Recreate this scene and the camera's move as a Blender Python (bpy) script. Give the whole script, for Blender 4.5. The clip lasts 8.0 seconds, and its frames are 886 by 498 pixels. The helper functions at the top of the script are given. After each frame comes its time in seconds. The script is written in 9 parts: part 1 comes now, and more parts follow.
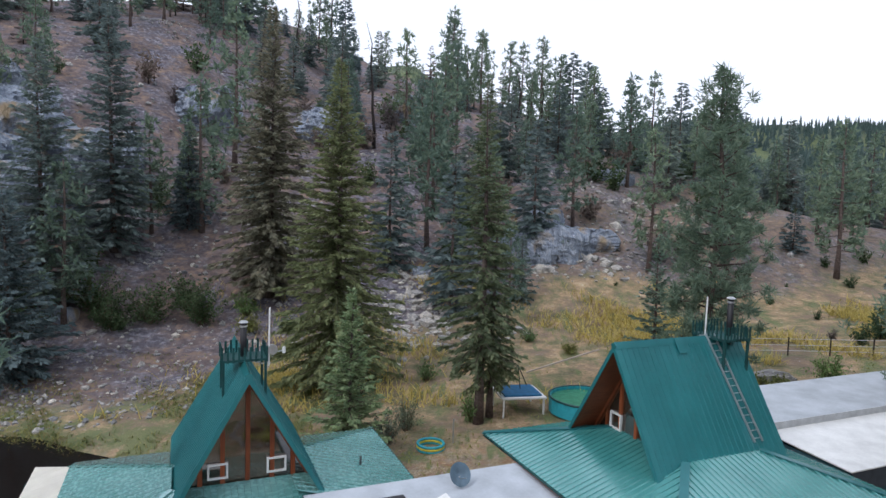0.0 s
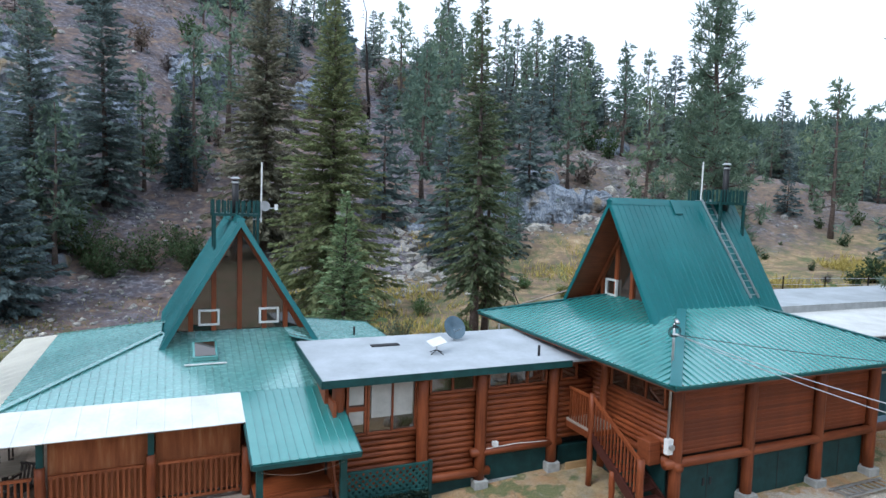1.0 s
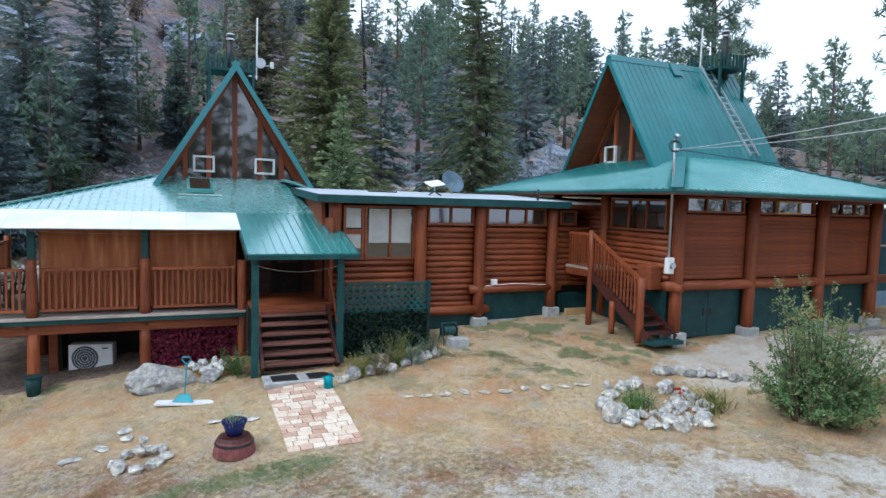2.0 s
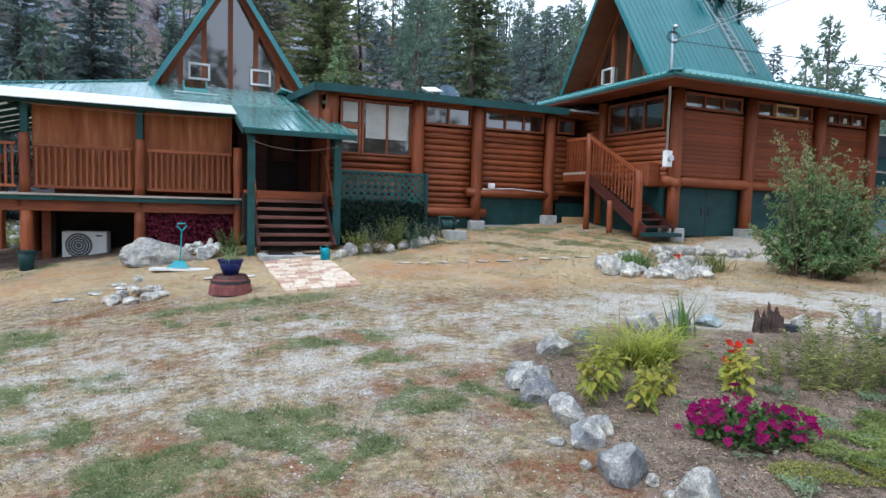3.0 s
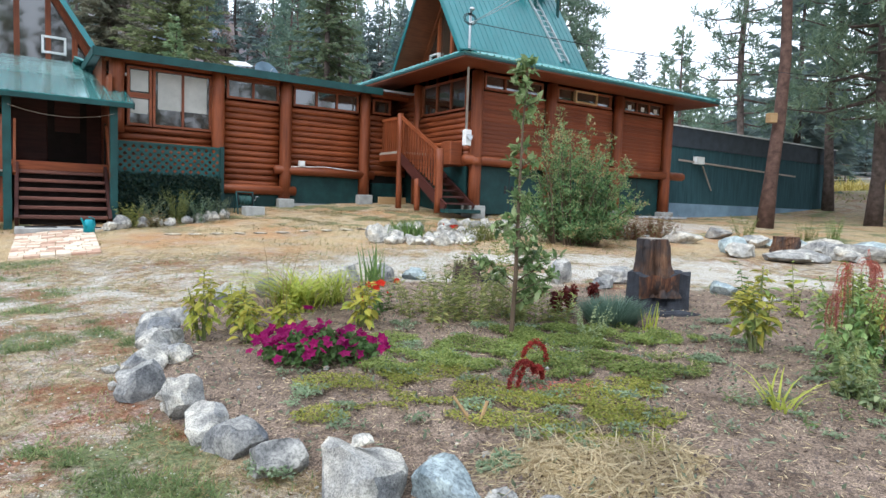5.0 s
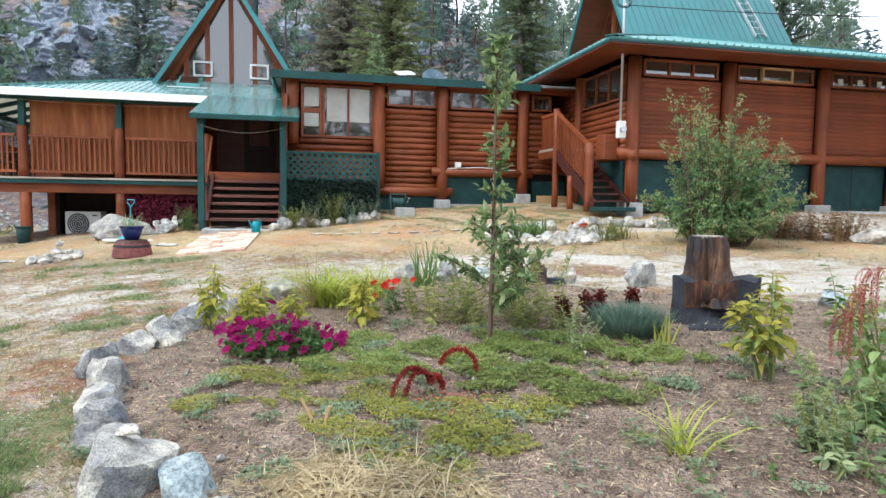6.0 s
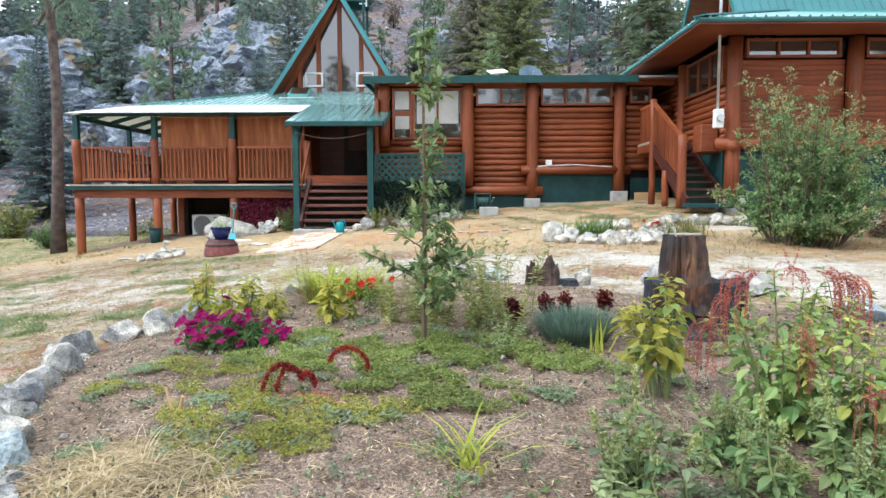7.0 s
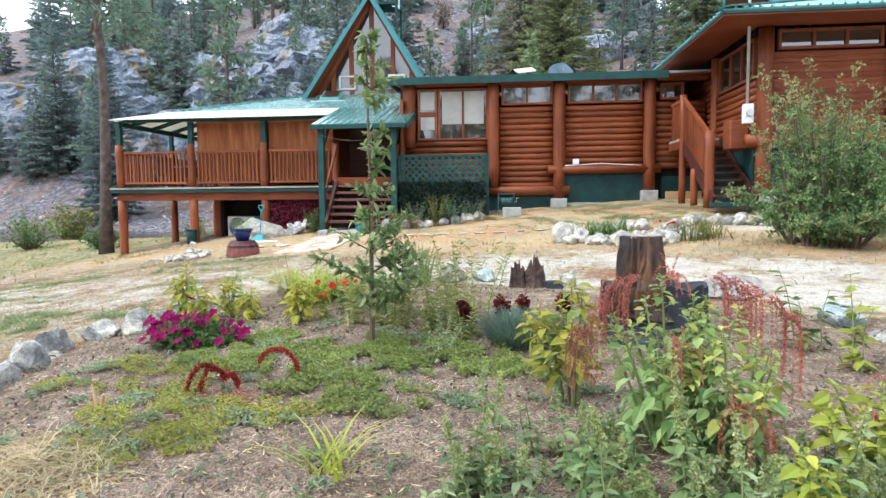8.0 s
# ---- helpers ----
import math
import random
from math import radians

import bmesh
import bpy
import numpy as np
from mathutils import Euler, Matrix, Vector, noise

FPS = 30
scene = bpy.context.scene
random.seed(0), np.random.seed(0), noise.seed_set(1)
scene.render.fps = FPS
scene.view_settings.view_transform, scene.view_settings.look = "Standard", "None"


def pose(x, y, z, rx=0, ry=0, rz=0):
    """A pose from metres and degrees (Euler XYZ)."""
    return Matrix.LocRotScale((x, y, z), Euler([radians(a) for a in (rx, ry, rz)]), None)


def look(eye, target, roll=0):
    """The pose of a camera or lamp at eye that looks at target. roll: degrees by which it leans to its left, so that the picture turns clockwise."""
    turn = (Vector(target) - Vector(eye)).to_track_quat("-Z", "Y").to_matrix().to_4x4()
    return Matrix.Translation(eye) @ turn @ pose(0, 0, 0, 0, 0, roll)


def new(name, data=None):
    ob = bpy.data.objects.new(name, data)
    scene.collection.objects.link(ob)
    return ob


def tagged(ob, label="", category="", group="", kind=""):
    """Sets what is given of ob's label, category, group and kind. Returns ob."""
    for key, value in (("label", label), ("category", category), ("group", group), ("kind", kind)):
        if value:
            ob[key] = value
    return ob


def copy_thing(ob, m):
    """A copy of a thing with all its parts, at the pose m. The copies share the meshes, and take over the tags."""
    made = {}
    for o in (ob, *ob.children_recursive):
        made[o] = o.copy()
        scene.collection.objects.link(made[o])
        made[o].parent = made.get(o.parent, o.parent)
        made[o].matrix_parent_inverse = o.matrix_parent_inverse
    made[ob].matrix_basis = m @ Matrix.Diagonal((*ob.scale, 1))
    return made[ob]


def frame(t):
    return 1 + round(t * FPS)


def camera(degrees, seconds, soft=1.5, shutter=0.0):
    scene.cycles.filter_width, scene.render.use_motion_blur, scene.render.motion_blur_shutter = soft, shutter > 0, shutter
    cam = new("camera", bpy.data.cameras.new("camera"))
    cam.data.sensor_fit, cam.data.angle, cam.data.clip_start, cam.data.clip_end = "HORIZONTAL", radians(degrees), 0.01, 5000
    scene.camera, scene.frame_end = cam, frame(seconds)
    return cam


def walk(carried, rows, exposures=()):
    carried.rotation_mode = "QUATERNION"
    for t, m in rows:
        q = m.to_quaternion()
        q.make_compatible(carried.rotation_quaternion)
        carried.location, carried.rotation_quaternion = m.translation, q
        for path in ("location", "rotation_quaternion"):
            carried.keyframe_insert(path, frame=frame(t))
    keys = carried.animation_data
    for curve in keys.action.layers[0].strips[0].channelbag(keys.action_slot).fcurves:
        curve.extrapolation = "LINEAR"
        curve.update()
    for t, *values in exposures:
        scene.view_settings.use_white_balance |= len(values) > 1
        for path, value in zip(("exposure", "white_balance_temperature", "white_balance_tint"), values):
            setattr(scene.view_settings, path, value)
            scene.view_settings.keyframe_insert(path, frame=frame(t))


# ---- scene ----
cam = camera(70.7, 8.0)
# seconds, x, y, z in metres, yaw, pitch, roll in degrees
ROWS = [
    (0.0, 0.0, 0.0, 14.5, 0.14, -4.36, -1.78),
    (0.5, 0.09, -0.12, 12.085, -0.15, -4.37, -1.84),
    (1.0, 0.17, -0.166, 9.63, -0.33, -4.32, -1.79),
    (1.5, 0.232, -0.256, 7.212, -0.5, -4.35, -1.72),
    (2.0, 0.27, -0.32, 4.9, -0.65, -4.34, -1.68),
    (2.2, 0.285, -0.335, 4.017, -0.74, -4.3, -1.71),
    (3.3, 0.302, -0.458, 1.782, -1.345, -4.27, -1.68),
    (3.5, 0.34, -0.446, 1.626, -1.58, -4.27, -1.64),
    (4.0, 0.75, -0.502, 1.576, -3.94, -4.25, -1.84),
    (4.5, 1.726, -0.624, 1.597, -11.45, -4.01, -2.27),
    (4.7, 2.164, -0.687, 1.619, -12.1, -4.05, -2.2),
    (5.25, 3.37, -0.67, 1.62, -6.3, -4.22, -1.75),
    (5.8, 4.518, -0.516, 1.618, 5.73, -4.42, -1.2),
    (6.0, 4.9, -0.418, 1.625, 10.4, -4.53, -0.84),
    (6.5, 5.768, -0.15, 1.63, 18.05, -4.63, -0.3),
    (7.0, 6.486, 0.142, 1.622, 23.9, -4.62, 0.12),
    (7.5, 6.976, 0.39, 1.622, 28.03, -4.58, 0.48),
    (8.0, 7.218, 0.542, 1.63, 28.9, -4.57, 0.54),
]
walk(cam, [(t, pose(x, y, z, 90 + pitch, roll, yaw)) for t, x, y, z, yaw, pitch, roll in ROWS],
     exposures=[(0.0, 0.1, 6050, 17), (0.4, 0.22, 5740, 10), (1.0, 0.4, 5650, 10), (1.5, 0.45, 5580, 10), (2.2, 0.44, 5450, 10), (3.5, 0.64, 5700, 10), (4.5, 0.78, 5800, 10), (5.25, 0.91, 5920, 10), (6.5, 1.1, 6050, 10), (8.0, 1.22, 6030, 10)])

# ---- light: a bright overcast sky with a weak, wide sun ----
world = bpy.data.worlds.new("sky")
scene.world = world
world.use_nodes = True
wt = world.node_tree
bg = wt.nodes["Background"]
sky = wt.nodes.new("ShaderNodeTexSky")
sky.sky_type = "NISHITA"
sky.sun_disc = False
sky.sun_elevation, sky.sun_rotation = radians(50), radians(250)
sky.air_density, sky.dust_density = 1.0, 4.0
cloud = wt.nodes.new("ShaderNodeMix")
cloud.data_type = "RGBA"
cloud.inputs[0].default_value = 0.93
cloud.inputs[7].default_value = (10.2, 10.9, 11.6, 1)
wt.links.new(sky.outputs[0], cloud.inputs[6])
wt.links.new(cloud.outputs[2], bg.inputs[0])
bg.inputs[1].default_value = 0.1
sun = new("sun", bpy.data.lights.new("sun", "SUN"))
sun.data.energy, sun.data.angle, sun.data.color = 1.3, radians(20), (1.0, 0.96, 0.9)
sun.matrix_world = look((-30, -20, 48), (0, 10, 0))


# ---- materials ----
def material(name, build, rough=0.8, metal=0.0, spec=0.3):
    m = bpy.data.materials.new(name)
    m.use_nodes = True
    t = m.node_tree
    b = t.nodes["Principled BSDF"]
    b.inputs["Roughness"].default_value = rough
    b.inputs["Metallic"].default_value = metal
    b.inputs["Specular IOR Level"].default_value = spec
    build(t, b)
    return m


def node(t, kind, **kw):
    n = t.nodes.new("ShaderNode" + kind)
    for k, v in kw.items():
        if k in n.inputs:
            n.inputs[k].default_value = v
    return n


def coords(t, space="Object", scale=(1, 1, 1)):
    c = t.nodes.new("ShaderNodeTexCoord")
    mp = t.nodes.new("ShaderNodeMapping")
    mp.inputs["Scale"].default_value = scale
    t.links.new(c.outputs[space], mp.inputs["Vector"])
    return mp.outputs[0]


def world_pos(t, scale=(1, 1, 1)):
    g = t.nodes.new("ShaderNodeNewGeometry")
    mp = t.nodes.new("ShaderNodeMapping")
    mp.inputs["Scale"].default_value = scale
    t.links.new(g.outputs["Position"], mp.inputs["Vector"])
    return mp.outputs[0]


def tex_noise(t, vec, scale, detail=4, rough=0.55):
    n = node(t, "TexNoise", Scale=scale, Detail=detail, Roughness=rough)
    t.links.new(vec, n.inputs["Vector"])
    return n.outputs["Fac"]


def ramp(t, fac, stops):
    r = t.nodes.new("ShaderNodeValToRGB")
    e = r.color_ramp.elements
    while len(e) < len(stops):
        e.new(0.5)
    for el, (p, c) in zip(e, stops):
        el.position = p
        el.color = (*c, 1) if len(c) == 3 else c
    t.links.new(fac, r.inputs[0])
    return r.outputs[0]


def mixc(t, fac, a, b, mode="MIX"):
    n = t.nodes.new("ShaderNodeMix")
    n.data_type, n.blend_type = "RGBA", mode
    for v, i in ((fac, 0), (a, 6), (b, 7)):
        if hasattr(v, "is_linked"):
            t.links.new(v, n.inputs[i])
        elif i == 0:
            n.inputs[0].default_value = v
        else:
            n.inputs[i].default_value = (*v, 1)
    return n.outputs[2]


def math_(t, op, a, b=0.0, clamp=False):
    n = t.nodes.new("ShaderNodeMath")
    n.operation, n.use_clamp = op, clamp
    for v, i in ((a, 0), (b, 1)):
        if hasattr(v, "is_linked"):
            t.links.new(v, n.inputs[i])
        else:
            n.inputs[i].default_value = v
    return n.outputs[0]


def bump(t, b, height, dist=0.01, strength=0.6):
    n = node(t, "Bump", Strength=strength, Distance=dist)
    t.links.new(height, n.inputs["Height"])
    t.links.new(n.outputs[0], b.inputs["Normal"])


def island(t):
    return t.nodes.new("ShaderNodeNewGeometry").outputs["Random Per Island"]


def obj_rand(t):
    return t.nodes.new("ShaderNodeObjectInfo").outputs["Random"]


def plain(name, col, rough=0.7, metal=0.0, var=0.25, scale=3.0, spec=0.3, dist=0.004):
    def f(t, b):
        v = coords(t)
        n = tex_noise(t, v, scale, 5)
        n2 = tex_noise(t, v, scale * 9, 3)
        lo, hi = [c * (1 - var) for c in col], [min(1, c * (1 + var)) for c in col]
        c1 = ramp(t, n, [(0.3, lo), (0.7, hi)])
        c2 = ramp(t, n2, [(0.3, [1 - var * 0.5] * 3), (0.7, [1.0] * 3)])
        t.links.new(mixc(t, 1.0, c1, c2, "MULTIPLY"), b.inputs["Base Color"])
        bump(t, b, n2, dist)
    return material(name, f, rough, metal, spec)


def wood(name, dark, light, axis=0, scale=3.0, rough=0.55, rand="object", spec=0.35):
    def f(t, b):
        sc = [14, 14, 14]
        sc[axis] = 0.9
        v = coords(t, "Object", sc)
        n = tex_noise(t, v, scale * 0.5, 6, 0.65)
        big = tex_noise(t, coords(t), 0.9, 3)
        c = ramp(t, n, [(0.25, dark), (0.75, light)])
        c = mixc(t, 1.0, c, ramp(t, big, [(0.3, (0.72, 0.7, 0.68)), (0.7, (1.1, 1.1, 1.1))]), "MULTIPLY")
        r = obj_rand(t) if rand == "object" else island(t)
        c = mixc(t, 1.0, c, ramp(t, r, [(0.0, (0.74, 0.72, 0.7)), (1.0, (1.15, 1.15, 1.15))]), "MULTIPLY")
        t.links.new(c, b.inputs["Base Color"])
        bump(t, b, n, 0.008)
    return material(name, f, rough, 0.0, spec)


def foliage(name, cols, rough=0.6, big=0.0):
    def f(t, b):
        r = island(t)
        c = ramp(t, r, [(i / max(1, len(cols) - 1), k) for i, k in enumerate(cols)])
        o = obj_rand(t)
        c = mixc(t, 1.0, c, ramp(t, o, [(0.0, (0.75, 0.8, 0.85)), (1.0, (1.2, 1.15, 1.0))]), "MULTIPLY")
        n = tex_noise(t, world_pos(t), 1.6, 3)
        c = mixc(t, 1.0, c, ramp(t, n, [(0.3, (0.7, 0.7, 0.7)), (0.7, (1.2, 1.2, 1.2))]), "MULTIPLY")
        t.links.new(c, b.inputs["Base Color"])
        tr = t.nodes.new("ShaderNodeBsdfTranslucent")
        t.links.new(c, tr.inputs[0])
        mx = t.nodes.new("ShaderNodeMixShader")
        mx.inputs[0].default_value = 0.42
        t.links.new(b.outputs[0], mx.inputs[1])
        t.links.new(tr.outputs[0], mx.inputs[2])
        t.links.new(mx.outputs[0], t.nodes["Material Output"].inputs[0])
    return material(name, f, rough, 0.0, 0.2)


def glass(name, tint=(0.035, 0.024, 0.016), rough=0.04):
    def f(t, b):
        b.inputs["Base Color"].default_value = (*tint, 1)
        b.inputs["IOR"].default_value = 1.75
        n = tex_noise(t, coords(t), 1.2, 2)
        bump(t, b, n, 0.01, 0.15)
    return material(name, f, rough, 0.0, 1.0)


def stone(name, lo, hi, scale=6.0):
    def f(t, b):
        v = coords(t)
        n = tex_noise(t, v, scale, 8, 0.65)
        n2 = tex_noise(t, v, scale * 0.35, 3)
        n3 = tex_noise(t, v, scale * 6, 4)
        c = ramp(t, n, [(0.3, lo), (0.62, hi), (0.8, [min(0.8, k * 1.35) for k in hi])])
        c = mixc(t, 1.0, c, ramp(t, n2, [(0.35, (0.7, 0.72, 0.75)), (0.65, (1.1, 1.08, 1.02))]), "MULTIPLY")
        c = mixc(t, 1.0, c, ramp(t, tex_noise(t, v, scale * 2.2, 9, 0.8), [(0.34, (0.6, 0.6, 0.61)), (0.5, (1, 1, 1)), (0.68, (1.12, 1.12, 1.1))]), "MULTIPLY")
        r = island(t)
        c = mixc(t, 1.0, c, ramp(t, r, [(0.0, (0.68, 0.7, 0.74)), (1.0, (1.2, 1.17, 1.1))]), "MULTIPLY")
        c = mixc(t, 1.0, c, ramp(t, tex_noise(t, v, scale * 11, 4, 0.7), [(0.38, (0.58, 0.58, 0.58)), (0.5, (1, 1, 1)), (0.64, (1.25, 1.24, 1.2))]), "MULTIPLY")
        t.links.new(c, b.inputs["Base Color"])
        h = math_(t, "ADD", math_(t, "MULTIPLY", n, 1.0), math_(t, "MULTIPLY", n3, 0.3))
        bump(t, b, h, 0.03, 0.8)
    return material(name, f, 0.9, 0.0, 0.2)


def metal_roof(name, col, fade, gloss=0.4, coat=1.0, ior=1.65):
    def f(t, b):
        v = coords(t)
        n = tex_noise(t, v, 0.6, 4)
        n2 = tex_noise(t, coords(t, "Object", (1, 1, 6)), 5.0, 4)
        c = ramp(t, n, [(0.3, col), (0.75, fade)])
        c = mixc(t, 1.0, c, ramp(t, n2, [(0.3, (0.95, 0.95, 0.95)), (0.65, (1.03, 1.03, 1.03))]), "MULTIPLY")
        c = mixc(t, 1.0, c, ramp(t, obj_rand(t), [(0.0, (0.95, 0.96, 0.96)), (1.0, (1.04, 1.03, 1.03))]), "MULTIPLY")
        t.links.new(c, b.inputs["Base Color"])
        t.links.new(ramp(t, n2, [(0.3, (gloss - 0.02,) * 3), (0.7, (gloss + 0.02,) * 3)]), b.inputs["Roughness"])
        b.inputs["Coat Weight"].default_value = coat
        b.inputs["Coat Roughness"].default_value = gloss * 0.8
        b.inputs["Coat IOR"].default_value = ior
        bump(t, b, n, 0.004, 0.3)
    return material(name, f, 0.4, 0.2, 0.3 + 0.5 * coat)


M_ROOF = metal_roof("teal_roof_metal", (0.007, 0.12, 0.128), (0.019, 0.18, 0.187), 0.36, 0.3)
M_HIP = metal_roof("teal_hip_roof_metal", (0.035, 0.22, 0.208), (0.075, 0.3, 0.28), 0.24, 1.0)
# low cabin slopes: sky sheen is partly put into this paler base
M_PALEROOF = metal_roof("pale_teal_roof_metal", (0.1, 0.31, 0.29), (0.18, 0.4, 0.375), 0.27, 1.0, 1.9)
M_TRIM = plain("green_trim_paint", (0.013, 0.062, 0.06), 0.5, var=0.3)
M_WHITEROOF = plain("white_roof_sheet", (0.68, 0.69, 0.67), 0.4, var=0.15, scale=1.2)
M_GREYROOF = plain("grey_membrane_roof", (0.4, 0.435, 0.465), 0.6, var=0.15, scale=1.0)
M_LOG = wood("stained_log", (0.15, 0.034, 0.011), (0.335, 0.09, 0.027), 0)
M_SIDING = wood("stained_siding", (0.155, 0.033, 0.01), (0.27, 0.069, 0.021), 0)
M_LOGV = wood("stained_log_upright", (0.148, 0.034, 0.011), (0.33, 0.09, 0.028), 2)
M_BOARD = wood("stained_board", (0.15, 0.038, 0.014), (0.3, 0.085, 0.03), 0, rand="island")
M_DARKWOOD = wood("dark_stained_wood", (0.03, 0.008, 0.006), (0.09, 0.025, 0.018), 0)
M_RAIL = wood("rail_wood", (0.18, 0.047, 0.017), (0.36, 0.108, 0.038), 2)
M_DECK = wood("deck_board", (0.3, 0.25, 0.21), (0.48, 0.42, 0.36), 0)
M_SOFFIT = wood("soffit_board", (0.13, 0.03, 0.012), (0.27, 0.075, 0.026), 0, rand="island")
M_PINE = wood("raw_pine_board", (0.45, 0.28, 0.13), (0.6, 0.42, 0.22), 0)
M_GREENPANEL = plain("dark_green_panel", (0.01, 0.044, 0.043), 0.6, var=0.3)
M_CONCRETE = plain("concrete", (0.36, 0.36, 0.34), 0.9, var=0.25, scale=4)


def clear_sheet(t, b):
    c = ramp(t, tex_noise(t, coords(t), 1.5, 4), [(0.3, (0.78, 0.76, 0.68)), (0.7, (0.88, 0.86, 0.77))])
    t.links.new(c, b.inputs["Base Color"])
    tr = t.nodes.new("ShaderNodeBsdfTranslucent")
    t.links.new(c, tr.inputs[0])
    mx = t.nodes.new("ShaderNodeMixShader")
    mx.inputs[0].default_value = 0.42
    t.links.new(b.outputs[0], mx.inputs[1])
    t.links.new(tr.outputs[0], mx.inputs[2])
    t.links.new(mx.outputs[0], t.nodes["Material Output"].inputs[0])


M_CLEAR = material("translucent_roof_sheet", clear_sheet, 0.35)
M_WHITE = plain("white_paint", (0.7, 0.7, 0.68), 0.5, var=0.1)
M_BLACK = plain("black_metal", (0.02, 0.02, 0.022), 0.45, var=0.3)
# near-black base puts recess shade into cellar, doorway, riser and backing colour
M_DARK = plain("recess_shade_wood", (0.02, 0.014, 0.012), 0.8, var=0.3)
M_STEEL = plain("galvanised_steel", (0.5, 0.51, 0.52), 0.35, 0.8, var=0.15)
M_GLASS = glass("window_glass")
M_BLIND = plain("cream_blind", (0.45, 0.44, 0.4), 0.8, var=0.12)
M_BARK = plain("pine_bark", (0.12, 0.09, 0.078), 0.95, var=0.5, scale=5, dist=0.03)
M_BARKRED = plain("red_pine_bark", (0.12, 0.07, 0.055), 0.95, var=0.5, scale=5, dist=0.03)
M_SNAG = plain("burnt_bark", (0.035, 0.028, 0.026), 0.95, var=0.4, scale=4)
M_SPRUCE = foliage("spruce_needles", [(0.13, 0.165, 0.09), (0.185, 0.22, 0.115), (0.25, 0.275, 0.145)])
# fir needles paled and blued: distance haze is put into their colour
M_FIR = foliage("hazed_fir_needles", [(0.13, 0.178, 0.18), (0.17, 0.222, 0.22), (0.21, 0.262, 0.248)])
M_PINEN = foliage("pine_needles", [(0.125, 0.19, 0.15), (0.17, 0.24, 0.18), (0.22, 0.29, 0.205)])
M_BROWNN = foliage("scorched_needles", [(0.16, 0.125, 0.125), (0.2, 0.16, 0.15), (0.18, 0.17, 0.15)])
M_FADED = foliage("faded_needles", [(0.13, 0.14, 0.115), (0.19, 0.195, 0.155), (0.25, 0.24, 0.19)])
M_ROCK = stone("grey_rock", (0.14, 0.14, 0.145), (0.36, 0.355, 0.35))
M_WROCK = stone("pale_rock", (0.24, 0.24, 0.24), (0.53, 0.51, 0.48))


def cliff_mat(t, b):
    v = coords(t, "Object", (1.5, 1.5, 0.9))
    n = tex_noise(t, v, 0.9, 12, 0.74)
    vo = node(t, "TexVoronoi", Scale=1.5)
    vo.feature = "DISTANCE_TO_EDGE"
    t.links.new(v, vo.inputs["Vector"])
    ed = vo.outputs["Distance"]
    # grey rock shifted to blue, haze of the distance mixed into the tones
    c = ramp(t, n, [(0.3, (0.16, 0.18, 0.215)), (0.48, (0.28, 0.325, 0.395)), (0.64, (0.47, 0.51, 0.565)), (0.76, (0.62, 0.63, 0.645))])
    c = mixc(t, ramp(t, tex_noise(t, v, 0.22, 4), [(0.55, (0, 0, 0)), (0.66, (0.8,) * 3)]), c, (0.33, 0.23, 0.1))
    t.links.new(c, b.inputs["Base Color"])
    h = math_(t, "ADD", math_(t, "MULTIPLY", n, 1.2), math_(t, "MINIMUM", ed, 0.25))
    bump(t, b, h, 0.5, 1.0)


M_CLIFF = material("hazed_fractured_cliff", cliff_mat, 0.95, 0.0, 0.15)


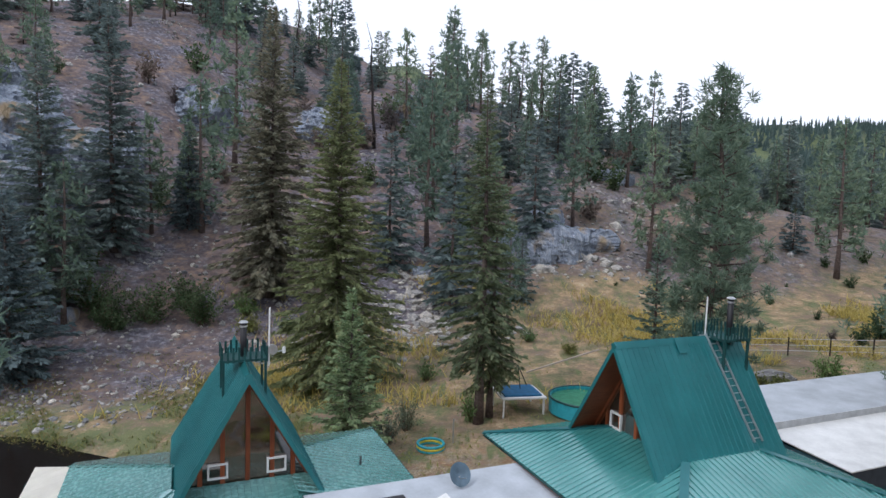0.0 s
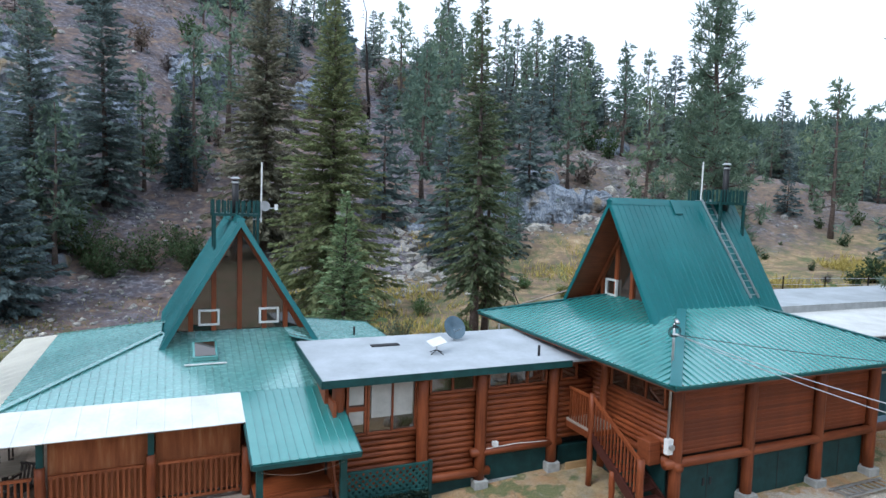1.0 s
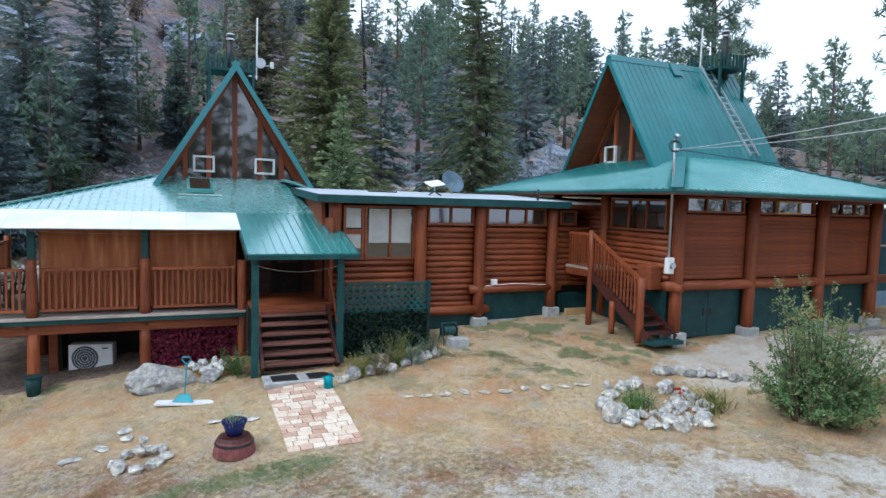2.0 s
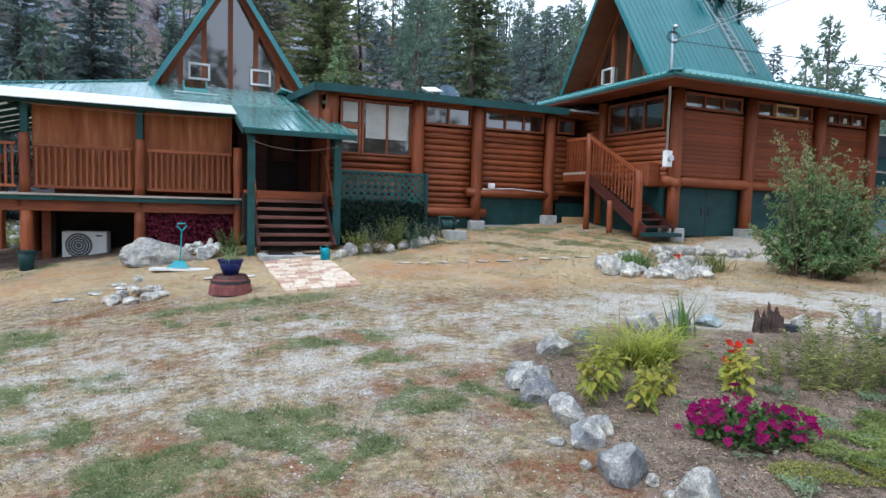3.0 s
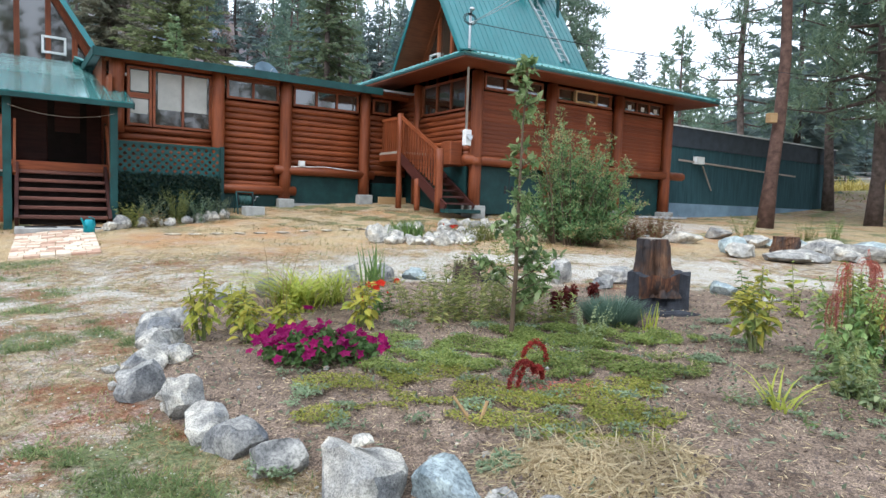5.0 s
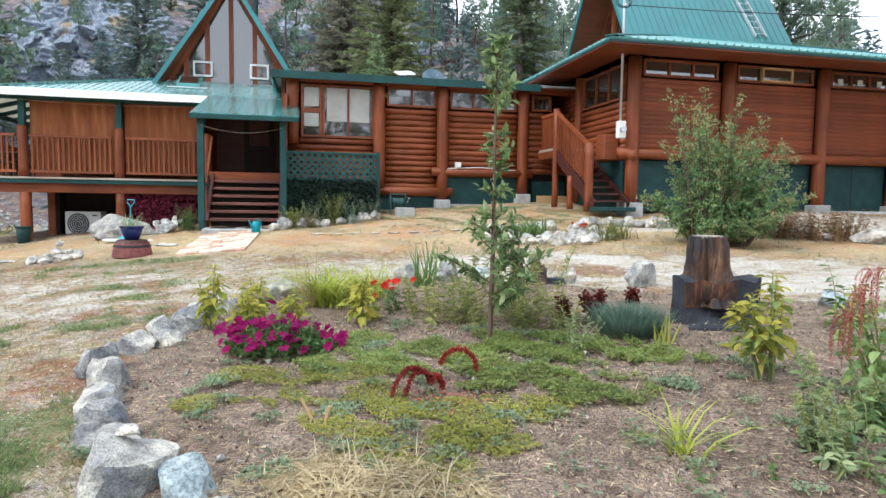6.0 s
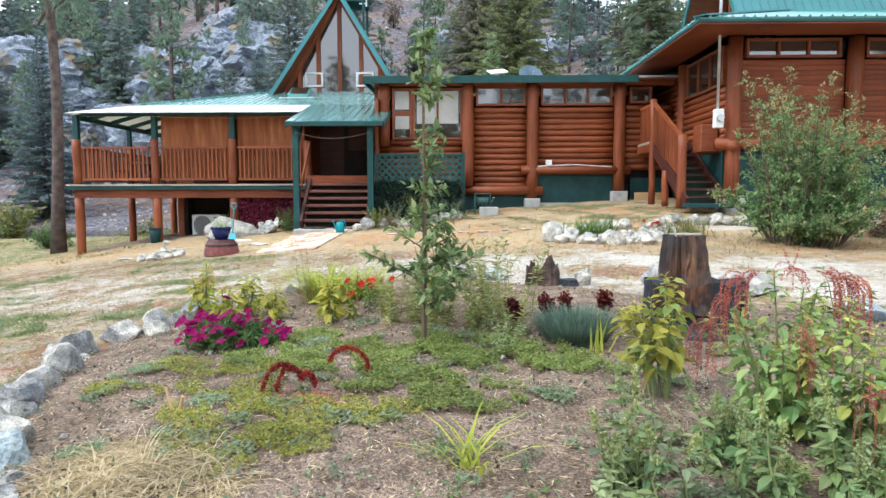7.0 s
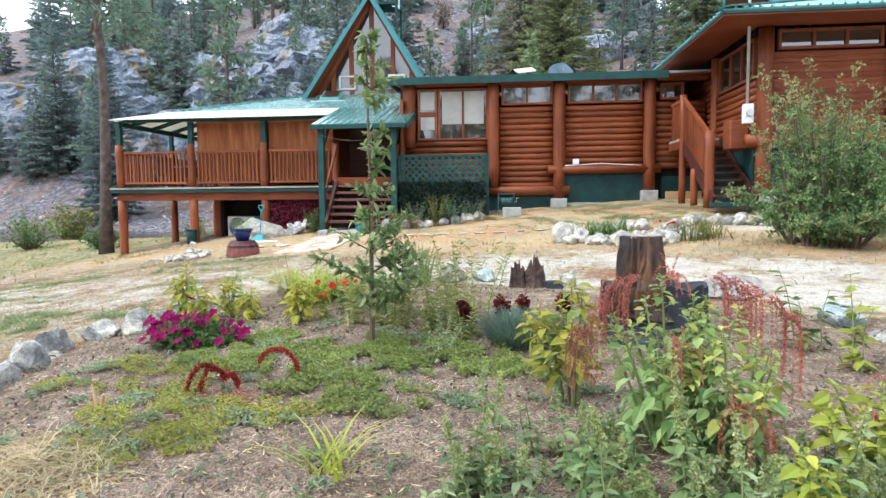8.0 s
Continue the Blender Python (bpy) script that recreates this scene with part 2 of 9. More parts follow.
# ---- mesh helpers ----
class MB:
    """Collects vertices and faces for one mesh."""

    def __init__(self):
        self.v, self.f = [], []

    def add(self, vs, fs):
        o = len(self.v)
        self.v += [tuple(p) for p in vs]
        self.f += [tuple(i + o for i in f) for f in fs]
        return self

    def box(self, x0, x1, y0, y1, z0, z1, c=0.0):
        if c <= 0:
            vs = [(x, y, z) for x in (x0, x1) for y in (y0, y1) for z in (z0, z1)]
            return self.add(vs, [(0, 1, 3, 2), (4, 6, 7, 5), (0, 4, 5, 1), (2, 3, 7, 6), (0, 2, 6, 4), (1, 5, 7, 3)])
        b = bmesh.new()
        bmesh.ops.create_cube(b, size=1, matrix=Matrix.Translation(((x0 + x1) / 2, (y0 + y1) / 2, (z0 + z1) / 2)) @ Matrix.Diagonal((x1 - x0, y1 - y0, z1 - z0, 1)))
        bmesh.ops.bevel(b, geom=b.edges[:], offset=c, segments=1, affect="EDGES")
        b.verts.index_update()
        self.add([p.co[:] for p in b.verts], [[p.index for p in f.verts] for f in b.faces])
        b.free()
        return self

    def beam(self, p, q, w, h, up=(0, 0, 1)):
        p, q = Vector(p), Vector(q)
        d = (q - p).normalized()
        s = d.cross(Vector(up))
        if s.length < 1e-3:
            s = d.cross(Vector((1, 0, 0)))
        s.normalize()
        n = s.cross(d)
        vs = [e + s * i * w / 2 + n * j * h / 2 for e in (p, q) for i, j in ((-1, -1), (1, -1), (1, 1), (-1, 1))]
        return self.add(vs, [(3, 2, 1, 0), (4, 5, 6, 7), (0, 1, 5, 4), (1, 2, 6, 5), (2, 3, 7, 6), (3, 0, 4, 7)])

    def tube(self, pts, radii, seg=8, cap=True, wob=0.0):
        pts = [Vector(p) for p in pts]
        if not hasattr(radii, "__len__"):
            radii = [radii] * len(pts)
        vs, fs = [], []
        for i, p in enumerate(pts):
            d = (pts[min(i + 1, len(pts) - 1)] - pts[max(i - 1, 0)]).normalized()
            a = d.orthogonal().normalized() if abs(d.z) > 0.9 else d.cross(Vector((0, 0, 1))).normalized()
            if abs(d.z) > 0.9:
                a = Vector((1, 0, 0)) - d * d.x
                a.normalize()
            b = d.cross(a)
            for k in range(seg):
                r = radii[i] * (1 + wob * (random.random() - 0.5))
                an = 2 * math.pi * k / seg
                vs.append(p + a * math.cos(an) * r + b * math.sin(an) * r)
        for i in range(len(pts) - 1):
            for k in range(seg):
                k2 = (k + 1) % seg
                fs.append((i * seg + k, i * seg + k2, (i + 1) * seg + k2, (i + 1) * seg + k))
        if cap:
            fs.append(tuple(range(seg))[::-1])
            fs.append(tuple(range((len(pts) - 1) * seg, len(pts) * seg)))
        return self.add(vs, fs)

    def prism(self, poly, d):
        """A flat polygon (3D, in order) pushed along the vector d."""
        n = len(poly)
        d = Vector(d)
        vs = [Vector(p) for p in poly] + [Vector(p) + d for p in poly]
        fs = [tuple(range(n))[::-1], tuple(range(n, 2 * n))] + [(i, (i + 1) % n, n + (i + 1) % n, n + i) for i in range(n)]
        return self.add(vs, fs)

    def mesh(self, name, mat, smooth=False):
        me = bpy.data.meshes.new(name)
        me.from_pydata(self.v, [], self.f)
        me.materials.append(mat)
        if smooth:
            me.polygons.foreach_set("use_smooth", [True] * len(me.polygons))
        me.update()
        return me


def np_mesh(name, v, f, mat, smooth=False):
    """A mesh from arrays of vertices and equal-sided faces."""
    me = bpy.data.meshes.new(name)
    v, f = np.asarray(v, np.float32), np.asarray(f, np.int32)
    k = f.shape[1]
    me.vertices.add(len(v))
    me.vertices.foreach_set("co", v.ravel())
    me.loops.add(f.size)
    me.loops.foreach_set("vertex_index", f.ravel())
    me.polygons.add(len(f))
    me.polygons.foreach_set("loop_start", np.arange(0, f.size, k, dtype=np.int32))
    me.polygons.foreach_set("use_smooth", np.full(len(f), smooth))
    me.materials.append(mat)
    me.update(calc_edges=True)
    return me


def thing(name, label, category, group="", m=None, kind=""):
    e = new(name)
    e.empty_display_size = 0.2
    if m is not None:
        e.matrix_basis = m
    return tagged(e, label, category, group, kind)


def part(name, data, mat, parent, label="", smooth=False, m=None):
    me = data.mesh(name, mat, smooth) if isinstance(data, MB) else data
    ob = new(name, me)
    ob.parent = parent
    if m is not None:
        ob.matrix_basis = m
    return tagged(ob, label)


def solo(name, data, mat, label, category, group="", kind="", m=None, smooth=False):
    me = data.mesh(name, mat, smooth) if isinstance(data, MB) else data
    ob = new(name, me)
    if m is not None:
        ob.matrix_basis = m
    return tagged(ob, label, category, group, kind)


# the houses stand on one grid: a along their fronts, b to the back
SITE = Matrix.Translation((-0.326, 16.7, 0)) @ Matrix.Rotation(radians(23), 4, "Z")


def site(a, b, z=0.0, turn=0.0):
    return SITE @ Matrix.Translation((a, b, z)) @ Matrix.Rotation(radians(turn), 4, "Z")




def smooth01(x, a, b):
    t = np.clip((x - a) / (b - a), 0, 1)
    return t * t * (3 - 2 * t)


def wave(x, y, s, seed=0.0):
    """Cheap smooth pseudo-noise in -1..1 on arrays."""
    x, y = x / s + seed * 3.1, y / s - seed * 1.7
    return (np.sin(x * 1.7 + 1.3 * np.sin(y * 1.1 + seed)) + np.sin(y * 2.1 + 1.1 * np.sin(x * 1.5 + 2 * seed)) + np.sin((x + y) * 1.31 + seed)) / 3


def height(x, y):
    """The ground's height."""
    x, y = np.asarray(x, float), np.asarray(y, float)
    xc, yc = np.clip(x, -13, 15), np.clip(y, -4, 19)
    near = 0.058 + 0.0697 * xc + 0.0306 * yc - 0.002 * xc * yc - 0.003 * xc**2 + 0.0025 * yc**2
    near = near - 0.05 * np.clip(-13 - x, 0, 60) * (1 - smooth01(y, 20, 40) * 0.6)
    back = 0.75 + 0.07 * np.clip(x, -4, 60) - 0.075 * np.clip(-x - 3, 0, 22)
    z = near + (back - near) * smooth01(y, 20, 34)
    # the creek bed behind the cabin
    cd = np.abs((y - 28.0) + 0.05 * (x + 24)) / 8.3
    z = z - 2.2 * np.exp(-cd**2 * 1.6) * smooth01(-x, 8, 13)
    # the hill
    toe = 60 + 0.3 * np.minimum(x, 0) + 0.25 * np.maximum(x, 0)
    slope = 0.53 + 0.18 * smooth01(-x, 25, 60)
    s = y - toe
    rise = slope * 0.5 * (s + np.sqrt(s * s + 40))
    cap = np.clip(54 - 0.75 * x, 6, 80) - 10 * smooth01(-x, 70, 135) + 3 * wave(x, y, 23, 1)
    rise = cap * (1 - np.exp(-rise / cap * 1.0 - 0.35 * (rise / cap) ** 2))
    rise = rise * smooth01(y - toe, -40, -14)
    rough = wave(x, y, 9, 2) * 1.1 + wave(x, y, 3.7, 3) * 0.5
    z = z + rise + rough * smooth01(rise, 1, 8) * 1.2
    # distant hills
    far = smooth01(y, 240, 900) * (95 + 14 * wave(x, y, 90, 4) + 30 * smooth01(x, 100, 900)) * smooth01(y - 0.1 * x, 200, 700)
    z = z + far
    z = z + 16 * smooth01(x, 110, 300) * (1 - smooth01(y, 600, 900)) * smooth01(y, 40, 200)
    bumps = 0.03 * wave(x, y, 1.1, 5) + 0.012 * wave(x, y, 0.33, 6)
    return z + bumps * (1 - smooth01(y, 25, 60) * 0.2)


def gz(x, y):
    return float(height(x, y))


def leafy(P, D, N, L, W, fold=0.0):
    """Rhombic leaves at P along D, facing N: vertices and quads."""
    P, D, N = (np.asarray(a, float).reshape(-1, 3) for a in (P, D, N))
    D = D / (np.linalg.norm(D, axis=1, keepdims=True) + 1e-9)
    S = np.cross(D, N)
    S = S / (np.linalg.norm(S, axis=1, keepdims=True) + 1e-9)
    U = np.cross(S, D)
    L = np.broadcast_to(np.asarray(L, float), (len(P),))[:, None]
    W = np.broadcast_to(np.asarray(W, float), (len(P),))[:, None]
    a = P
    b = P + D * L * 0.42 + S * W * 0.5 + U * W * fold
    c = P + D * L
    d = P + D * L * 0.42 - S * W * 0.5 + U * W * fold
    V = np.stack([a, b, c, d], 1).reshape(-1, 3)
    F = np.arange(len(V)).reshape(-1, 4)
    return V, F


def ovate(P, D, N, L, W, curl=0.18):
    """Pointed oval leaves with a folded, drooping blade: vertices and triangles."""
    P, D, N = (np.asarray(a, float).reshape(-1, 3) for a in (P, D, N))
    D = D / (np.linalg.norm(D, axis=1, keepdims=True) + 1e-9)
    S = np.cross(D, N)
    S = S / (np.linalg.norm(S, axis=1, keepdims=True) + 1e-9)
    U = np.cross(S, D)
    L = np.broadcast_to(np.asarray(L, float), (len(P),))[:, None]
    W = np.broadcast_to(np.asarray(W, float), (len(P),))[:, None]

    def at(f, s, u):
        return P + D * L * f + S * W * s + U * L * u

    c = curl
    V = np.stack([at(0, 0, 0), at(0.45, 0, -c * 0.25), at(1, 0, -c), at(0.28, 0.44, 0.06), at(0.62, 0.4, 0.0), at(0.28, -0.44, 0.06), at(0.62, -0.4, 0.0)], 1).reshape(-1, 3)
    T = np.array([(0, 3, 1), (3, 4, 1), (1, 4, 2), (0, 1, 5), (5, 1, 6), (1, 2, 6)])
    return V, (np.arange(len(P))[:, None, None] * 7 + T[None]).reshape(-1, 3)


def join(*vf):
    V, F, o = [], [], 0
    for v, f in vf:
        V.append(v), F.append(f + o)
        o += len(v)
    return np.concatenate(V), np.concatenate(F)


def rock_mesh(name, mat, sx, sy, sz, seed, sub=2, rough=0.22):
    """A broken stone with flat facets."""
    r = random.Random(seed)
    b = bmesh.new()
    bmesh.ops.create_icosphere(b, subdivisions=sub, radius=1)
    planes = [(Vector((r.gauss(0, 1), r.gauss(0, 1), r.gauss(0, 0.8))).normalized(), r.uniform(0.55, 0.88)) for _ in range(13)]
    off = Vector((r.random() * 50, r.random() * 50, r.random() * 50))
    for v in b.verts:
        p = v.co.copy()
        for n, d in planes:
            k = p.dot(n)
            if k > d:
                p -= n * (k - d)
        p *= 1 + rough * noise.noise(p * 1.8 + off) + 0.4 * rough * noise.noise(p * 5 + off)
        v.co = (p.x * sx, p.y * sy, p.z * sz)
    me = bpy.data.meshes.new(name)
    b.to_mesh(me)
    b.free()
    me.materials.append(mat)
    if sub >= 3:
        me.polygons.foreach_set("use_smooth", [True] * len(me.polygons))
        me.set_sharp_from_angle(angle=radians(20))
    return me


# ---- ground ----
def axis(lo, hi, step, end_lo, end_hi, grow=1.07):
    mid = list(np.arange(lo, hi, step))
    up, s = [hi], step
    while up[-1] < end_hi:
        s *= grow
        up.append(up[-1] + s)
    dn, s = [lo], step
    while dn[-1] > end_lo:
        s *= grow
        dn.append(dn[-1] - s)
    return np.array(dn[:0:-1] + mid + up)


def seg_dist(x, y, pts):
    """Distance to a broken line."""
    best = np.full(np.shape(x), 1e9)
    for (x0, y0), (x1, y1) in zip(pts, pts[1:]):
        dx, dy = x1 - x0, y1 - y0
        t = np.clip(((x - x0) * dx + (y - y0) * dy) / (dx * dx + dy * dy), 0, 1)
        best = np.minimum(best, np.hypot(x - x0 - t * dx, y - y0 - t * dy))
    return best


TRACK_FAR = [(-16, 4.2), (-9, 5.4), (-4.2, 6.7), (-1.0, 7.9), (2.4, 8.75), (6, 9.0), (10, 8.6), (16, 7.0), (26, 3)]
TRACK_NEAR = [(-14, 1.0), (-7, 3.6), (-2.6, 5.6), (0.2, 6.7), (3.2, 7.55), (6.5, 7.75), (10, 7.2), (16, 5.2), (24, 2)]
BED_EDGE = [(1.25, 6.9), (1.3, 5.5), (1.42, 4.5), (1.7, 3.4), (2.25, 2.7), (3.0, 2.0), (4.2, 1.25), (6, 0.2), (9, -1.5), (12, -2), (14, 2), (13, 6.0), (9.5, 6.6), (7.4, 6.5), (5, 7.2), (3, 7.4)]


def inside(x, y, poly):
    c = np.zeros(np.shape(x), bool)
    for (x0, y0), (x1, y1) in zip(poly, poly[1:] + poly[:1]):
        k = ((y0 > y) != (y1 > y)) & (x < (x1 - x0) * (y - y0) / (y1 - y0 + 1e-12) + x0)
        c ^= k
    return c


def zones(x, y):
    """Gravel, bare soil, green growth and bare rock, each 0..1."""
    w = wave(x, y, 1.3, 7) * 0.35 + wave(x, y, 0.5, 8) * 0.2
    tr = np.minimum(seg_dist(x, y, TRACK_FAR), seg_dist(x, y, TRACK_NEAR))
    gravel = (0.55 + 0.3 * smooth01(x, 1.2, 4.5) + 0.4 * wave(x, y, 1.1, 42) * wave(x, y, 0.42, 43)) * (1 - smooth01(tr + 1.7 * w, 0.2, 1.5))
    a = (x + 0.326) * math.cos(radians(23)) + (y - 16.7) * math.sin(radians(23))
    b = -(x + 0.326) * math.sin(radians(23)) + (y - 16.7) * math.cos(radians(23))
    yard = smooth01(-np.hypot((a - 9.5) / 5.5, (b + 5.2) / 2.0) + w * 0.3, -1.1, -0.75)
    under = ((a > -11.5) & (a < -4.2) & (b > 0.2) & (b < 9)) * 1.0
    gravel = np.maximum(gravel, yard * 0.95)
    bed = inside(x, y, BED_EDGE)
    edge = seg_dist(x, y, BED_EDGE + BED_EDGE[:1])
    soil = np.where(bed, 0.5 + 0.5 * smooth01(edge, 0, 0.25), 0.5 * (1 - smooth01(edge, 0, 0.2)))
    gravel = gravel * (1 - soil)
    # soil's darker tone is laid under the deck to hold its shade
    soil = np.maximum(soil, under * (b > 0.5))
    toe = 60 + 0.3 * np.minimum(x, 0) + 0.25 * np.maximum(x, 0)
    toe = toe - 9 * smooth01(-x, 6, 20) - 14 * smooth01(-x, 27, 46)
    rock = smooth01(y - toe + 5 * wave(x, y, 11, 9), -3, 7) * (1 - smooth01(x + 10 * wave(x, y, 20, 2), -8, 22) * 0.42)
    rock = rock * (1 - smooth01(y, 200, 300))
    wig = 0.35 * wave(x, y, 0.5, 41)
    green = smooth01(0.55 * wave(x * 0.75 + wig, y + wig, 0.85, 10) + 0.5 * wave(x * 0.8, y - wig, 0.37, 11) + 0.35 * wave(x, y, 0.15, 12), -0.1, 0.45)
    green = green * (1 - smooth01(gravel, 0.3, 0.8)) * (1 - soil)
    green = green * (1 - 0.85 * smooth01(y, 8, 10) * (1 - 0.95 * smooth01(y + w, 12.7, 13.7))) + 0.5 * smooth01(y, 26, 36) * smooth01(-x, -5, 15) * (1 - rock)
    green = np.maximum(green, 0.75 * smooth01(-x + w, 8.5, 13) * (1 - smooth01(y, 20, 24)) * (y > 2) * (1 - gravel))
    green = np.maximum(green, (1 - smooth01(np.hypot((x + 2.9) / 1.7, (y - 9.3 - 0.35 * (x + 2.9)) / 0.5) + w, 0.6, 1.25)) * 0.8)
    field = smooth01(y + 3 * wave(x, y, 6, 15), 26, 40)
    wood_ = smooth01(np.hypot(x, y), 150, 260)
    upper = smooth01(y + 0.5 * w, 9.0, 11.0) * (1 - smooth01(y, 22, 28))
    return gravel, soil, green, rock, field, wood_, upper


xs = axis(-8.0, 12.0, 0.14, -1600, 2200)
ys = axis(-1.0, 17.0, 0.14, -60, 2600)
gx, gy = np.meshgrid(xs, ys)
gh = height(gx, gy)
zn = zones(gx, gy)
bedk = zn[1]
gh = gh + bedk * 0.02 * wave(gx, gy, 0.17, 3) + bedk * 0.03 * smooth01(bedk, 0.5, 1.0)
nx, ny = len(xs), len(ys)
idx = np.arange(nx * ny).reshape(ny, nx)
gf = np.stack([idx[:-1, :-1], idx[:-1, 1:], idx[1:, 1:], idx[1:, :-1]], -1).reshape(-1, 4)


def ground_mat(t, b):
    def att(n):
        a = t.nodes.new("ShaderNodeAttribute")
        a.attribute_name = n
        return a.outputs["Fac"]

    p = world_pos(t)
    n_mid, n_small, n_fine = (tex_noise(t, p, s, 5, 0.6) for s in (1.7, 9.0, 45.0))
    dry = ramp(t, n_small, [(0.32, (0.13, 0.095, 0.06)), (0.5, (0.31, 0.235, 0.14)), (0.68, (0.5, 0.41, 0.27))])
    gold = ramp(t, math_(t, "ADD", math_(t, "MULTIPLY", n_small, 0.4), math_(t, "MULTIPLY", tex_noise(t, p, 26.0, 6, 0.75), 0.6)), [(0.34, (0.24, 0.17, 0.085)), (0.5, (0.48, 0.355, 0.195)), (0.66, (0.62, 0.5, 0.32))])
    red = ramp(t, n_fine, [(0.36, (0.13, 0.045, 0.025)), (0.64, (0.33, 0.14, 0.075))])
    grit = ramp(t, n_fine, [(0.36, (0.2, 0.17, 0.15)), (0.52, (0.4, 0.37, 0.34)), (0.66, (0.68, 0.66, 0.62))])
    green = ramp(t, n_fine, [(0.36, (0.055, 0.08, 0.035)), (0.64, (0.19, 0.22, 0.1))])
    gr = ramp(t, n_fine, [(0.34, (0.29, 0.272, 0.24)), (0.5, (0.53, 0.5, 0.445)), (0.64, (0.7, 0.67, 0.605))])
    soil = ramp(t, n_small, [(0.3, (0.125, 0.093, 0.073)), (0.7, (0.285, 0.218, 0.172))])
    soil = mixc(t, ramp(t, n_fine, [(0.6, (0, 0, 0)), (0.72, (0.6,) * 3)]), soil, (0.36, 0.32, 0.28))
    vor = node(t, "TexVoronoi", Scale=0.9)
    t.links.new(p, vor.inputs["Vector"])
    rk = ramp(t, tex_noise(t, p, 1.6, 9, 0.72), [(0.34, (0.04, 0.038, 0.046)), (0.52, (0.13, 0.123, 0.144)), (0.63, (0.27, 0.265, 0.295)), (0.7, (0.52, 0.52, 0.54))])
    hg = ramp(t, tex_noise(t, p, 0.9, 5, 0.7), [(0.3, (0.058, 0.046, 0.045)), (0.5, (0.15, 0.112, 0.1)), (0.62, (0.25, 0.172, 0.12)), (0.75, (0.42, 0.3, 0.16))])
    rk = mixc(t, ramp(t, tex_noise(t, p, 0.14, 7, 0.7), [(0.42, (0, 0, 0)), (0.56, (0.9,) * 3)]), rk, hg)

    nf1, nf2 = (tex_noise(t, p, k, 11, 0.78) for k in (2.3, 4.1))

    def mask(a, nz, gain):
        return math_(t, "ADD", a, math_(t, "MULTIPLY", math_(t, "SUBTRACT", nz, 0.5), gain), True)

    def sharp(a, lo=0.35, hi=0.65, top=1.0):
        return ramp(t, a, [(lo, (0, 0, 0)), (hi, (top,) * 3)])

    upper = att("upper")
    clean = math_(t, "SUBTRACT", 1.0, math_(t, "MULTIPLY", upper, 0.45))
    gold = mixc(t, ramp(t, tex_noise(t, p, 0.42, 9, 0.68), [(0.46, (0, 0, 0)), (0.58, (0.9,) * 3)]), gold, ramp(t, n_fine, [(0.35, (0.3, 0.15, 0.065)), (0.65, (0.56, 0.34, 0.17))]))
    gold = mixc(t, ramp(t, tex_noise(t, p, 0.75, 10, 0.72), [(0.52, (0, 0, 0)), (0.63, (0.7,) * 3)]), gold, ramp(t, n_fine, [(0.35, (0.13, 0.125, 0.065)), (0.65, (0.32, 0.29, 0.17))]))
    dry = mixc(t, upper, dry, gold)
    n_rust = tex_noise(t, p, 0.9, 12, 0.74)
    dry = mixc(t, math_(t, "MULTIPLY", ramp(t, n_rust, [(0.48, (0, 0, 0)), (0.58, (0.9,) * 3)]), math_(t, "SUBTRACT", 1.0, math_(t, "MAXIMUM", upper, att("gravel")))), dry, red)
    dry = mixc(t, math_(t, "MULTIPLY", ramp(t, nf1, [(0.46, (0, 0, 0)), (0.66, (0.85,) * 3)]), clean), dry, grit)
    dry = mixc(t, math_(t, "MULTIPLY", ramp(t, tex_noise(t, p, 6.5, 9, 0.8), [(0.54, (0, 0, 0)), (0.66, (0.55,) * 3)]), clean), dry, green)
    n_gr = tex_noise(t, p, 150.0, 3)
    dry = mixc(t, 1.0, dry, ramp(t, n_gr, [(0.35, (0.42, 0.4, 0.38)), (0.63, (1.3, 1.3, 1.3))]), "MULTIPLY")
    gr = mixc(t, ramp(t, n_rust, [(0.42, (0.35,) * 3), (0.5, (0, 0, 0))]), gr, dry)
    gr = mixc(t, 1.0, gr, ramp(t, n_gr, [(0.3, (0.62, 0.6, 0.58)), (0.65, (1.15, 1.15, 1.15))]), "MULTIPLY")
    soil = mixc(t, 1.0, soil, ramp(t, n_mid, [(0.36, (0.74, 0.72, 0.7)), (0.62, (1.16, 1.16, 1.16))]), "MULTIPLY")
    n_clod = tex_noise(t, p, 62.0, 7, 0.68)
    soil = mixc(t, 1.0, soil, ramp(t, n_clod, [(0.38, (0.42, 0.4, 0.38)), (0.5, (0.98, 0.98, 0.98)), (0.62, (1.55, 1.53, 1.48))]), "MULTIPLY")
    soil = mixc(t, 1.0, soil, ramp(t, n_gr, [(0.36, (0.45, 0.44, 0.43)), (0.63, (1.45, 1.42, 1.38))]), "MULTIPLY")
    fld = ramp(t, tex_noise(t, p, 0.55, 6, 0.7), [(0.3, (0.075, 0.08, 0.04)), (0.44, (0.155, 0.142, 0.08)), (0.55, (0.275, 0.195, 0.118)), (0.66, (0.36, 0.275, 0.165)), (0.8, (0.46, 0.42, 0.34))])
    fld = mixc(t, 1.0, fld, ramp(t, n_small, [(0.3, (0.75, 0.75, 0.75)), (0.7, (1.45, 1.45, 1.45))]), "MULTIPLY")
    fld = mixc(t, ramp(t, tex_noise(t, p, 0.21, 10, 0.75), [(0.5, (0, 0, 0)), (0.6, (0.8,) * 3)]), fld, (0.17, 0.125, 0.1))
    fld = mixc(t, ramp(t, tex_noise(t, p, 0.33, 11, 0.8), [(0.55, (0, 0, 0)), (0.62, (0.75,) * 3)]), fld, green)
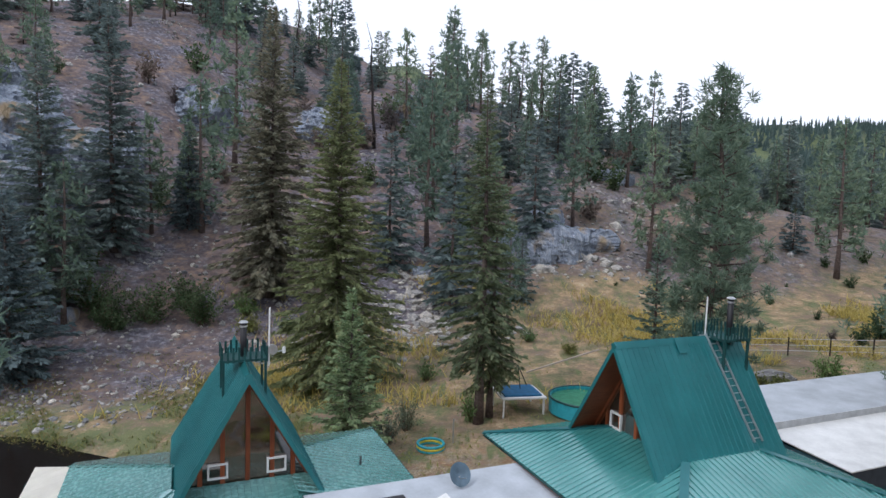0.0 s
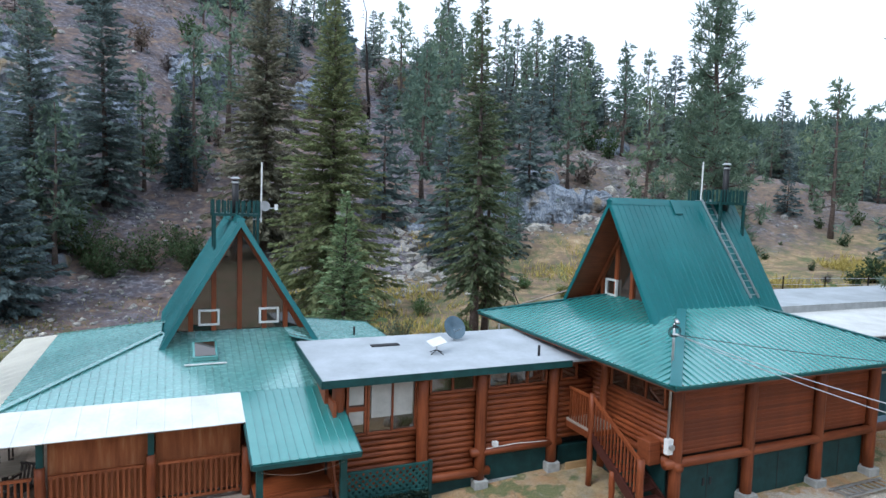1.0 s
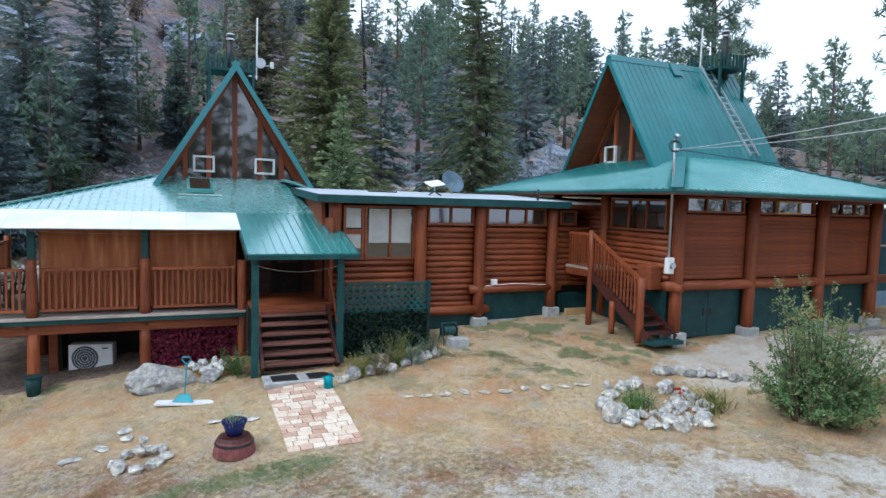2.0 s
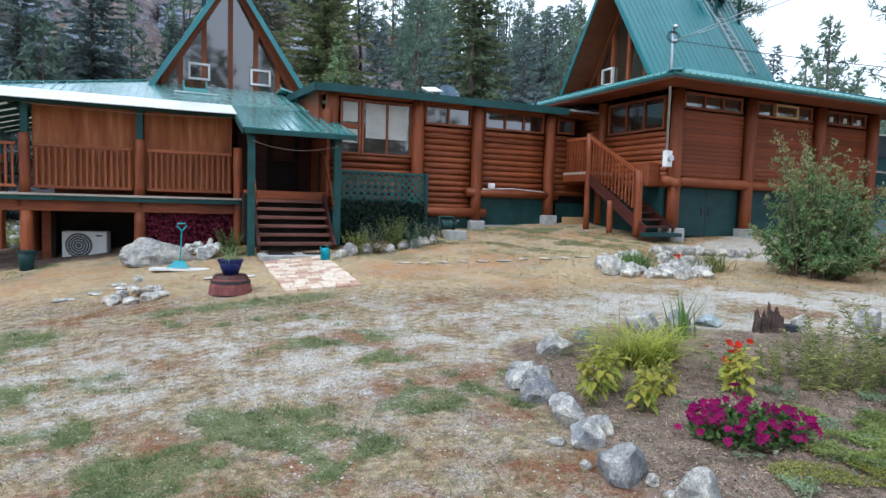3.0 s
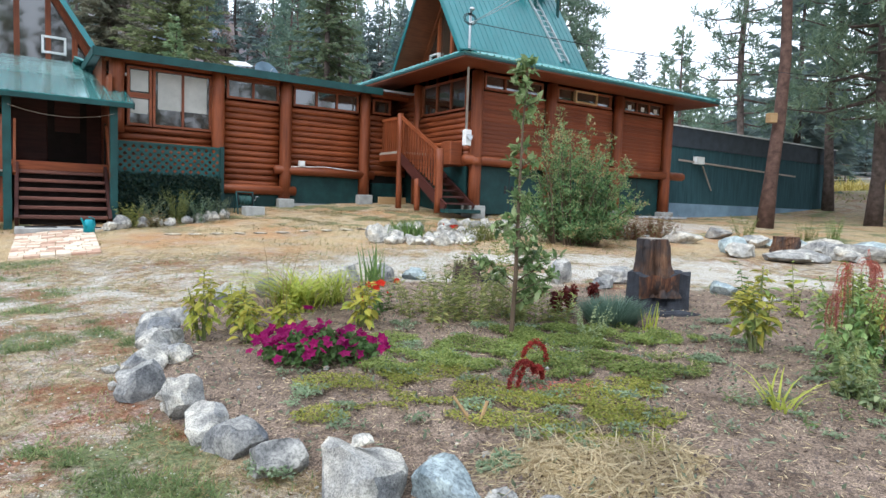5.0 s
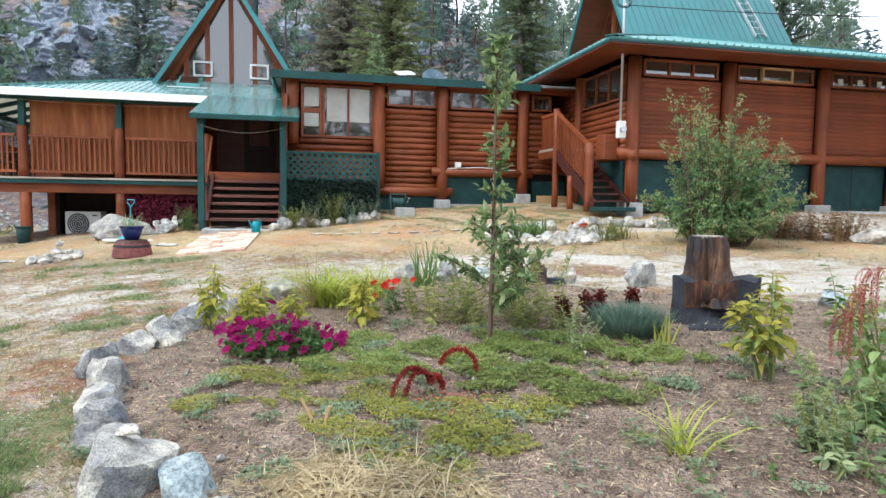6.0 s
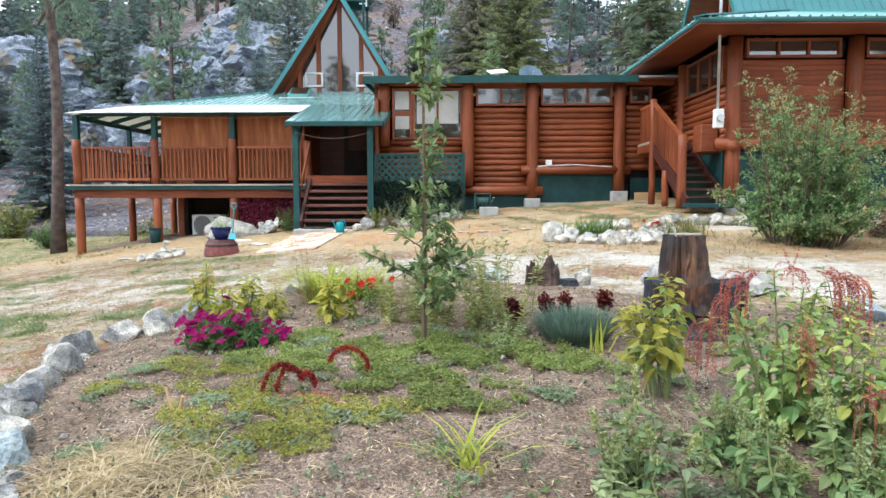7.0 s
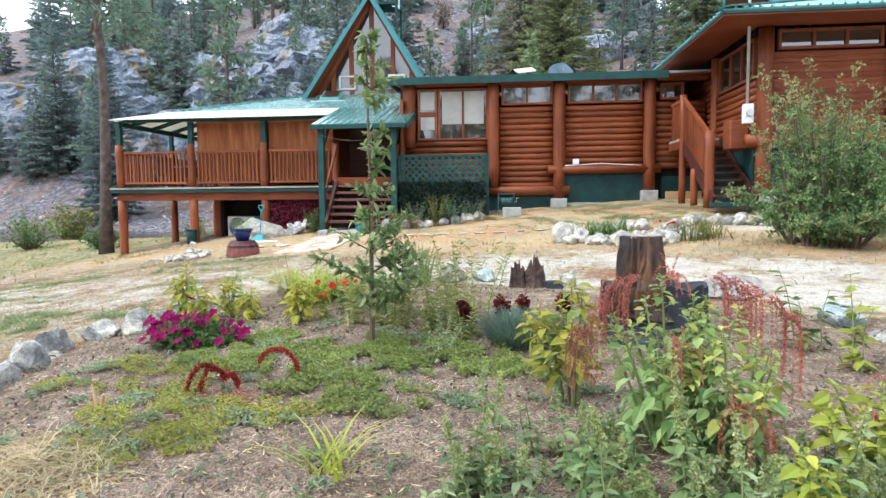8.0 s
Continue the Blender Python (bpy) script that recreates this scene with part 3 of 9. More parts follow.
    fld = mixc(t, ramp(t, tex_noise(t, p, 1.3, 8, 0.8), [(0.6, (0, 0, 0)), (0.66, (0.8,) * 3)]), fld, grit)
    dry = mixc(t, att("field"), dry, fld)
    dry = mixc(t, att("wooded"), dry, ramp(t, tex_noise(t, p, 0.02, 5), [(0.4, (0.05, 0.075, 0.055)), (0.6, (0.08, 0.1, 0.07)), (0.72, (0.3, 0.25, 0.15))]))
    c = mixc(t, sharp(mask(att("green"), nf2, 2.8), 0.5, 0.85, 0.85), dry, green)
    c = mixc(t, sharp(mask(att("gravel"), nf1, 3.4), 0.36, 0.85, 0.8), c, gr)
    c = mixc(t, sharp(mask(att("soil"), nf1, 0.6)), c, soil)
    c = mixc(t, sharp(mask(att("rock"), nf1, 0.8)), c, rk)
    t.links.new(c, b.inputs["Base Color"])
    h = math_(t, "ADD", math_(t, "MULTIPLY", n_fine, 0.5), math_(t, "MULTIPLY", n_small, 0.6))
    bump(t, b, h, 0.05, 0.9)


M_GROUND = material("yard_ground", ground_mat, 0.95, 0.0, 0.15)
me = np_mesh("ground", np.stack([gx, gy, gh], -1).reshape(-1, 3), gf, M_GROUND, True)
for nm, vals in zip(("gravel", "soil", "green", "rock", "field", "wooded", "upper"), zn):
    me.attributes.new(nm, "FLOAT", "POINT").data.foreach_set("value", vals.astype(np.float32).ravel())
solo("ground", me, M_GROUND, "dry grass, gravel tracks and bare soil rising to a rocky hill", "ground", kind="structure")


def water_mat(t, b):
    b.inputs["Base Color"].default_value = (0.012, 0.009, 0.008, 1)
    bump(t, b, tex_noise(t, world_pos(t), 2.5, 3), 0.03, 0.3)


M_WATER = material("dark_creek_water", water_mat, 0.12, 0.0, 0.5)
cw = MB()
cw.add([(-70, 16, -1.05), (-11, 20, -1.05), (-11, 38, -1.05), (-70, 44, -1.05)], [(0, 1, 2, 3)])
solo("creek", cw, M_WATER, "still dark brown creek water between grassy banks", "water", kind="structure")


# ---- roof building ----
def clip_strip(q, lo, hi):
    """A convex 2D polygon cut to lo <= x <= hi."""
    for lim, sg in ((lo, 1), (hi, -1)):
        out = []
        for (x0, y0), (x1, y1) in zip(q, q[1:] + q[:1]):
            d0, d1 = (x0 - lim) * sg, (x1 - lim) * sg
            if d0 >= 0:
                out.append((x0, y0))
            if d0 * d1 < 0:
                f = d0 / (d0 - d1)
                out.append((x0 + (x1 - x0) * f, y0 + (y1 - y0) * f))
        q = out
        if len(q) < 3:
            return []
    return q


def roof_sheet(parent, name, poly, up, mat, label="", thick=0.05, pitch=0.3, rib=0.03, rib_w=0.035):
    """A roof plane laid of separate metal panels with a rib over each joint, running along the direction up."""
    P = [Vector(p) for p in poly]
    n = (P[1] - P[0]).cross(P[2] - P[0]).normalized()
    if n.z < 0:
        n = -n
    up = Vector(up)
    up = (up - n * up.dot(n)).normalized()
    s = up.cross(n).normalized()
    o = P[0]
    q = [((p - o).dot(s), (p - o).dot(up)) for p in P]
    lo, hi = min(k[0] for k in q), max(k[0] for k in q)
    n_ = max(1, round((hi - lo) / pitch))
    w_ = (hi - lo) / n_
    for i in range(n_):
        c = clip_strip(q, lo + w_ * i, lo + w_ * (i + 1))
        if len(c) >= 3:
            jit = random.uniform(-0.002, 0.002)
            part(name + "_panel", MB().prism([o + s * a + up * b + n * jit for a, b in c], -n * thick), mat, parent, label)
        if i == 0:
            continue
        x = lo + w_ * i
        ys_ = []
        for (x0, y0), (x1, y1) in zip(q, q[1:] + q[:1]):
            if (x0 - x) * (x1 - x) < 0:
                ys_.append(y0 + (y1 - y0) * (x - x0) / (x1 - x0))
        if len(ys_) >= 2 and max(ys_) - min(ys_) > 0.1:
            a, c = o + s * x + up * min(ys_), o + s * x + up * max(ys_)
            w, h = s * rib_w / 2, n * rib
            part("rib", MB().add([a - w, a + w, a + w * 0.5 + h, a - w * 0.5 + h, c - w, c + w, c + w * 0.5 + h, c - w * 0.5 + h],
                                 [(0, 1, 2, 3), (7, 6, 5, 4), (1, 5, 6, 2), (3, 2, 6, 7), (0, 3, 7, 4)]), mat, parent)


def round_post(parent, x, y, z0, z1, r, mat=None, name="post", label=""):
    n = 5
    mb = MB().tube([(x + random.uniform(-0.01, 0.01), y, z0 + (z1 - z0) * i / n) for i in range(n + 1)], [r * random.uniform(0.96, 1.05) for _ in range(n + 1)], 12)
    return part(name, mb, mat or M_LOGV, parent, label, smooth=True)


def log_bay(parent, a0, a1, b, z0, z1, dia, along="a", mat=None):
    """Stacked round logs between two posts, each a part."""
    mat = mat or M_LOG
    n = max(1, round((z1 - z0) / dia))
    d = (z1 - z0) / n
    L = a1 - a0
    meshes = []
    for k in range(2):
        mb = MB().tube([(L * i / 4, random.uniform(-0.006, 0.006), random.uniform(-0.006, 0.006)) for i in range(5)], [d * 0.53 * random.uniform(0.96, 1.04) for _ in range(5)], 10)
        meshes.append(mb.mesh("log", mat, True))
    for i in range(n):
        z = z0 + d * (i + 0.5)
        if along == "a":
            m = Matrix.Translation((a0, b, z))
        else:
            m = Matrix.Translation((b, a0, z)) @ Matrix.Rotation(radians(90), 4, "Z")
        part("log", meshes[i % 2], mat, parent, m=m @ Matrix.Rotation(i * 1.7, 4, "X"))


def window(parent, a0, a1, z0, z1, b, n=1, frame_mat=None, pane_mat=None, along="a", fw=0.06, name="window", blind=None, label=""):
    """A window in a wall facing -b (or -a): frame, mullions and separate panes."""
    fm, pm = frame_mat or M_LOGV, pane_mat or M_GLASS

    def bx(mb, u0, u1, d0, d1, w0, w1):
        if along == "a":
            mb.box(u0, u1, b + d0, b + d1, w0, w1)
        else:
            mb.box(b + d0, b + d1, u0, u1, w0, w1)

    f = MB()
    bx(f, a0 - fw, a1 + fw, -0.05, 0.06, z1, z1 + fw)
    bx(f, a0 - fw, a1 + fw, -0.06, 0.06, z0 - fw, z0)
    bx(f, a0 - fw, a0, -0.05, 0.06, z0, z1)
    bx(f, a1, a1 + fw, -0.05, 0.06, z0, z1)
    w = (a1 - a0) / n
    for i in range(1, n):
        bx(f, a0 + w * i - fw / 2, a0 + w * i + fw / 2, -0.045, 0.055, z0, z1)
    wf = part(name, f, fm, parent, label)
    for i in range(n):
        g = MB()
        bx(g, a0 + w * i + (fw / 2 if i else 0), a0 + w * (i + 1) - (fw / 2 if i < n - 1 else 0), 0.0, 0.012, z0, z1)
        part("pane", g, pm, wf)
    return wf


def a_frame(parent, half, z_base, z_top, f_apex, f_base, back, mid, along, wall_at, back_wall=True, small=()):
    """A steep gable roof. along 'b': ridge runs to the back at a=mid; along 'a': ridge runs along a at b=mid."""
    def P(s, d, z):
        return Vector((mid + s, d, z)) if along == "b" else Vector((d, mid - s, z))

    for sgn, nm in ((-1, "roof"), (1, "roof")):
        poly = [P(sgn * half, f_base, z_base), P(sgn * half, back, z_base), P(0, back, z_top), P(0, f_apex, z_top)]
        upv = P(0, 0, z_top) - P(sgn * half, 0, z_base)
        roof_sheet(parent, "roof", poly, upv, M_ROOF, "steep teal metal roof slope", pitch=0.23, rib=0.018)
        nn = (poly[1] - poly[0]).cross(poly[2] - poly[0]).normalized()
        if nn.z < 0:
            nn = -nn
        dn = (poly[0] - poly[3]).normalized()
        low = [p - nn * 0.054 + (dn * 0.28 if i > 1 else dn * 0.0) for i, p in enumerate(poly)]
        part("soffit", MB().prism(low, -nn * 0.07), M_SOFFIT, parent, "brown tongue-and-groove soffit")
        # rake trim along the front edge and the back edge
        out = P(0, -0.012, 0) - P(0, 0, 0)
        a, c = poly[0], poly[3]
        d = (c - a).normalized()
        part("rake_trim", MB().beam(a + out - nn * 0.08, c + out - nn * 0.08 + d * 0.03, 0.035, 0.13, up=nn), M_ROOF, parent, "teal metal rake trim")
    ridge = MB().prism([P(-0.13, f_apex - 0.02, z_top - 0.17), P(0, f_apex - 0.02, z_top + 0.05), P(0.13, f_apex - 0.02, z_top - 0.17)], P(0, back, 0) - P(0, f_apex, 0))
    part("ridge_cap", ridge, M_ROOF, parent)
    # the gable wall with its posts and panes
    k = (z_top - z_base) / half
    inset = 0.16
    hw = half - inset
    zt = z_top - inset * k
    wp = wall_at
    zb = z_base - 0.1

    def top(s):
        return zt - abs(s) * k

    def slab(name, s0, s1, z0, mat, d0, d1, label="", cut=0.0):
        ss = [s0, s1] if s0 * s1 >= 0 else [s0, 0, s1]
        poly = [P(s0, wp + d0, z0), P(s1, wp + d0, z0)] + [P(s, wp + d0, top(s) - cut) for s in reversed(ss)]
        if min(top(s) - cut for s in ss) <= z0:
            poly = [p for p in poly if p.z >= z0 - 1e-6]
        if len(poly) >= 3:
            part(name, MB().prism(poly, P(0, d1 - d0, 0) - P(0, 0, 0)), mat, parent, label)

    rails = [-half * 0.62, -half * 0.33, 0, half * 0.33, half * 0.62]
    for i, s in enumerate(rails):
        w = 0.07
        slab("gable_post", s - w, s + w, zb, M_LOGV, -0.06, 0.1)
    cells = [(-hw, rails[0])] + list(zip(rails, rails[1:])) + [(rails[-1], hw)]
    for s0, s1 in cells:
        lo_s = max(s0 + 0.07, -hw + 0.01)
        hi_s = min(s1 - 0.07, hw - 0.01)
        z0 = zb
        slab("gable_pane", lo_s, hi_s, z0, M_GLASS, 0.02, 0.035, "dark gable window pane")
    for sgn in (-1, 1):
        a, c = P(sgn * hw, wp - 0.03, z_base - 0.1), P(0, wp - 0.03, zt)
        part("gable_rafter", MB().beam(a, c, 0.14, 0.2, up=P(0, 1, 0) - P(0, 0, 0)), M_LOGV, parent)
    for s, zc, w, h in small:
        fm = MB()
        d = -0.1
        for s0, s1, z0, z1 in ((s - w, s + w, zc + h - 0.06, zc + h), (s - w, s + w, zc - h, zc - h + 0.06), (s - w, s - w + 0.06, zc - h + 0.06, zc + h - 0.06), (s + w - 0.06, s + w, zc - h + 0.06, zc + h - 0.06)):
            fm.prism([P(s0, wp + d, z0), P(s1, wp + d, z0), P(s1, wp + d, z1), P(s0, wp + d, z1)], P(0, 0.1, 0) - P(0, 0, 0))
        sw = part("small_window", fm, M_WHITE, parent, "small white-framed hopper window")
        part("pane", MB().prism([P(s - w + 0.06, wp - 0.04, zc - h + 0.06), P(s + w - 0.06, wp - 0.04, zc - h + 0.06), P(s + w - 0.06, wp - 0.04, zc + h - 0.06), P(s - w + 0.06, wp - 0.04, zc + h - 0.06)], P(0, 0.012, 0) - P(0, 0, 0)), M_GLASS, sw)
    # rear closure
    part("rear_gable", MB().prism([P(-hw, back - 0.2, zb), P(hw, back - 0.2, zb), P(0, back - 0.2, zt)], P(0, 0.08, 0) - P(0, 0, 0)), M_SOFFIT, parent)


def chimney_platform(parent, mid, d0, d1, hw, z0, along):
    """A slatted box platform straddling the ridge round a stove pipe."""
    def P(s, d, z):
        return (mid + s, d, z) if along == "b" else (d, mid - s, z)

    def bx(mb, s0, s1, e0, e1, za, zb):
        p, q = P(s0, e0, za), P(s1, e1, zb)
        mb.box(min(p[0], q[0]), max(p[0], q[0]), min(p[1], q[1]), max(p[1], q[1]), za, zb)

    fl = MB()
    bx(fl, -hw, hw, d0, d1, z0, z0 + 0.08)
    pf = part("roof_platform", fl, M_TRIM, parent, "dark green slatted platform round the stove pipe")
    for s in (-hw + 0.04, hw - 0.04):
        for e in (d0 + 0.04, d1 - 0.04):
            lg = MB()
            bx(lg, s - 0.04, s + 0.04, e - 0.04, e + 0.04, z0 - hw * 1.65, z0)
            part("platform_leg", lg, M_TRIM, pf)
    n = 8
    for i in range(n + 1):
        s = -hw + 2 * hw * i / n
        for e in (d0, d1):
            sl = MB()
            bx(sl, s - 0.035, s + 0.035, e - 0.012, e + 0.012, z0 - 0.02, z0 + 0.5 + random.uniform(-0.04, 0.04))
            part("slat", sl, M_TRIM, pf)
        e = d0 + (d1 - d0) * i / n
        for s2 in (-hw, hw):
            sl = MB()
            bx(sl, s2 - 0.012, s2 + 0.012, e - 0.035, e + 0.035, z0 - 0.02, z0 + 0.5 + random.uniform(-0.04, 0.04))
            part("slat", sl, M_TRIM, pf)


# ---- A-frame cabin with its deck ----
ZE, SL = 4.08, 0.283
A0, A1, B0, B1 = -11.2, 1.9, -0.1, 11.3
cabin = thing("a_frame_cabin", "log cabin with steep teal A-frame roof above low hip roof", "house", m=SITE.copy())
INS = 4.75
zt_ = ZE + SL * INS


def cz(inset):
    return ZE + SL * inset


# front slope, cut where the porch roof and the flat-roofed wing begin
roof_sheet(cabin, "roof", [(-9.9, 1.2, cz(1.3)), (-2.15, 1.2, cz(1.3)), (-2.15, B0 + INS, zt_), (A0 + INS, B0 + INS, zt_)], (0, 1, SL), M_PALEROOF, "teal metal lower roof slope", pitch=0.2, rib_w=0.028)
roof_sheet(cabin, "roof", [(-9.9, 1.2, cz(1.3)), (A0 + INS, B0 + INS, zt_), (A0 + INS, B1 - INS, zt_), (-9.9, 10.0, cz(1.3))], (1, 0, SL), M_PALEROOF)
roof_sheet(cabin, "roof", [(A1, 3.52, ZE), (A1 - INS, 3.52, zt_), (A1 - INS, B1 - INS, zt_), (A1, B1, ZE)], (-1, 0, SL), M_PALEROOF)
roof_sheet(cabin, "roof", [(-9.9, 10.0, cz(1.3)), (A0 + INS, B1 - INS, zt_), (A1 - INS, B1 - INS, zt_), (A1, B1, ZE), (-9.9, B1, ZE)], (0, -1, SL), M_PALEROOF)
roof_sheet(cabin, "deck_roof", [(A0, B0, ZE), (-4.5, B0, ZE), (-4.5, 1.2, cz(1.3)), (-9.9, 1.2, cz(1.3))], (0, 1, SL), M_WHITEROOF, "white corrugated deck roof sheet", thick=0.02, pitch=0.6, rib=0.008)
roof_sheet(cabin, "deck_roof", [(A0, B0, ZE), (-9.9, 1.2, cz(1.3)), (-9.9, 10.0, cz(1.3)), (A0, B1, ZE)], (1, 0, SL), M_CLEAR, "translucent corrugated deck roof sheet", thick=0.02, pitch=0.6, rib=0.012)
# porch roof carries the front slope further down
roof_sheet(cabin, "porch_roof", [(-4.5, -1.65, cz(-1.62)), (-2.0, -1.65, cz(-1.62)), (-2.0, 1.2, cz(1.3)), (-4.5, 1.2, cz(1.3))], (0, 1, SL), M_HIP, "teal metal porch roof", pitch=0.2, rib_w=0.028)
for p, q in (((-4.5, -1.67, cz(-1.62) - 0.08), (-2.0, -1.67, cz(-1.62) - 0.08)),):
    part("gutter", MB().beam(p, q, 0.07, 0.1), M_TRIM, cabin, "dark green fascia gutter")
part("fascia", MB().beam((-4.52, -1.65, cz(-1.62) - 0.08), (-4.52, -0.1, cz(0) - 0.1), 0.04, 0.14), M_TRIM, cabin)
part("fascia", MB().beam((-1.98, -1.65, cz(-1.62) - 0.08), (-1.98, 1.1, cz(1.2) - 0.1), 0.04, 0.14), M_TRIM, cabin)
part("hip_cap", MB().beam((-9.9, 1.2, cz(1.3) + 0.03), (A0 + INS, B0 + INS, zt_ + 0.03), 0.16, 0.03), M_PALEROOF, cabin)
part("hip_cap", MB().beam((-9.9, 10.0, cz(1.3) + 0.03), (A0 + INS, B1 - INS, zt_ + 0.03), 0.16, 0.03), M_PALEROOF, cabin)
part("hip_cap", MB().beam((A1, B1, ZE + 0.03), (A1 - INS, B1 - INS, zt_ + 0.03), 0.16, 0.03), M_PALEROOF, cabin)
part("fascia", MB().beam((A1 + 0.02, 3.6, ZE - 0.08), (A1 + 0.02, B1, ZE - 0.08), 0.04, 0.16), M_TRIM, cabin)
a_frame(cabin, 2.3, 5.15, 8.95, 4.35, 3.65, 10.0, -4.21, "b", 4.7, small=((-0.9, 5.84, 0.31, 0.25), (0.9, 5.84, 0.31, 0.25)))
chimney_platform(cabin, -4.2, 5.9, 7.0, 0.72, 8.95, "b")
# walls
part("front_wall", MB().box(-8.6, -2.3, 2.3, 2.5, 2.0, 4.5), M_BOARD, cabin, "brown board wall behind the deck")
part("side_wall", MB().box(-8.6, -8.4, 2.5, 10.4, 2.0, 4.3), M_BOARD, cabin)
part("side_wall", MB().box(0.9, 1.1, 3.8, 10.4, 0.6, 4.1), M_BOARD, cabin)
part("back_wall", MB().box(-8.6, 1.1, 10.4, 10.6, 0.0, 4.0), M_BOARD, cabin)
# these walls hold the shade under the deck in their near-black colour
part("cellar_wall", MB().box(-8.5, -2.3, 2.12, 2.22, -0.2, 2.0), M_DARK, cabin, "cellar wall coloured near-black for the deck's shade")
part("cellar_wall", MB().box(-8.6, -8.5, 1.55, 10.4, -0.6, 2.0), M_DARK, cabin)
# skylight low on the front slope
hz = cz(3.05)
sk = part("roof_hatch", MB().prism([(-5.62, 2.85, hz), (-5.62, 3.45, hz + 0.12), (-5.62, 3.45, hz + 0.42), (-5.62, 2.85, hz + 0.1)], (0.66, 0, 0)), M_HIP, cabin, "low sloping roof light with metal kerb")
part("pane", MB().prism([(-5.56, 2.89, hz + 0.128), (-5.56, 3.41, hz + 0.406), (-5.56, 3.41, hz + 0.416), (-5.56, 2.89, hz + 0.138)], (0.54, 0, 0)), M_GLASS, sk)
part("flashing", MB().box(-5.85, -4.72, 2.62, 2.7, cz(2.66) + 0.05, cz(2.66) + 0.075), M_WHITEROOF, cabin)
# the cellar's corner board; an added near-black wall further back holds the shade
part("corner_board", MB().box(-8.76, -8.58, 1.46, 1.55, -0.2, 1.95), M_BOARD, cabin)
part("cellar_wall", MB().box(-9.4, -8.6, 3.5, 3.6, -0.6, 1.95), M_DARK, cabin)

deck = thing("deck", "raised wooden deck with log posts and stained baluster railing", "deck", m=SITE.copy())
DZ = 2.05
for i in range(14):
    b0 = 0.22 + i * 0.15
    part("plank", MB().box(-11.35 + random.uniform(0, 0.02), -4.35, b0, b0 + 0.142, DZ - 0.04, DZ), M_DECK, deck)
for i in range(18):
    a0 = -11.33 + i * 0.15
    part("plank", MB().box(a0, a0 + 0.142, 2.34, 10.4, DZ - 0.04, DZ), M_DECK, deck)
part("edge_plank", MB().box(-11.42, -4.35, 0.13, 0.215, DZ - 0.042, DZ + 0.004), M_DECK, deck, "pale weathered edge plank")
part("fascia", MB().box(-11.38, -4.35, 0.17, 0.21, DZ - 0.15, DZ - 0.045), M_TRIM, deck, "dark green deck edge board")
part("fascia", MB().box(-11.42, -11.38, 0.17, 10.4, DZ - 0.14, DZ + 0.01), M_TRIM, deck)
part("beam", MB().beam((-11.3, 0.4, DZ - 0.27), (-4.3, 0.4, DZ - 0.27), 0.2, 0.24), M_LOG, deck)
for a in (-11.25, -9.0, -6.6, -4.5):
    part("joist", MB().beam((a, 0.3, DZ - 0.2), (a, 2.3, DZ - 0.2), 0.1, 0.2), M_LOG, deck)
for b in (3.4, 6.6, 9.8):
    part("beam", MB().beam((-11.3, b, DZ - 0.27), (-8.6, b, DZ - 0.27), 0.2, 0.24), M_LOG, deck)
for a, zb in ((-11.2, 0.0), (-8.9, 0.2), (-6.62, 0.4)):
    round_post(deck, a, 0.4, zb - 0.25, DZ - 0.38, 0.125, label="orange-stained log post")
    round_post(deck, a, 0.36, DZ + 0.01, 3.36, 0.115)
    part("upper_post", MB().box(a - 0.07, a + 0.07, 0.33, 0.47, 3.36, cz(0.5) - 0.04), M_TRIM, deck, "dark green upper post")
for a, b in ((-11.2, 3.4), (-11.2, 6.6), (-11.2, 9.8), (-9.2, 3.4)):
    x_, y_ = (SITE @ Vector((a, b, 0))).xy
    round_post(deck, a, b, gz(x_, y_) - 0.2, DZ - 0.38, 0.12)
    if a < -11:
        round_post(deck, a, b, DZ, 3.3, 0.105)
        part("upper_post", MB().box(a - 0.06, a + 0.06, b - 0.06, b + 0.06, 3.3, cz(0.1) - 0.04), M_TRIM, deck)
round_post(deck, -4.42, 0.35, 0.6, 3.3, 0.11)
part("upper_beam", MB().beam((A0 + 0.1, 0.4, cz(0.5) - 0.12), (-4.5, 0.4, cz(0.5) - 0.12), 0.1, 0.14), M_TRIM, deck)
part("upper_beam", MB().beam((-11.1, 0.4, cz(0.1) - 0.12), (-11.1, 10.8, cz(0.1) - 0.12), 0.1, 0.14), M_TRIM, deck)
for i in range(9):
    b = 0.9 + i * 1.15
    e_ = min(2.6, b - B0 - 0.1, B1 - b - 0.1)
    part("rafter", MB().beam((-11.15, b, cz(0.05) - 0.1), (A0 + e_, b, cz(e_) - 0.1), 0.06, 0.12), M_TRIM, deck)
for a0, a1 in ((-11.05, -9.06), (-8.74, -6.78), (-6.46, -4.58)):
    part("rail", MB().beam((a0, 0.36, 3.12), (a1, 0.36, 3.12), 0.09, 0.06), M_RAIL, deck)
    part("rail", MB().beam((a0, 0.36, 2.2), (a1, 0.36, 2.2), 0.06, 0.06), M_RAIL, deck)
    n = round((a1 - a0) / 0.125)
    bal = MB().box(-0.022, 0.022, -0.022, 0.022, 0, 0.86).mesh("baluster", M_RAIL)
    for i in range(n):
        part("baluster", bal, M_RAIL, deck, m=Matrix.Translation((a0 + (a1 - a0) * (i + 0.5) / n, 0.36 + random.uniform(-0.004, 0.004), 2.23)))
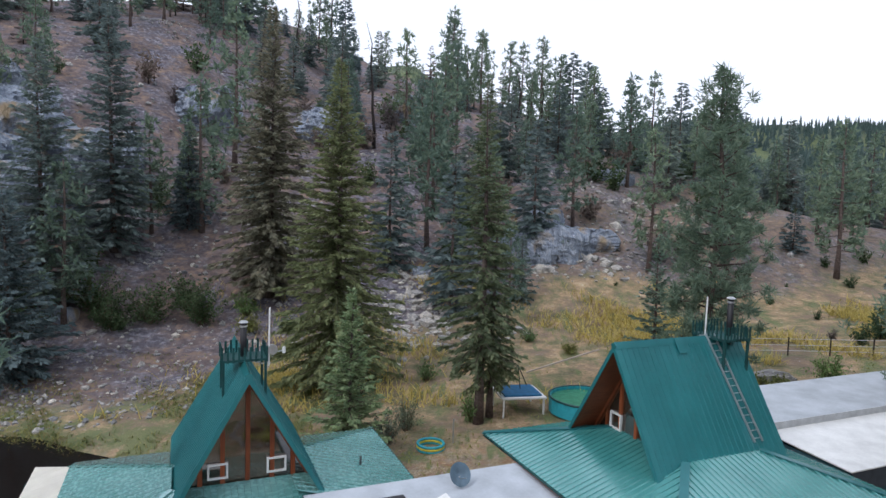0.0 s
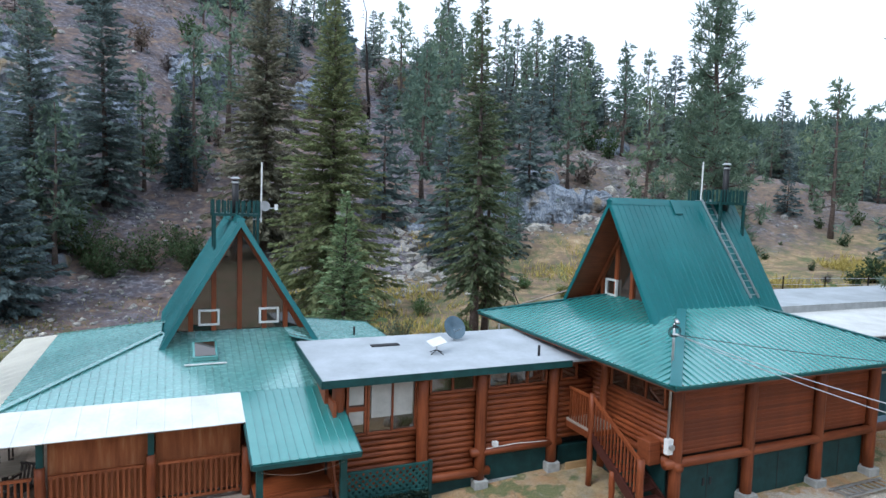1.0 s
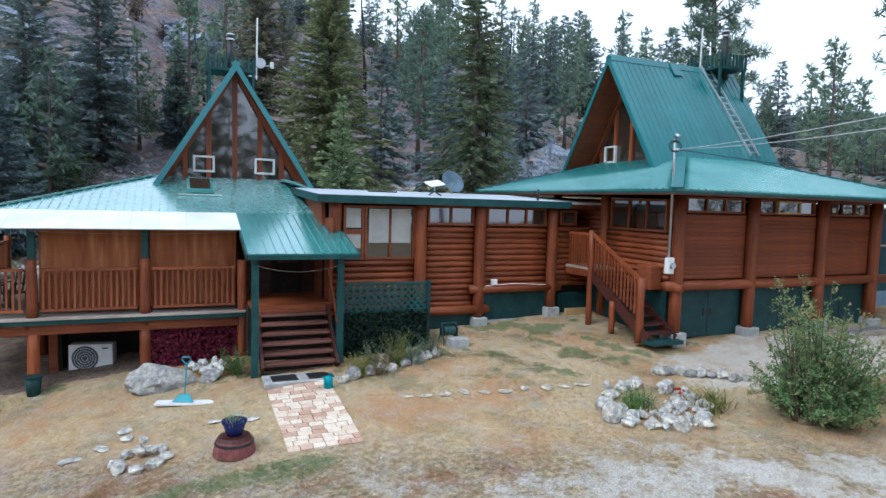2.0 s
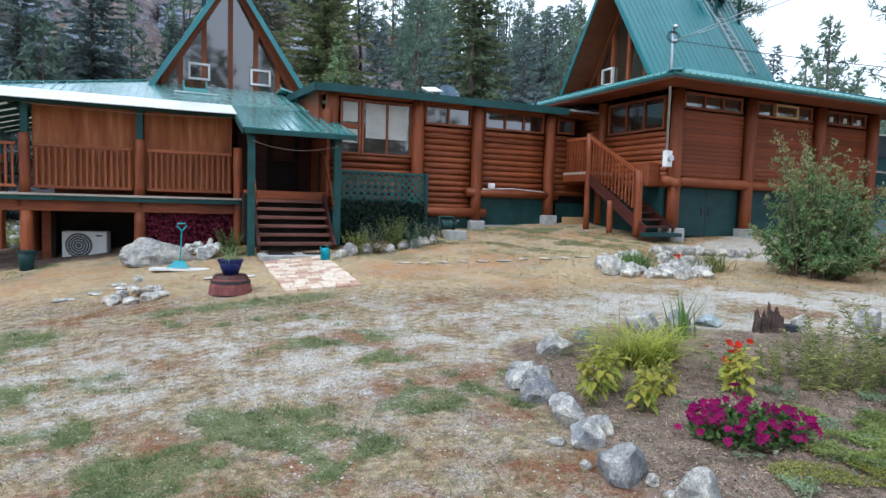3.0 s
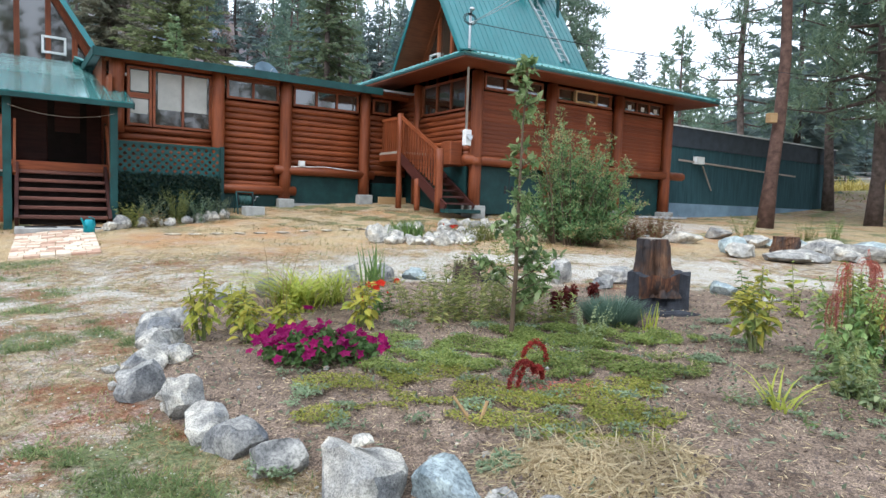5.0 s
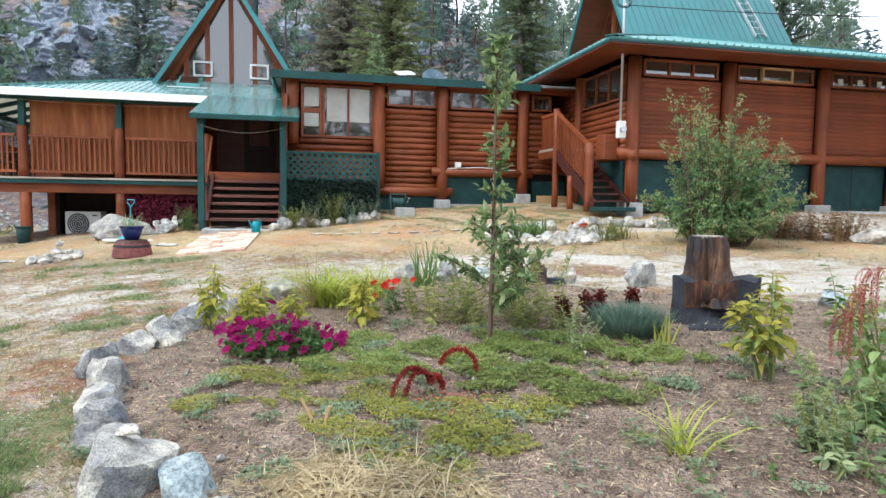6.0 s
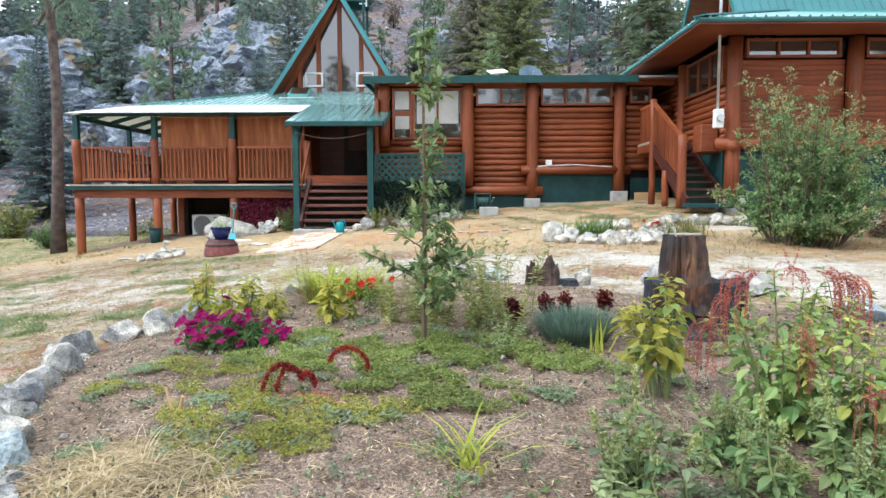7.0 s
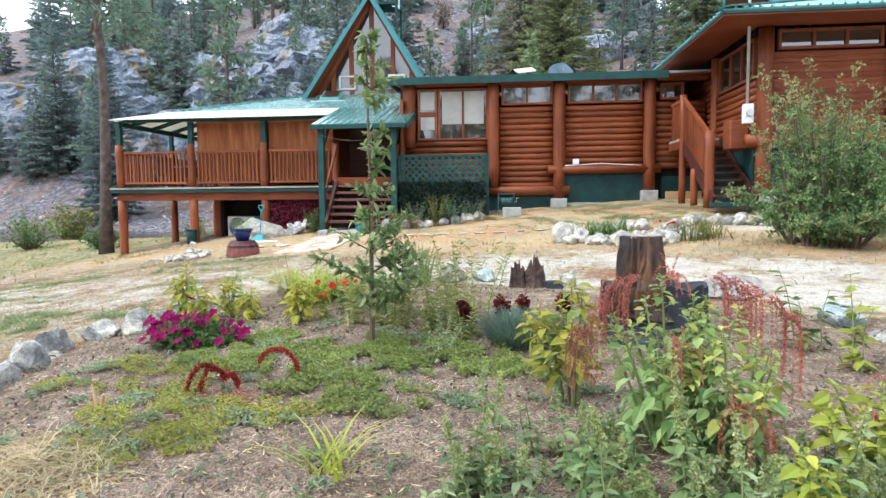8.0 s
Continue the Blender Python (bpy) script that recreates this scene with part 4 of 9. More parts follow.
for b0, b1 in ((0.55, 3.25), (3.55, 6.45), (6.75, 9.65)):
    part("rail", MB().beam((-11.2, b0, 3.12), (-11.2, b1, 3.12), 0.09, 0.06), M_RAIL, deck)
    part("rail", MB().beam((-11.2, b0, 2.2), (-11.2, b1, 2.2), 0.06, 0.06), M_RAIL, deck)
    n = round((b1 - b0) / 0.14)
    for i in range(n):
        part("baluster", bal, M_RAIL, deck, m=Matrix.Translation((-11.2, b0 + (b1 - b0) * (i + 0.5) / n, 2.23)))

# roll-down slat blinds hung inside the railing
def blind_mat(t, b):
    v = coords(t)
    s = node(t, "TexWave", Scale=18.0, Distortion=0.6)
    s.bands_direction = "Z"
    t.links.new(v, s.inputs["Vector"])
    n = tex_noise(t, coords(t, "Object", (3.5, 1, 0.35)), 2.2, 5)
    c = ramp(t, n, [(0.3, (0.22, 0.065, 0.022)), (0.55, (0.33, 0.11, 0.04)), (0.78, (0.48, 0.22, 0.1))])
    c = mixc(t, 1.0, c, ramp(t, s.outputs["Fac"], [(0.0, (0.72,) * 3), (0.5, (1,) * 3)]), "MULTIPLY")
    t.links.new(c, b.inputs["Base Color"])
    bump(t, b, s.outputs["Fac"], 0.006, 0.5)


M_BAMBOO = material("bamboo_blind", blind_mat, 0.7, 0.0, 0.25)
for a0, a1 in ((-8.78, -6.7), (-6.52, -4.55)):
    bl = thing("bamboo_blind", "brown bamboo roll-down blind lowered behind the deck railing", "blind", "deck blinds", SITE.copy())
    part("slats", MB().box(a0, a1, 0.56, 0.58, 2.25, 4.0), M_BAMBOO, bl)
    part("roller", MB().tube([(a0, 0.57, 4.03), (a1, 0.57, 4.03)], 0.04, 8), M_RAIL, bl)
    part("bottom_bar", MB().box(a0, a1, 0.55, 0.59, 2.21, 2.25), M_RAIL, bl)

# ---- porch ----
M_STEP = wood("worn_step_wood", (0.1, 0.038, 0.03), (0.29, 0.125, 0.09), 0)
porch = thing("porch", "covered entrance porch with green posts and plank steps", "porch", m=SITE.copy())
for a, zb in ((-4.32, 0.62), (-2.36, 1.0)):
    part("post", MB().box(a - 0.075, a + 0.075, -1.48, -1.33, zb, cz(-1.4) - 0.06), M_TRIM, porch, "dark green square post")
    part("brace", MB().beam((a, -1.3, 3.0), (a, -0.6, 3.72), 0.06, 0.1), M_TRIM, porch)
part("floor", MB().box(-4.3, -2.2, -0.35, 2.3, 2.17, 2.27), M_LOG, porch)
part("floor_beam", MB().beam((-4.25, -0.4, 2.16), (-2.35, -0.4, 2.16), 0.12, 0.18), M_LOG, porch)
for i in range(6):
    z = 1.0 + i * 0.195
    b = -1.5 + i * 0.2
    # riser coloured near-black to stand for the shade between treads
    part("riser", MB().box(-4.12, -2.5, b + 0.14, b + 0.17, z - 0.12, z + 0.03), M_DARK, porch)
    part("tread", MB().box(-4.14, -2.48, b - 0.06, b + 0.21, z + 0.01, z + 0.085, 0.012), M_STEP, porch, "worn red-brown plank step")
for a in (-4.17, -2.45):
    part("stringer", MB().beam((a, -1.6, 0.95), (a, -0.35, 2.15), 0.07, 0.26), M_DARKWOOD, porch)
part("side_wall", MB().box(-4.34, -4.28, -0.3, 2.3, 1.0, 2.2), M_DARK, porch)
part("side_wall", MB().box(-2.36, -2.28, -0.3, 2.3, 0.9, 4.4), M_BOARD, porch)
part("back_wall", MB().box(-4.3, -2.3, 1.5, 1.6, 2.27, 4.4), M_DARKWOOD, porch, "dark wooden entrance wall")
# solid slab in the doorway, its near-black colour is the interior's shade
dr = part("door", MB().box(-3.55, -2.7, 1.44, 1.5, 2.29, 4.2), M_DARK, porch, "open doorway as a near-black slab of shade with wooden door")
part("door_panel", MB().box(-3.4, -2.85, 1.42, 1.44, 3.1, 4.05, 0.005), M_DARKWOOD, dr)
part("handrail", MB().beam((-4.2, -1.45, 1.95), (-4.2, -0.35, 3.15), 0.05, 0.09), M_RAIL, porch)
part("handrail", MB().beam((-2.42, -1.45, 1.95), (-2.42, -0.35, 3.15), 0.05, 0.09), M_RAIL, porch)
part("step_slab", MB().box(-4.2, -2.4, -2.3, -1.62, 0.72, 0.86, 0.02), M_CONCRETE, porch, "flat concrete slab at the foot of the steps")

# ---- link wing: log walls, flat roof ----
wing = thing("log_wing", "flat-roofed log wing with stacked orange-brown round logs", "house wing", m=SITE.copy())
lr = MB().prism([(-2.65, -0.32, 4.93), (6.0, -0.32, 4.93), (6.0, 3.5, 5.13), (-2.65, 3.5, 5.13)], (0, 0, 0.06))
part("roof", lr, M_GREYROOF, wing, "pale grey membrane flat roof")
part("fascia", MB().box(-2.68, 4.9, -0.36, -0.323, 4.8, 5.0), M_TRIM, wing, "dark green eave fascia")
part("fascia", MB().prism([(-2.69, -0.36, 4.8), (-2.69, 3.5, 5.0), (-2.69, 3.5, 5.2), (-2.69, -0.36, 5.0)], (0.035, 0, 0)), M_TRIM, wing)
part("soffit", MB().prism([(-2.6, -0.3, 4.88), (6.0, -0.3, 4.88), (6.0, 0.3, 4.9), (-2.6, 0.3, 4.9)], (0, 0, 0.03)), M_SOFFIT, wing)
# near-black filler behind the logs; the gaps' shade is in its colour
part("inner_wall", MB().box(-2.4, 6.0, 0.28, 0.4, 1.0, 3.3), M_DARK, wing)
part("back_wall", MB().box(-2.4, 6.0, 3.2, 3.3, 0.8, 5.0), M_BOARD, wing)
part("side_wall", MB().box(-2.45, -2.35, 0.3, 3.2, 3.9, 4.95), M_BOARD, wing)
part("top_plate", MB().beam((-2.4, 0.1, 4.84), (6.0, 0.1, 4.84), 0.2, 0.1), M_LOG, wing)
for a, zb in ((0.23, 1.95), (2.05, 1.62), (4.5, 1.82)):
    round_post(wing, a, 0.0, zb, 4.88, 0.165, label="upright log post")
for a, zt in ((2.05, 1.62), (4.5, 1.82)):
    part("footing", MB().box(a - 0.22, a + 0.22, -0.22, 0.22, zt - 0.45, zt, 0.02), M_CONCRETE, wing, "concrete footing block")
round_post(wing, -2.15, 0.05, 3.1, 4.88, 0.17)
part("sill_log", MB().tube([(-2.3, 0.12, 3.2), (0.2, 0.12, 3.2)], 0.08, 10), M_LOG, wing, smooth=True)
log_bay(wing, -2.3, 0.08, 0.17, 1.75, 3.12, 0.165)
log_bay(wing, 0.4, 1.9, 0.17, 1.75, 4.2, 0.165)
log_bay(wing, 2.2, 4.35, 0.17, 2.42, 4.2, 0.165)
log_bay(wing, 4.65, 6.0, 0.17, 2.42, 4.25, 0.165)
for a0, a1, z in ((0.02, 2.35, 1.84), (1.75, 4.8, 2.42)):
    part("sill_log", MB().tube([(a0, -0.02, z), (a1, -0.02, z)], 0.13, 12, wob=0.05), M_LOG, wing, "projecting round sill log", smooth=True)
part("skirt_panel", MB().box(2.2, 4.35, 0.06, 0.1, 1.45, 2.34), M_GREENPANEL, wing, "dark green skirting panel")
part("skirt_panel", MB().box(-2.3, 1.9, 0.06, 0.1, 1.0, 1.75), M_GREENPANEL, wing)
part("skirt_panel", MB().box(4.65, 6.1, 0.7, 0.74, 1.4, 2.4), M_GREENPANEL, wing)
part("kerb", MB().box(2.2, 4.3, -0.02, 0.08, 1.2, 1.5), M_CONCRETE, wing)
# windows
wb = window(wing, -1.28, 0.02, 3.36, 4.68, 0.12, 2, M_BOARD, M_GLASS, label="wide wood-framed window with drawn cream blind")
for a0, a1 in ((-1.22, -0.66), (-0.6, -0.04)):
    part("roller_blind", MB().box(a0, a1, 0.105, 0.117, 3.75, 4.66), M_BLIND, wb, "cream roller blind")
ws = window(wing, -1.86, -1.42, 3.36, 3.98, 0.12, 1, M_BOARD, M_GLASS)
part("roller_blind", MB().box(-1.84, -1.44, 0.105, 0.117, 3.6, 3.97), M_BLIND, ws)
ws = window(wing, -1.86, -1.42, 4.1, 4.68, 0.12, 1, M_BOARD, M_GLASS)
part("roller_blind", MB().box(-1.84, -1.44, 0.105, 0.117, 4.15, 4.66), M_BLIND, ws)
window(wing, 0.52, 1.82, 4.3, 4.72, 0.12, 2, M_BOARD, M_GLASS)
window(wing, 2.36, 4.25, 4.3, 4.72, 0.12, 3, M_BOARD, M_GLASS)
window(wing, 4.85, 5.35, 4.35, 4.68, 0.12, 1, M_LOGV, M_GLASS)

# ---- lodge: square log house with its own A-frame ----
lodge = thing("a_frame_lodge", "square log house with teal hip roof and steep A-frame loft", "house", m=SITE.copy())
LE, LS = 5.37, 0.31
C0, C1, D0, D1 = 4.93, 15.4, -4.5, 6.1
ins = 3.6
lt = LE + LS * ins
E = [(C0, D0, LE), (C1, D0, LE), (C1, D1, LE), (C0, D1, LE)]
T = [(C0 + ins, D0 + ins, lt), (C1 - ins, D0 + ins, lt), (C1 - ins, D1 - ins, lt), (C0 + ins, D1 - ins, lt)]
for i, upv in enumerate(((0, 1, LS), (-1, 0, LS), (0, -1, LS), (1, 0, LS))):
    j = (i + 1) % 4
    roof_sheet(lodge, "roof", [E[i], E[j], T[j], T[i]], upv, M_HIP, "teal ribbed metal hip roof slope", pitch=0.23, rib=0.036, rib_w=0.06)
    part("hip_cap", MB().beam(Vector(E[i]) + Vector((0, 0, 0.03)), Vector(T[i]) + Vector((0, 0, 0.03)), 0.28, 0.03), M_ROOF, lodge)
    part("fascia", MB().beam(Vector(E[i]) - Vector((0, 0, 0.075)), Vector(E[j]) - Vector((0, 0, 0.075)), 0.04, 0.055), M_TRIM, lodge, "dark green eave fascia")
for i in range(4):
    j = (i + 1) % 4
    inn = [(6.0, -3.4, LE - 0.1), (14.5, -3.4, LE - 0.1), (14.5, 5.2, LE - 0.1), (6.0, 5.2, LE - 0.1)]
    part("soffit", MB().prism([Vector(E[i]) - Vector((0, 0, 0.14)), Vector(E[j]) - Vector((0, 0, 0.14)), inn[j], inn[i]], (0, 0, 0.03)), M_SOFFIT, lodge, "orange-brown board soffit")
a_frame(lodge, 2.55, 5.95, 9.9, 7.3, 7.3, 12.95, 1.33, "a", 8.45, small=((-1.05, 6.75, 0.3, 0.3),))
chimney_platform(lodge, 1.33, 11.5, 12.7, 0.75, 9.85, "a")
# walls: boards between log posts
for a in (6.2, 8.9, 11.8, 14.3):
    round_post(lodge, a, -3.35, 1.55, LE - 0.14, 0.165, label="upright log post")
    part("footing", MB().box(a - 0.24, a + 0.24, -3.6, -3.1, 1.05, 1.62, 0.02), M_CONCRETE, lodge)
for b in (-0.4, 2.2, 5.0):
    round_post(lodge, 6.12, b, 1.6, LE - 0.14, 0.15)
def siding_bay(parent, a0, a1, b, z0, z1, h):
    """Narrow half-round siding boards between two posts, each a part."""
    n = max(1, round((z1 - z0) / h))
    d = (z1 - z0) / n
    prof = [(0.03, 0.0), (-0.004, 0.02), (-0.013, 0.3), (-0.016, 0.55), (-0.011, 0.85), (-0.002, 0.985), (0.03, 1.0)]
    mesh = MB().prism([(0, y, d * f) for y, f in prof], (a1 - a0, 0, 0)).mesh("siding_board", M_SIDING)
    for i in range(n):
        part("siding_board", mesh, M_SIDING, parent, m=Matrix.Translation((a0, b + random.uniform(-0.002, 0.002), z0 + d * i)))


for i, (a0, a1) in enumerate(((6.38, 8.72), (9.08, 11.62), (11.98, 14.12))):
    siding_bay(lodge, a0, a1, -3.26, 3.0, 4.76, 0.115)
    part("panel", MB().box(a0, a1, -3.2, -3.15, 1.4, 2.7), M_GREENPANEL, lodge, "dark green garage panel")
    part("panel_seam", MB().box((a0 + a1) / 2 - 0.012, (a0 + a1) / 2 + 0.012, -3.208, -3.2, 1.4, 2.7), M_BLACK, lodge)
    if i == 0:
        for k in (0.42, 0.53):
            part("door_pull", MB().box(a0 + (a1 - a0) * k, a0 + (a1 - a0) * k + 0.09, -3.225, -3.2, 1.98, 2.2, 0.008), M_BLACK, lodge, "black door pull")
    window(lodge, a0 + 0.16, a1 - 0.16, 4.86, 5.17, -3.25, 3, M_BOARD, M_GLASS)
    mid_ = (a0 + a1) / 2
    if i == 1:
        window(lodge, mid_ - 0.42, mid_ + 0.42, 4.88, 5.15, -3.31, 1, M_PINE, M_GLASS, fw=0.05, label="raw pine framed middle window")
    for k in ((), (), (0.12, 0.42, 0.72))[i]:
        part("window_card", MB().box(a0 + (a1 - a0) * k + 0.1, a0 + (a1 - a0) * k + 0.26, -3.262, -3.256, 4.9, 5.05), M_WHITE, lodge, "small white card in the window")
part("sill_log", MB().tube([(5.82, -3.36, 2.85), (10, -3.38, 2.84), (15.2, -3.36, 2.86)], 0.135, 12, wob=0.05), M_LOG, lodge, "long round sill log", smooth=True)
# near-black filler again, shade of the wall gaps as colour
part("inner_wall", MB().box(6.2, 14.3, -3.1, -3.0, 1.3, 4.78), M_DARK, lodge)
for b0, b1 in ((-3.15, -0.55), (-0.25, 2.05)):
    log_bay(lodge, b0, b1, 6.14, 2.95, 4.2 if b0 < -1 else 5.1, 0.15, along="b")
window(lodge, -2.95, -0.75, 4.3, 5.08, 6.12, 3, M_BOARD, M_GLASS, along="b")
part("sill_log", MB().tube([(6.15, -3.6, 2.8), (6.15, 0.2, 2.8)], 0.12, 12, wob=0.05), M_LOG, lodge, smooth=True)
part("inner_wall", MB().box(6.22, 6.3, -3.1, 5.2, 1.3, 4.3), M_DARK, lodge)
part("panel", MB().box(6.1, 6.15, -3.1, 0.6, 1.3, 2.7), M_GREENPANEL, lodge)
part("side_wall", MB().box(14.3, 14.4, -3.2, 5.2, 1.2, 5.2), M_BOARD, lodge)
part("back_wall", MB().box(6.1, 14.4, 5.1, 5.2, 1.0, 5.2), M_BOARD, lodge)
part("side_wall", MB().box(6.05, 6.15, 2.05, 5.1, 1.0, 5.15), M_BOARD, lodge)


# ---- trees ----
def spruce_parts(h, R, seed, start=0.06, whorl=0.5, per=7, droop=0.35, spray=0.5, bare=0.0, power=0.85, up=0.25, limbs=True):
    """Trunk mesh and needle arrays of a conifer of height h and lower radius R."""
    r = np.random.default_rng(seed)
    mb = MB()
    n = 8
    tr = 0.011 * h + 0.05
    ph = r.uniform(0, 6.28)
    pts = [(0.012 * h * math.sin(ph + 2.2 * i / n) * i / n, 0.012 * h * math.cos(ph + 1.7 * i / n) * i / n, h * 0.99 * i / n) for i in range(n + 1)]
    mb.tube(pts, [tr * (1.25 if i == 0 else 1) * (1 - 0.97 * i / n) + 0.01 for i in range(n + 1)], 7)
    P, D, N, L, W = [], [], [], [], []
    z = h * start
    while z < h * 0.985:
        t = (z - h * start) / (h * (1 - start))
        rad = R * 1.12 * (1 - t) ** power * (0.55 + 0.45 * min(1, t * 6 + 0.3))
        k = max(3, int(per * (0.6 + 0.4 * (1 - t))))
        a0 = r.uniform(0, 6.28)
        for i in range(k):
            if r.random() < bare:
                continue
            an = a0 + 6.283 * i / k + r.normal(0, 0.25)
            ln = rad * r.uniform(0.55, 1.15)
            el = up * t * 2 - droop * (1 - t) + r.normal(0, 0.1)
            d = np.array([math.cos(an), math.sin(an), el])
            d /= np.linalg.norm(d)
            side = np.array([-math.sin(an), math.cos(an), 0])
            b0 = np.array([0, 0, z + r.uniform(-0.2, 0.2)])
            if limbs and ln > 0.7:
                e = b0 + d * ln * 0.8
                mb.beam(b0, e, 0.03, 0.03)
            m = max(2, int(ln / (spray * 0.4)))
            for j in range(m):
                f = (j + 0.6) / m
                p = b0 + d * ln * f + np.array([0, 0, -0.12 * ln * f * f * droop * 2 + 0.08 * ln * max(0, f - 0.7)])
                for sd in (-1, 1, 0, r.uniform(-0.6, 0.6)):
                    dd = d * 0.75 + side * sd * 0.85 * (1.15 - f * 0.5) + np.array([0, 0, -0.25 + r.normal(0, 0.18)])
                    P.append(p + r.normal(0, 0.04, 3))
                    D.append(dd)
                    N.append(np.array([r.normal(0, 0.8), r.normal(0, 0.8), 0.7]))
                    s = spray * r.uniform(0.7, 1.25) * (0.6 + 0.4 * (1 - t))
                    L.append(s)
                    W.append(s * r.uniform(0.3, 0.5))
        z += whorl * r.uniform(0.7, 1.2) * (1 - 0.35 * t)
    V, F = leafy(P, D, N, L, W, 0.12)
    return mb, V, F


def pine_parts(h, R, seed, start=0.45, n_br=42, clump=26, needle=0.42, tr=0.0, lean=0.0, broad=1.0):
    """A long-needled pine: bare trunk, crooked limbs, tufted clumps."""
    r = np.random.default_rng(seed)
    mb = MB()
    n = 10 if n_br > 35 else 5
    tr = tr or 0.012 * h + 0.04
    pts = [(lean * h * (i / n) ** 1.3 + 0.006 * h * math.sin(i * 0.9 + seed), 0.006 * h * math.cos(i * 1.1 + seed), h * 0.98 * i / n) for i in range(n + 1)]
    mb.tube(pts, [tr * (1.3 if i == 0 else 1) * (1 - 0.85 * i / n) + 0.015 for i in range(n + 1)], 10, wob=0.06)
    P, D, N, L, W = [], [], [], [], []
    for i in range(n_br):
        t = i / n_br
        z = h * (start + (0.97 - start) * t)
        q = z / (h * 0.98) * n
        q0 = int(min(n - 1, q))
        base = np.array(pts[q0]) + (np.array(pts[q0 + 1]) - np.array(pts[q0])) * (q - q0)
        an = i * 2.4 + r.normal(0, 0.3)
        ln = R * (0.5 + 0.5 * math.sin(math.pi * min(1, t * 0.8 + 0.22))) * (1 - 0.55 * t) * r.uniform(0.6, 1.15)
        d = np.array([math.cos(an), math.sin(an), -0.15 + 0.7 * t + r.normal(0, 0.1)])
        mid = base + d * ln * 0.55
        tip = mid + d * ln * 0.45 + np.array([0, 0, 0.18 * ln])
        mb.tube([base, mid, tip], [0.02 + 0.02 * ln, 0.02 + 0.008 * ln, 0.01], 5 if n_br > 35 else 3, cap=n_br > 35)
        k = max(2, int(ln / 0.55))
        for j in range(k):
            f = 0.35 + 0.65 * (j + 0.7) / k
            c = base + d * ln * min(f, 0.55) + (tip - mid) * max(0, (f - 0.55) / 0.45) + r.normal(0, 0.16 + 0.06 * ln, 3)
            m = int(1.55 * clump * r.uniform(0.7, 1.2))
            dirs = r.normal(0, 1, (m, 3)) + np.array([0, 0, 0.35]) + d * 0.3
            P.append(c + r.normal(0, 0.13, (m, 3)))
            D.append(dirs)
            N.append(r.normal(0, 1, (m, 3)))
            L.append(needle * r.uniform(0.7, 1.3, m))
            W.append(needle * broad * r.uniform(0.11, 0.19, m))
    V, F = leafy(np.concatenate(P), np.concatenate(D), np.concatenate(N), np.concatenate(L), np.concatenate(W))
    return mb, V, F


def make_tree(name, parts, mats, label, group="", m=None, category="tree"):
    mb, V, F = parts
    e = thing(name, label, category, group, m)
    part("trunk", mb, mats[0], e, smooth=True)
    part("crown", np_mesh("crown", V, F, mats[1]), mats[1], e)
    return e


def stand(x, y, turn=0.0, s=1.0, dz=-0.15):
    return Matrix.Translation((x, y, gz(x, y) + dz)) @ Matrix.Rotation(turn, 4, "Z") @ Matrix.Scale(s, 4)


# the trees near the houses
M_YOUNG = foliage("young_spruce_needles", [(0.17, 0.25, 0.13), (0.27, 0.36, 0.18), (0.4, 0.47, 0.25)])
make_tree("spruce_tree", spruce_parts(24.3, 5.0, 11, 0.04, 0.4, 11, 0.3, 0.5), (M_BARK, M_SPRUCE), "tall olive-green spruce with drooping boughs behind the cabin", m=stand(-7.7, 45.6))
make_tree("spruce_tree", spruce_parts(20.8, 2.75, 12, 0.19, 0.46, 9, 0.35, 0.45, 0.2), (M_BARK, M_SPRUCE), "narrow dark spruce with bare lower trunk behind the wing", m=stand(2.45, 37.2))
make_tree("spruce_tree", spruce_parts(14.5, 1.9, 13, 0.16, 0.5, 7, 0.4, 0.42, 0.2), (M_BARK, M_SPRUCE), "slim second spruce beside the narrow dark spruce", m=stand(3.2, 38.2))
make_tree("young_spruce", spruce_parts(9.6, 2.3, 14, 0.03, 0.3, 9, 0.1, 0.36, 0.0, 0.9, 0.4), (M_BARK, M_YOUNG), "young green spruce with upturned branches", m=stand(-4.55, 31.3))
make_tree("pine_tree", pine_parts(21.3, 3.6, 15, 0.12, 110, 36, 0.5), (M_BARK, M_PINEN), "tall full-crowned green pine behind the lodge", m=stand(17.3, 39.6))
make_tree("young_pine", spruce_parts(10.5, 2.1, 16, 0.05, 0.5, 7, 0.05, 0.45, 0.1, 0.9, 0.5), (M_BARK, M_PINEN), "young open-branched pine in yellow grass", m=stand(16.0, 46))
make_tree("faded_spruce", spruce_parts(29, 5.4, 17, 0.05, 0.55, 10, 0.3, 0.7, 0.05), (M_BARK, M_FADED), "tall faded brownish spruce at the foot of the slope", m=stand(-17.4, 62.8))
fine_fir = make_tree("fir_tree", spruce_parts(24, 5.2, 18, 0.04, 0.6, 8, 0.15, 0.75, 0.05), (M_BARK, M_FIR), "broad fir on the rubble bank, tinted with blue haze", m=stand(-36, 56))
make_tree("fir_tree", spruce_parts(27, 5.0, 19, 0.04, 0.6, 8, 0.2, 0.75, 0.05), (M_BARK, M_FIR), "tall fir high on the rubble bank, tinted with blue haze", m=stand(-35.2, 66.5))
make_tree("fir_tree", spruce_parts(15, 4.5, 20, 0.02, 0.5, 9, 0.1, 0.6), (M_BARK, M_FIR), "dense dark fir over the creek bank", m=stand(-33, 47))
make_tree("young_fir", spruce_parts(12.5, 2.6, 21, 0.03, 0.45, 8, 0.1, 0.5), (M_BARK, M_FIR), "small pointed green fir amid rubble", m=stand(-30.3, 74))
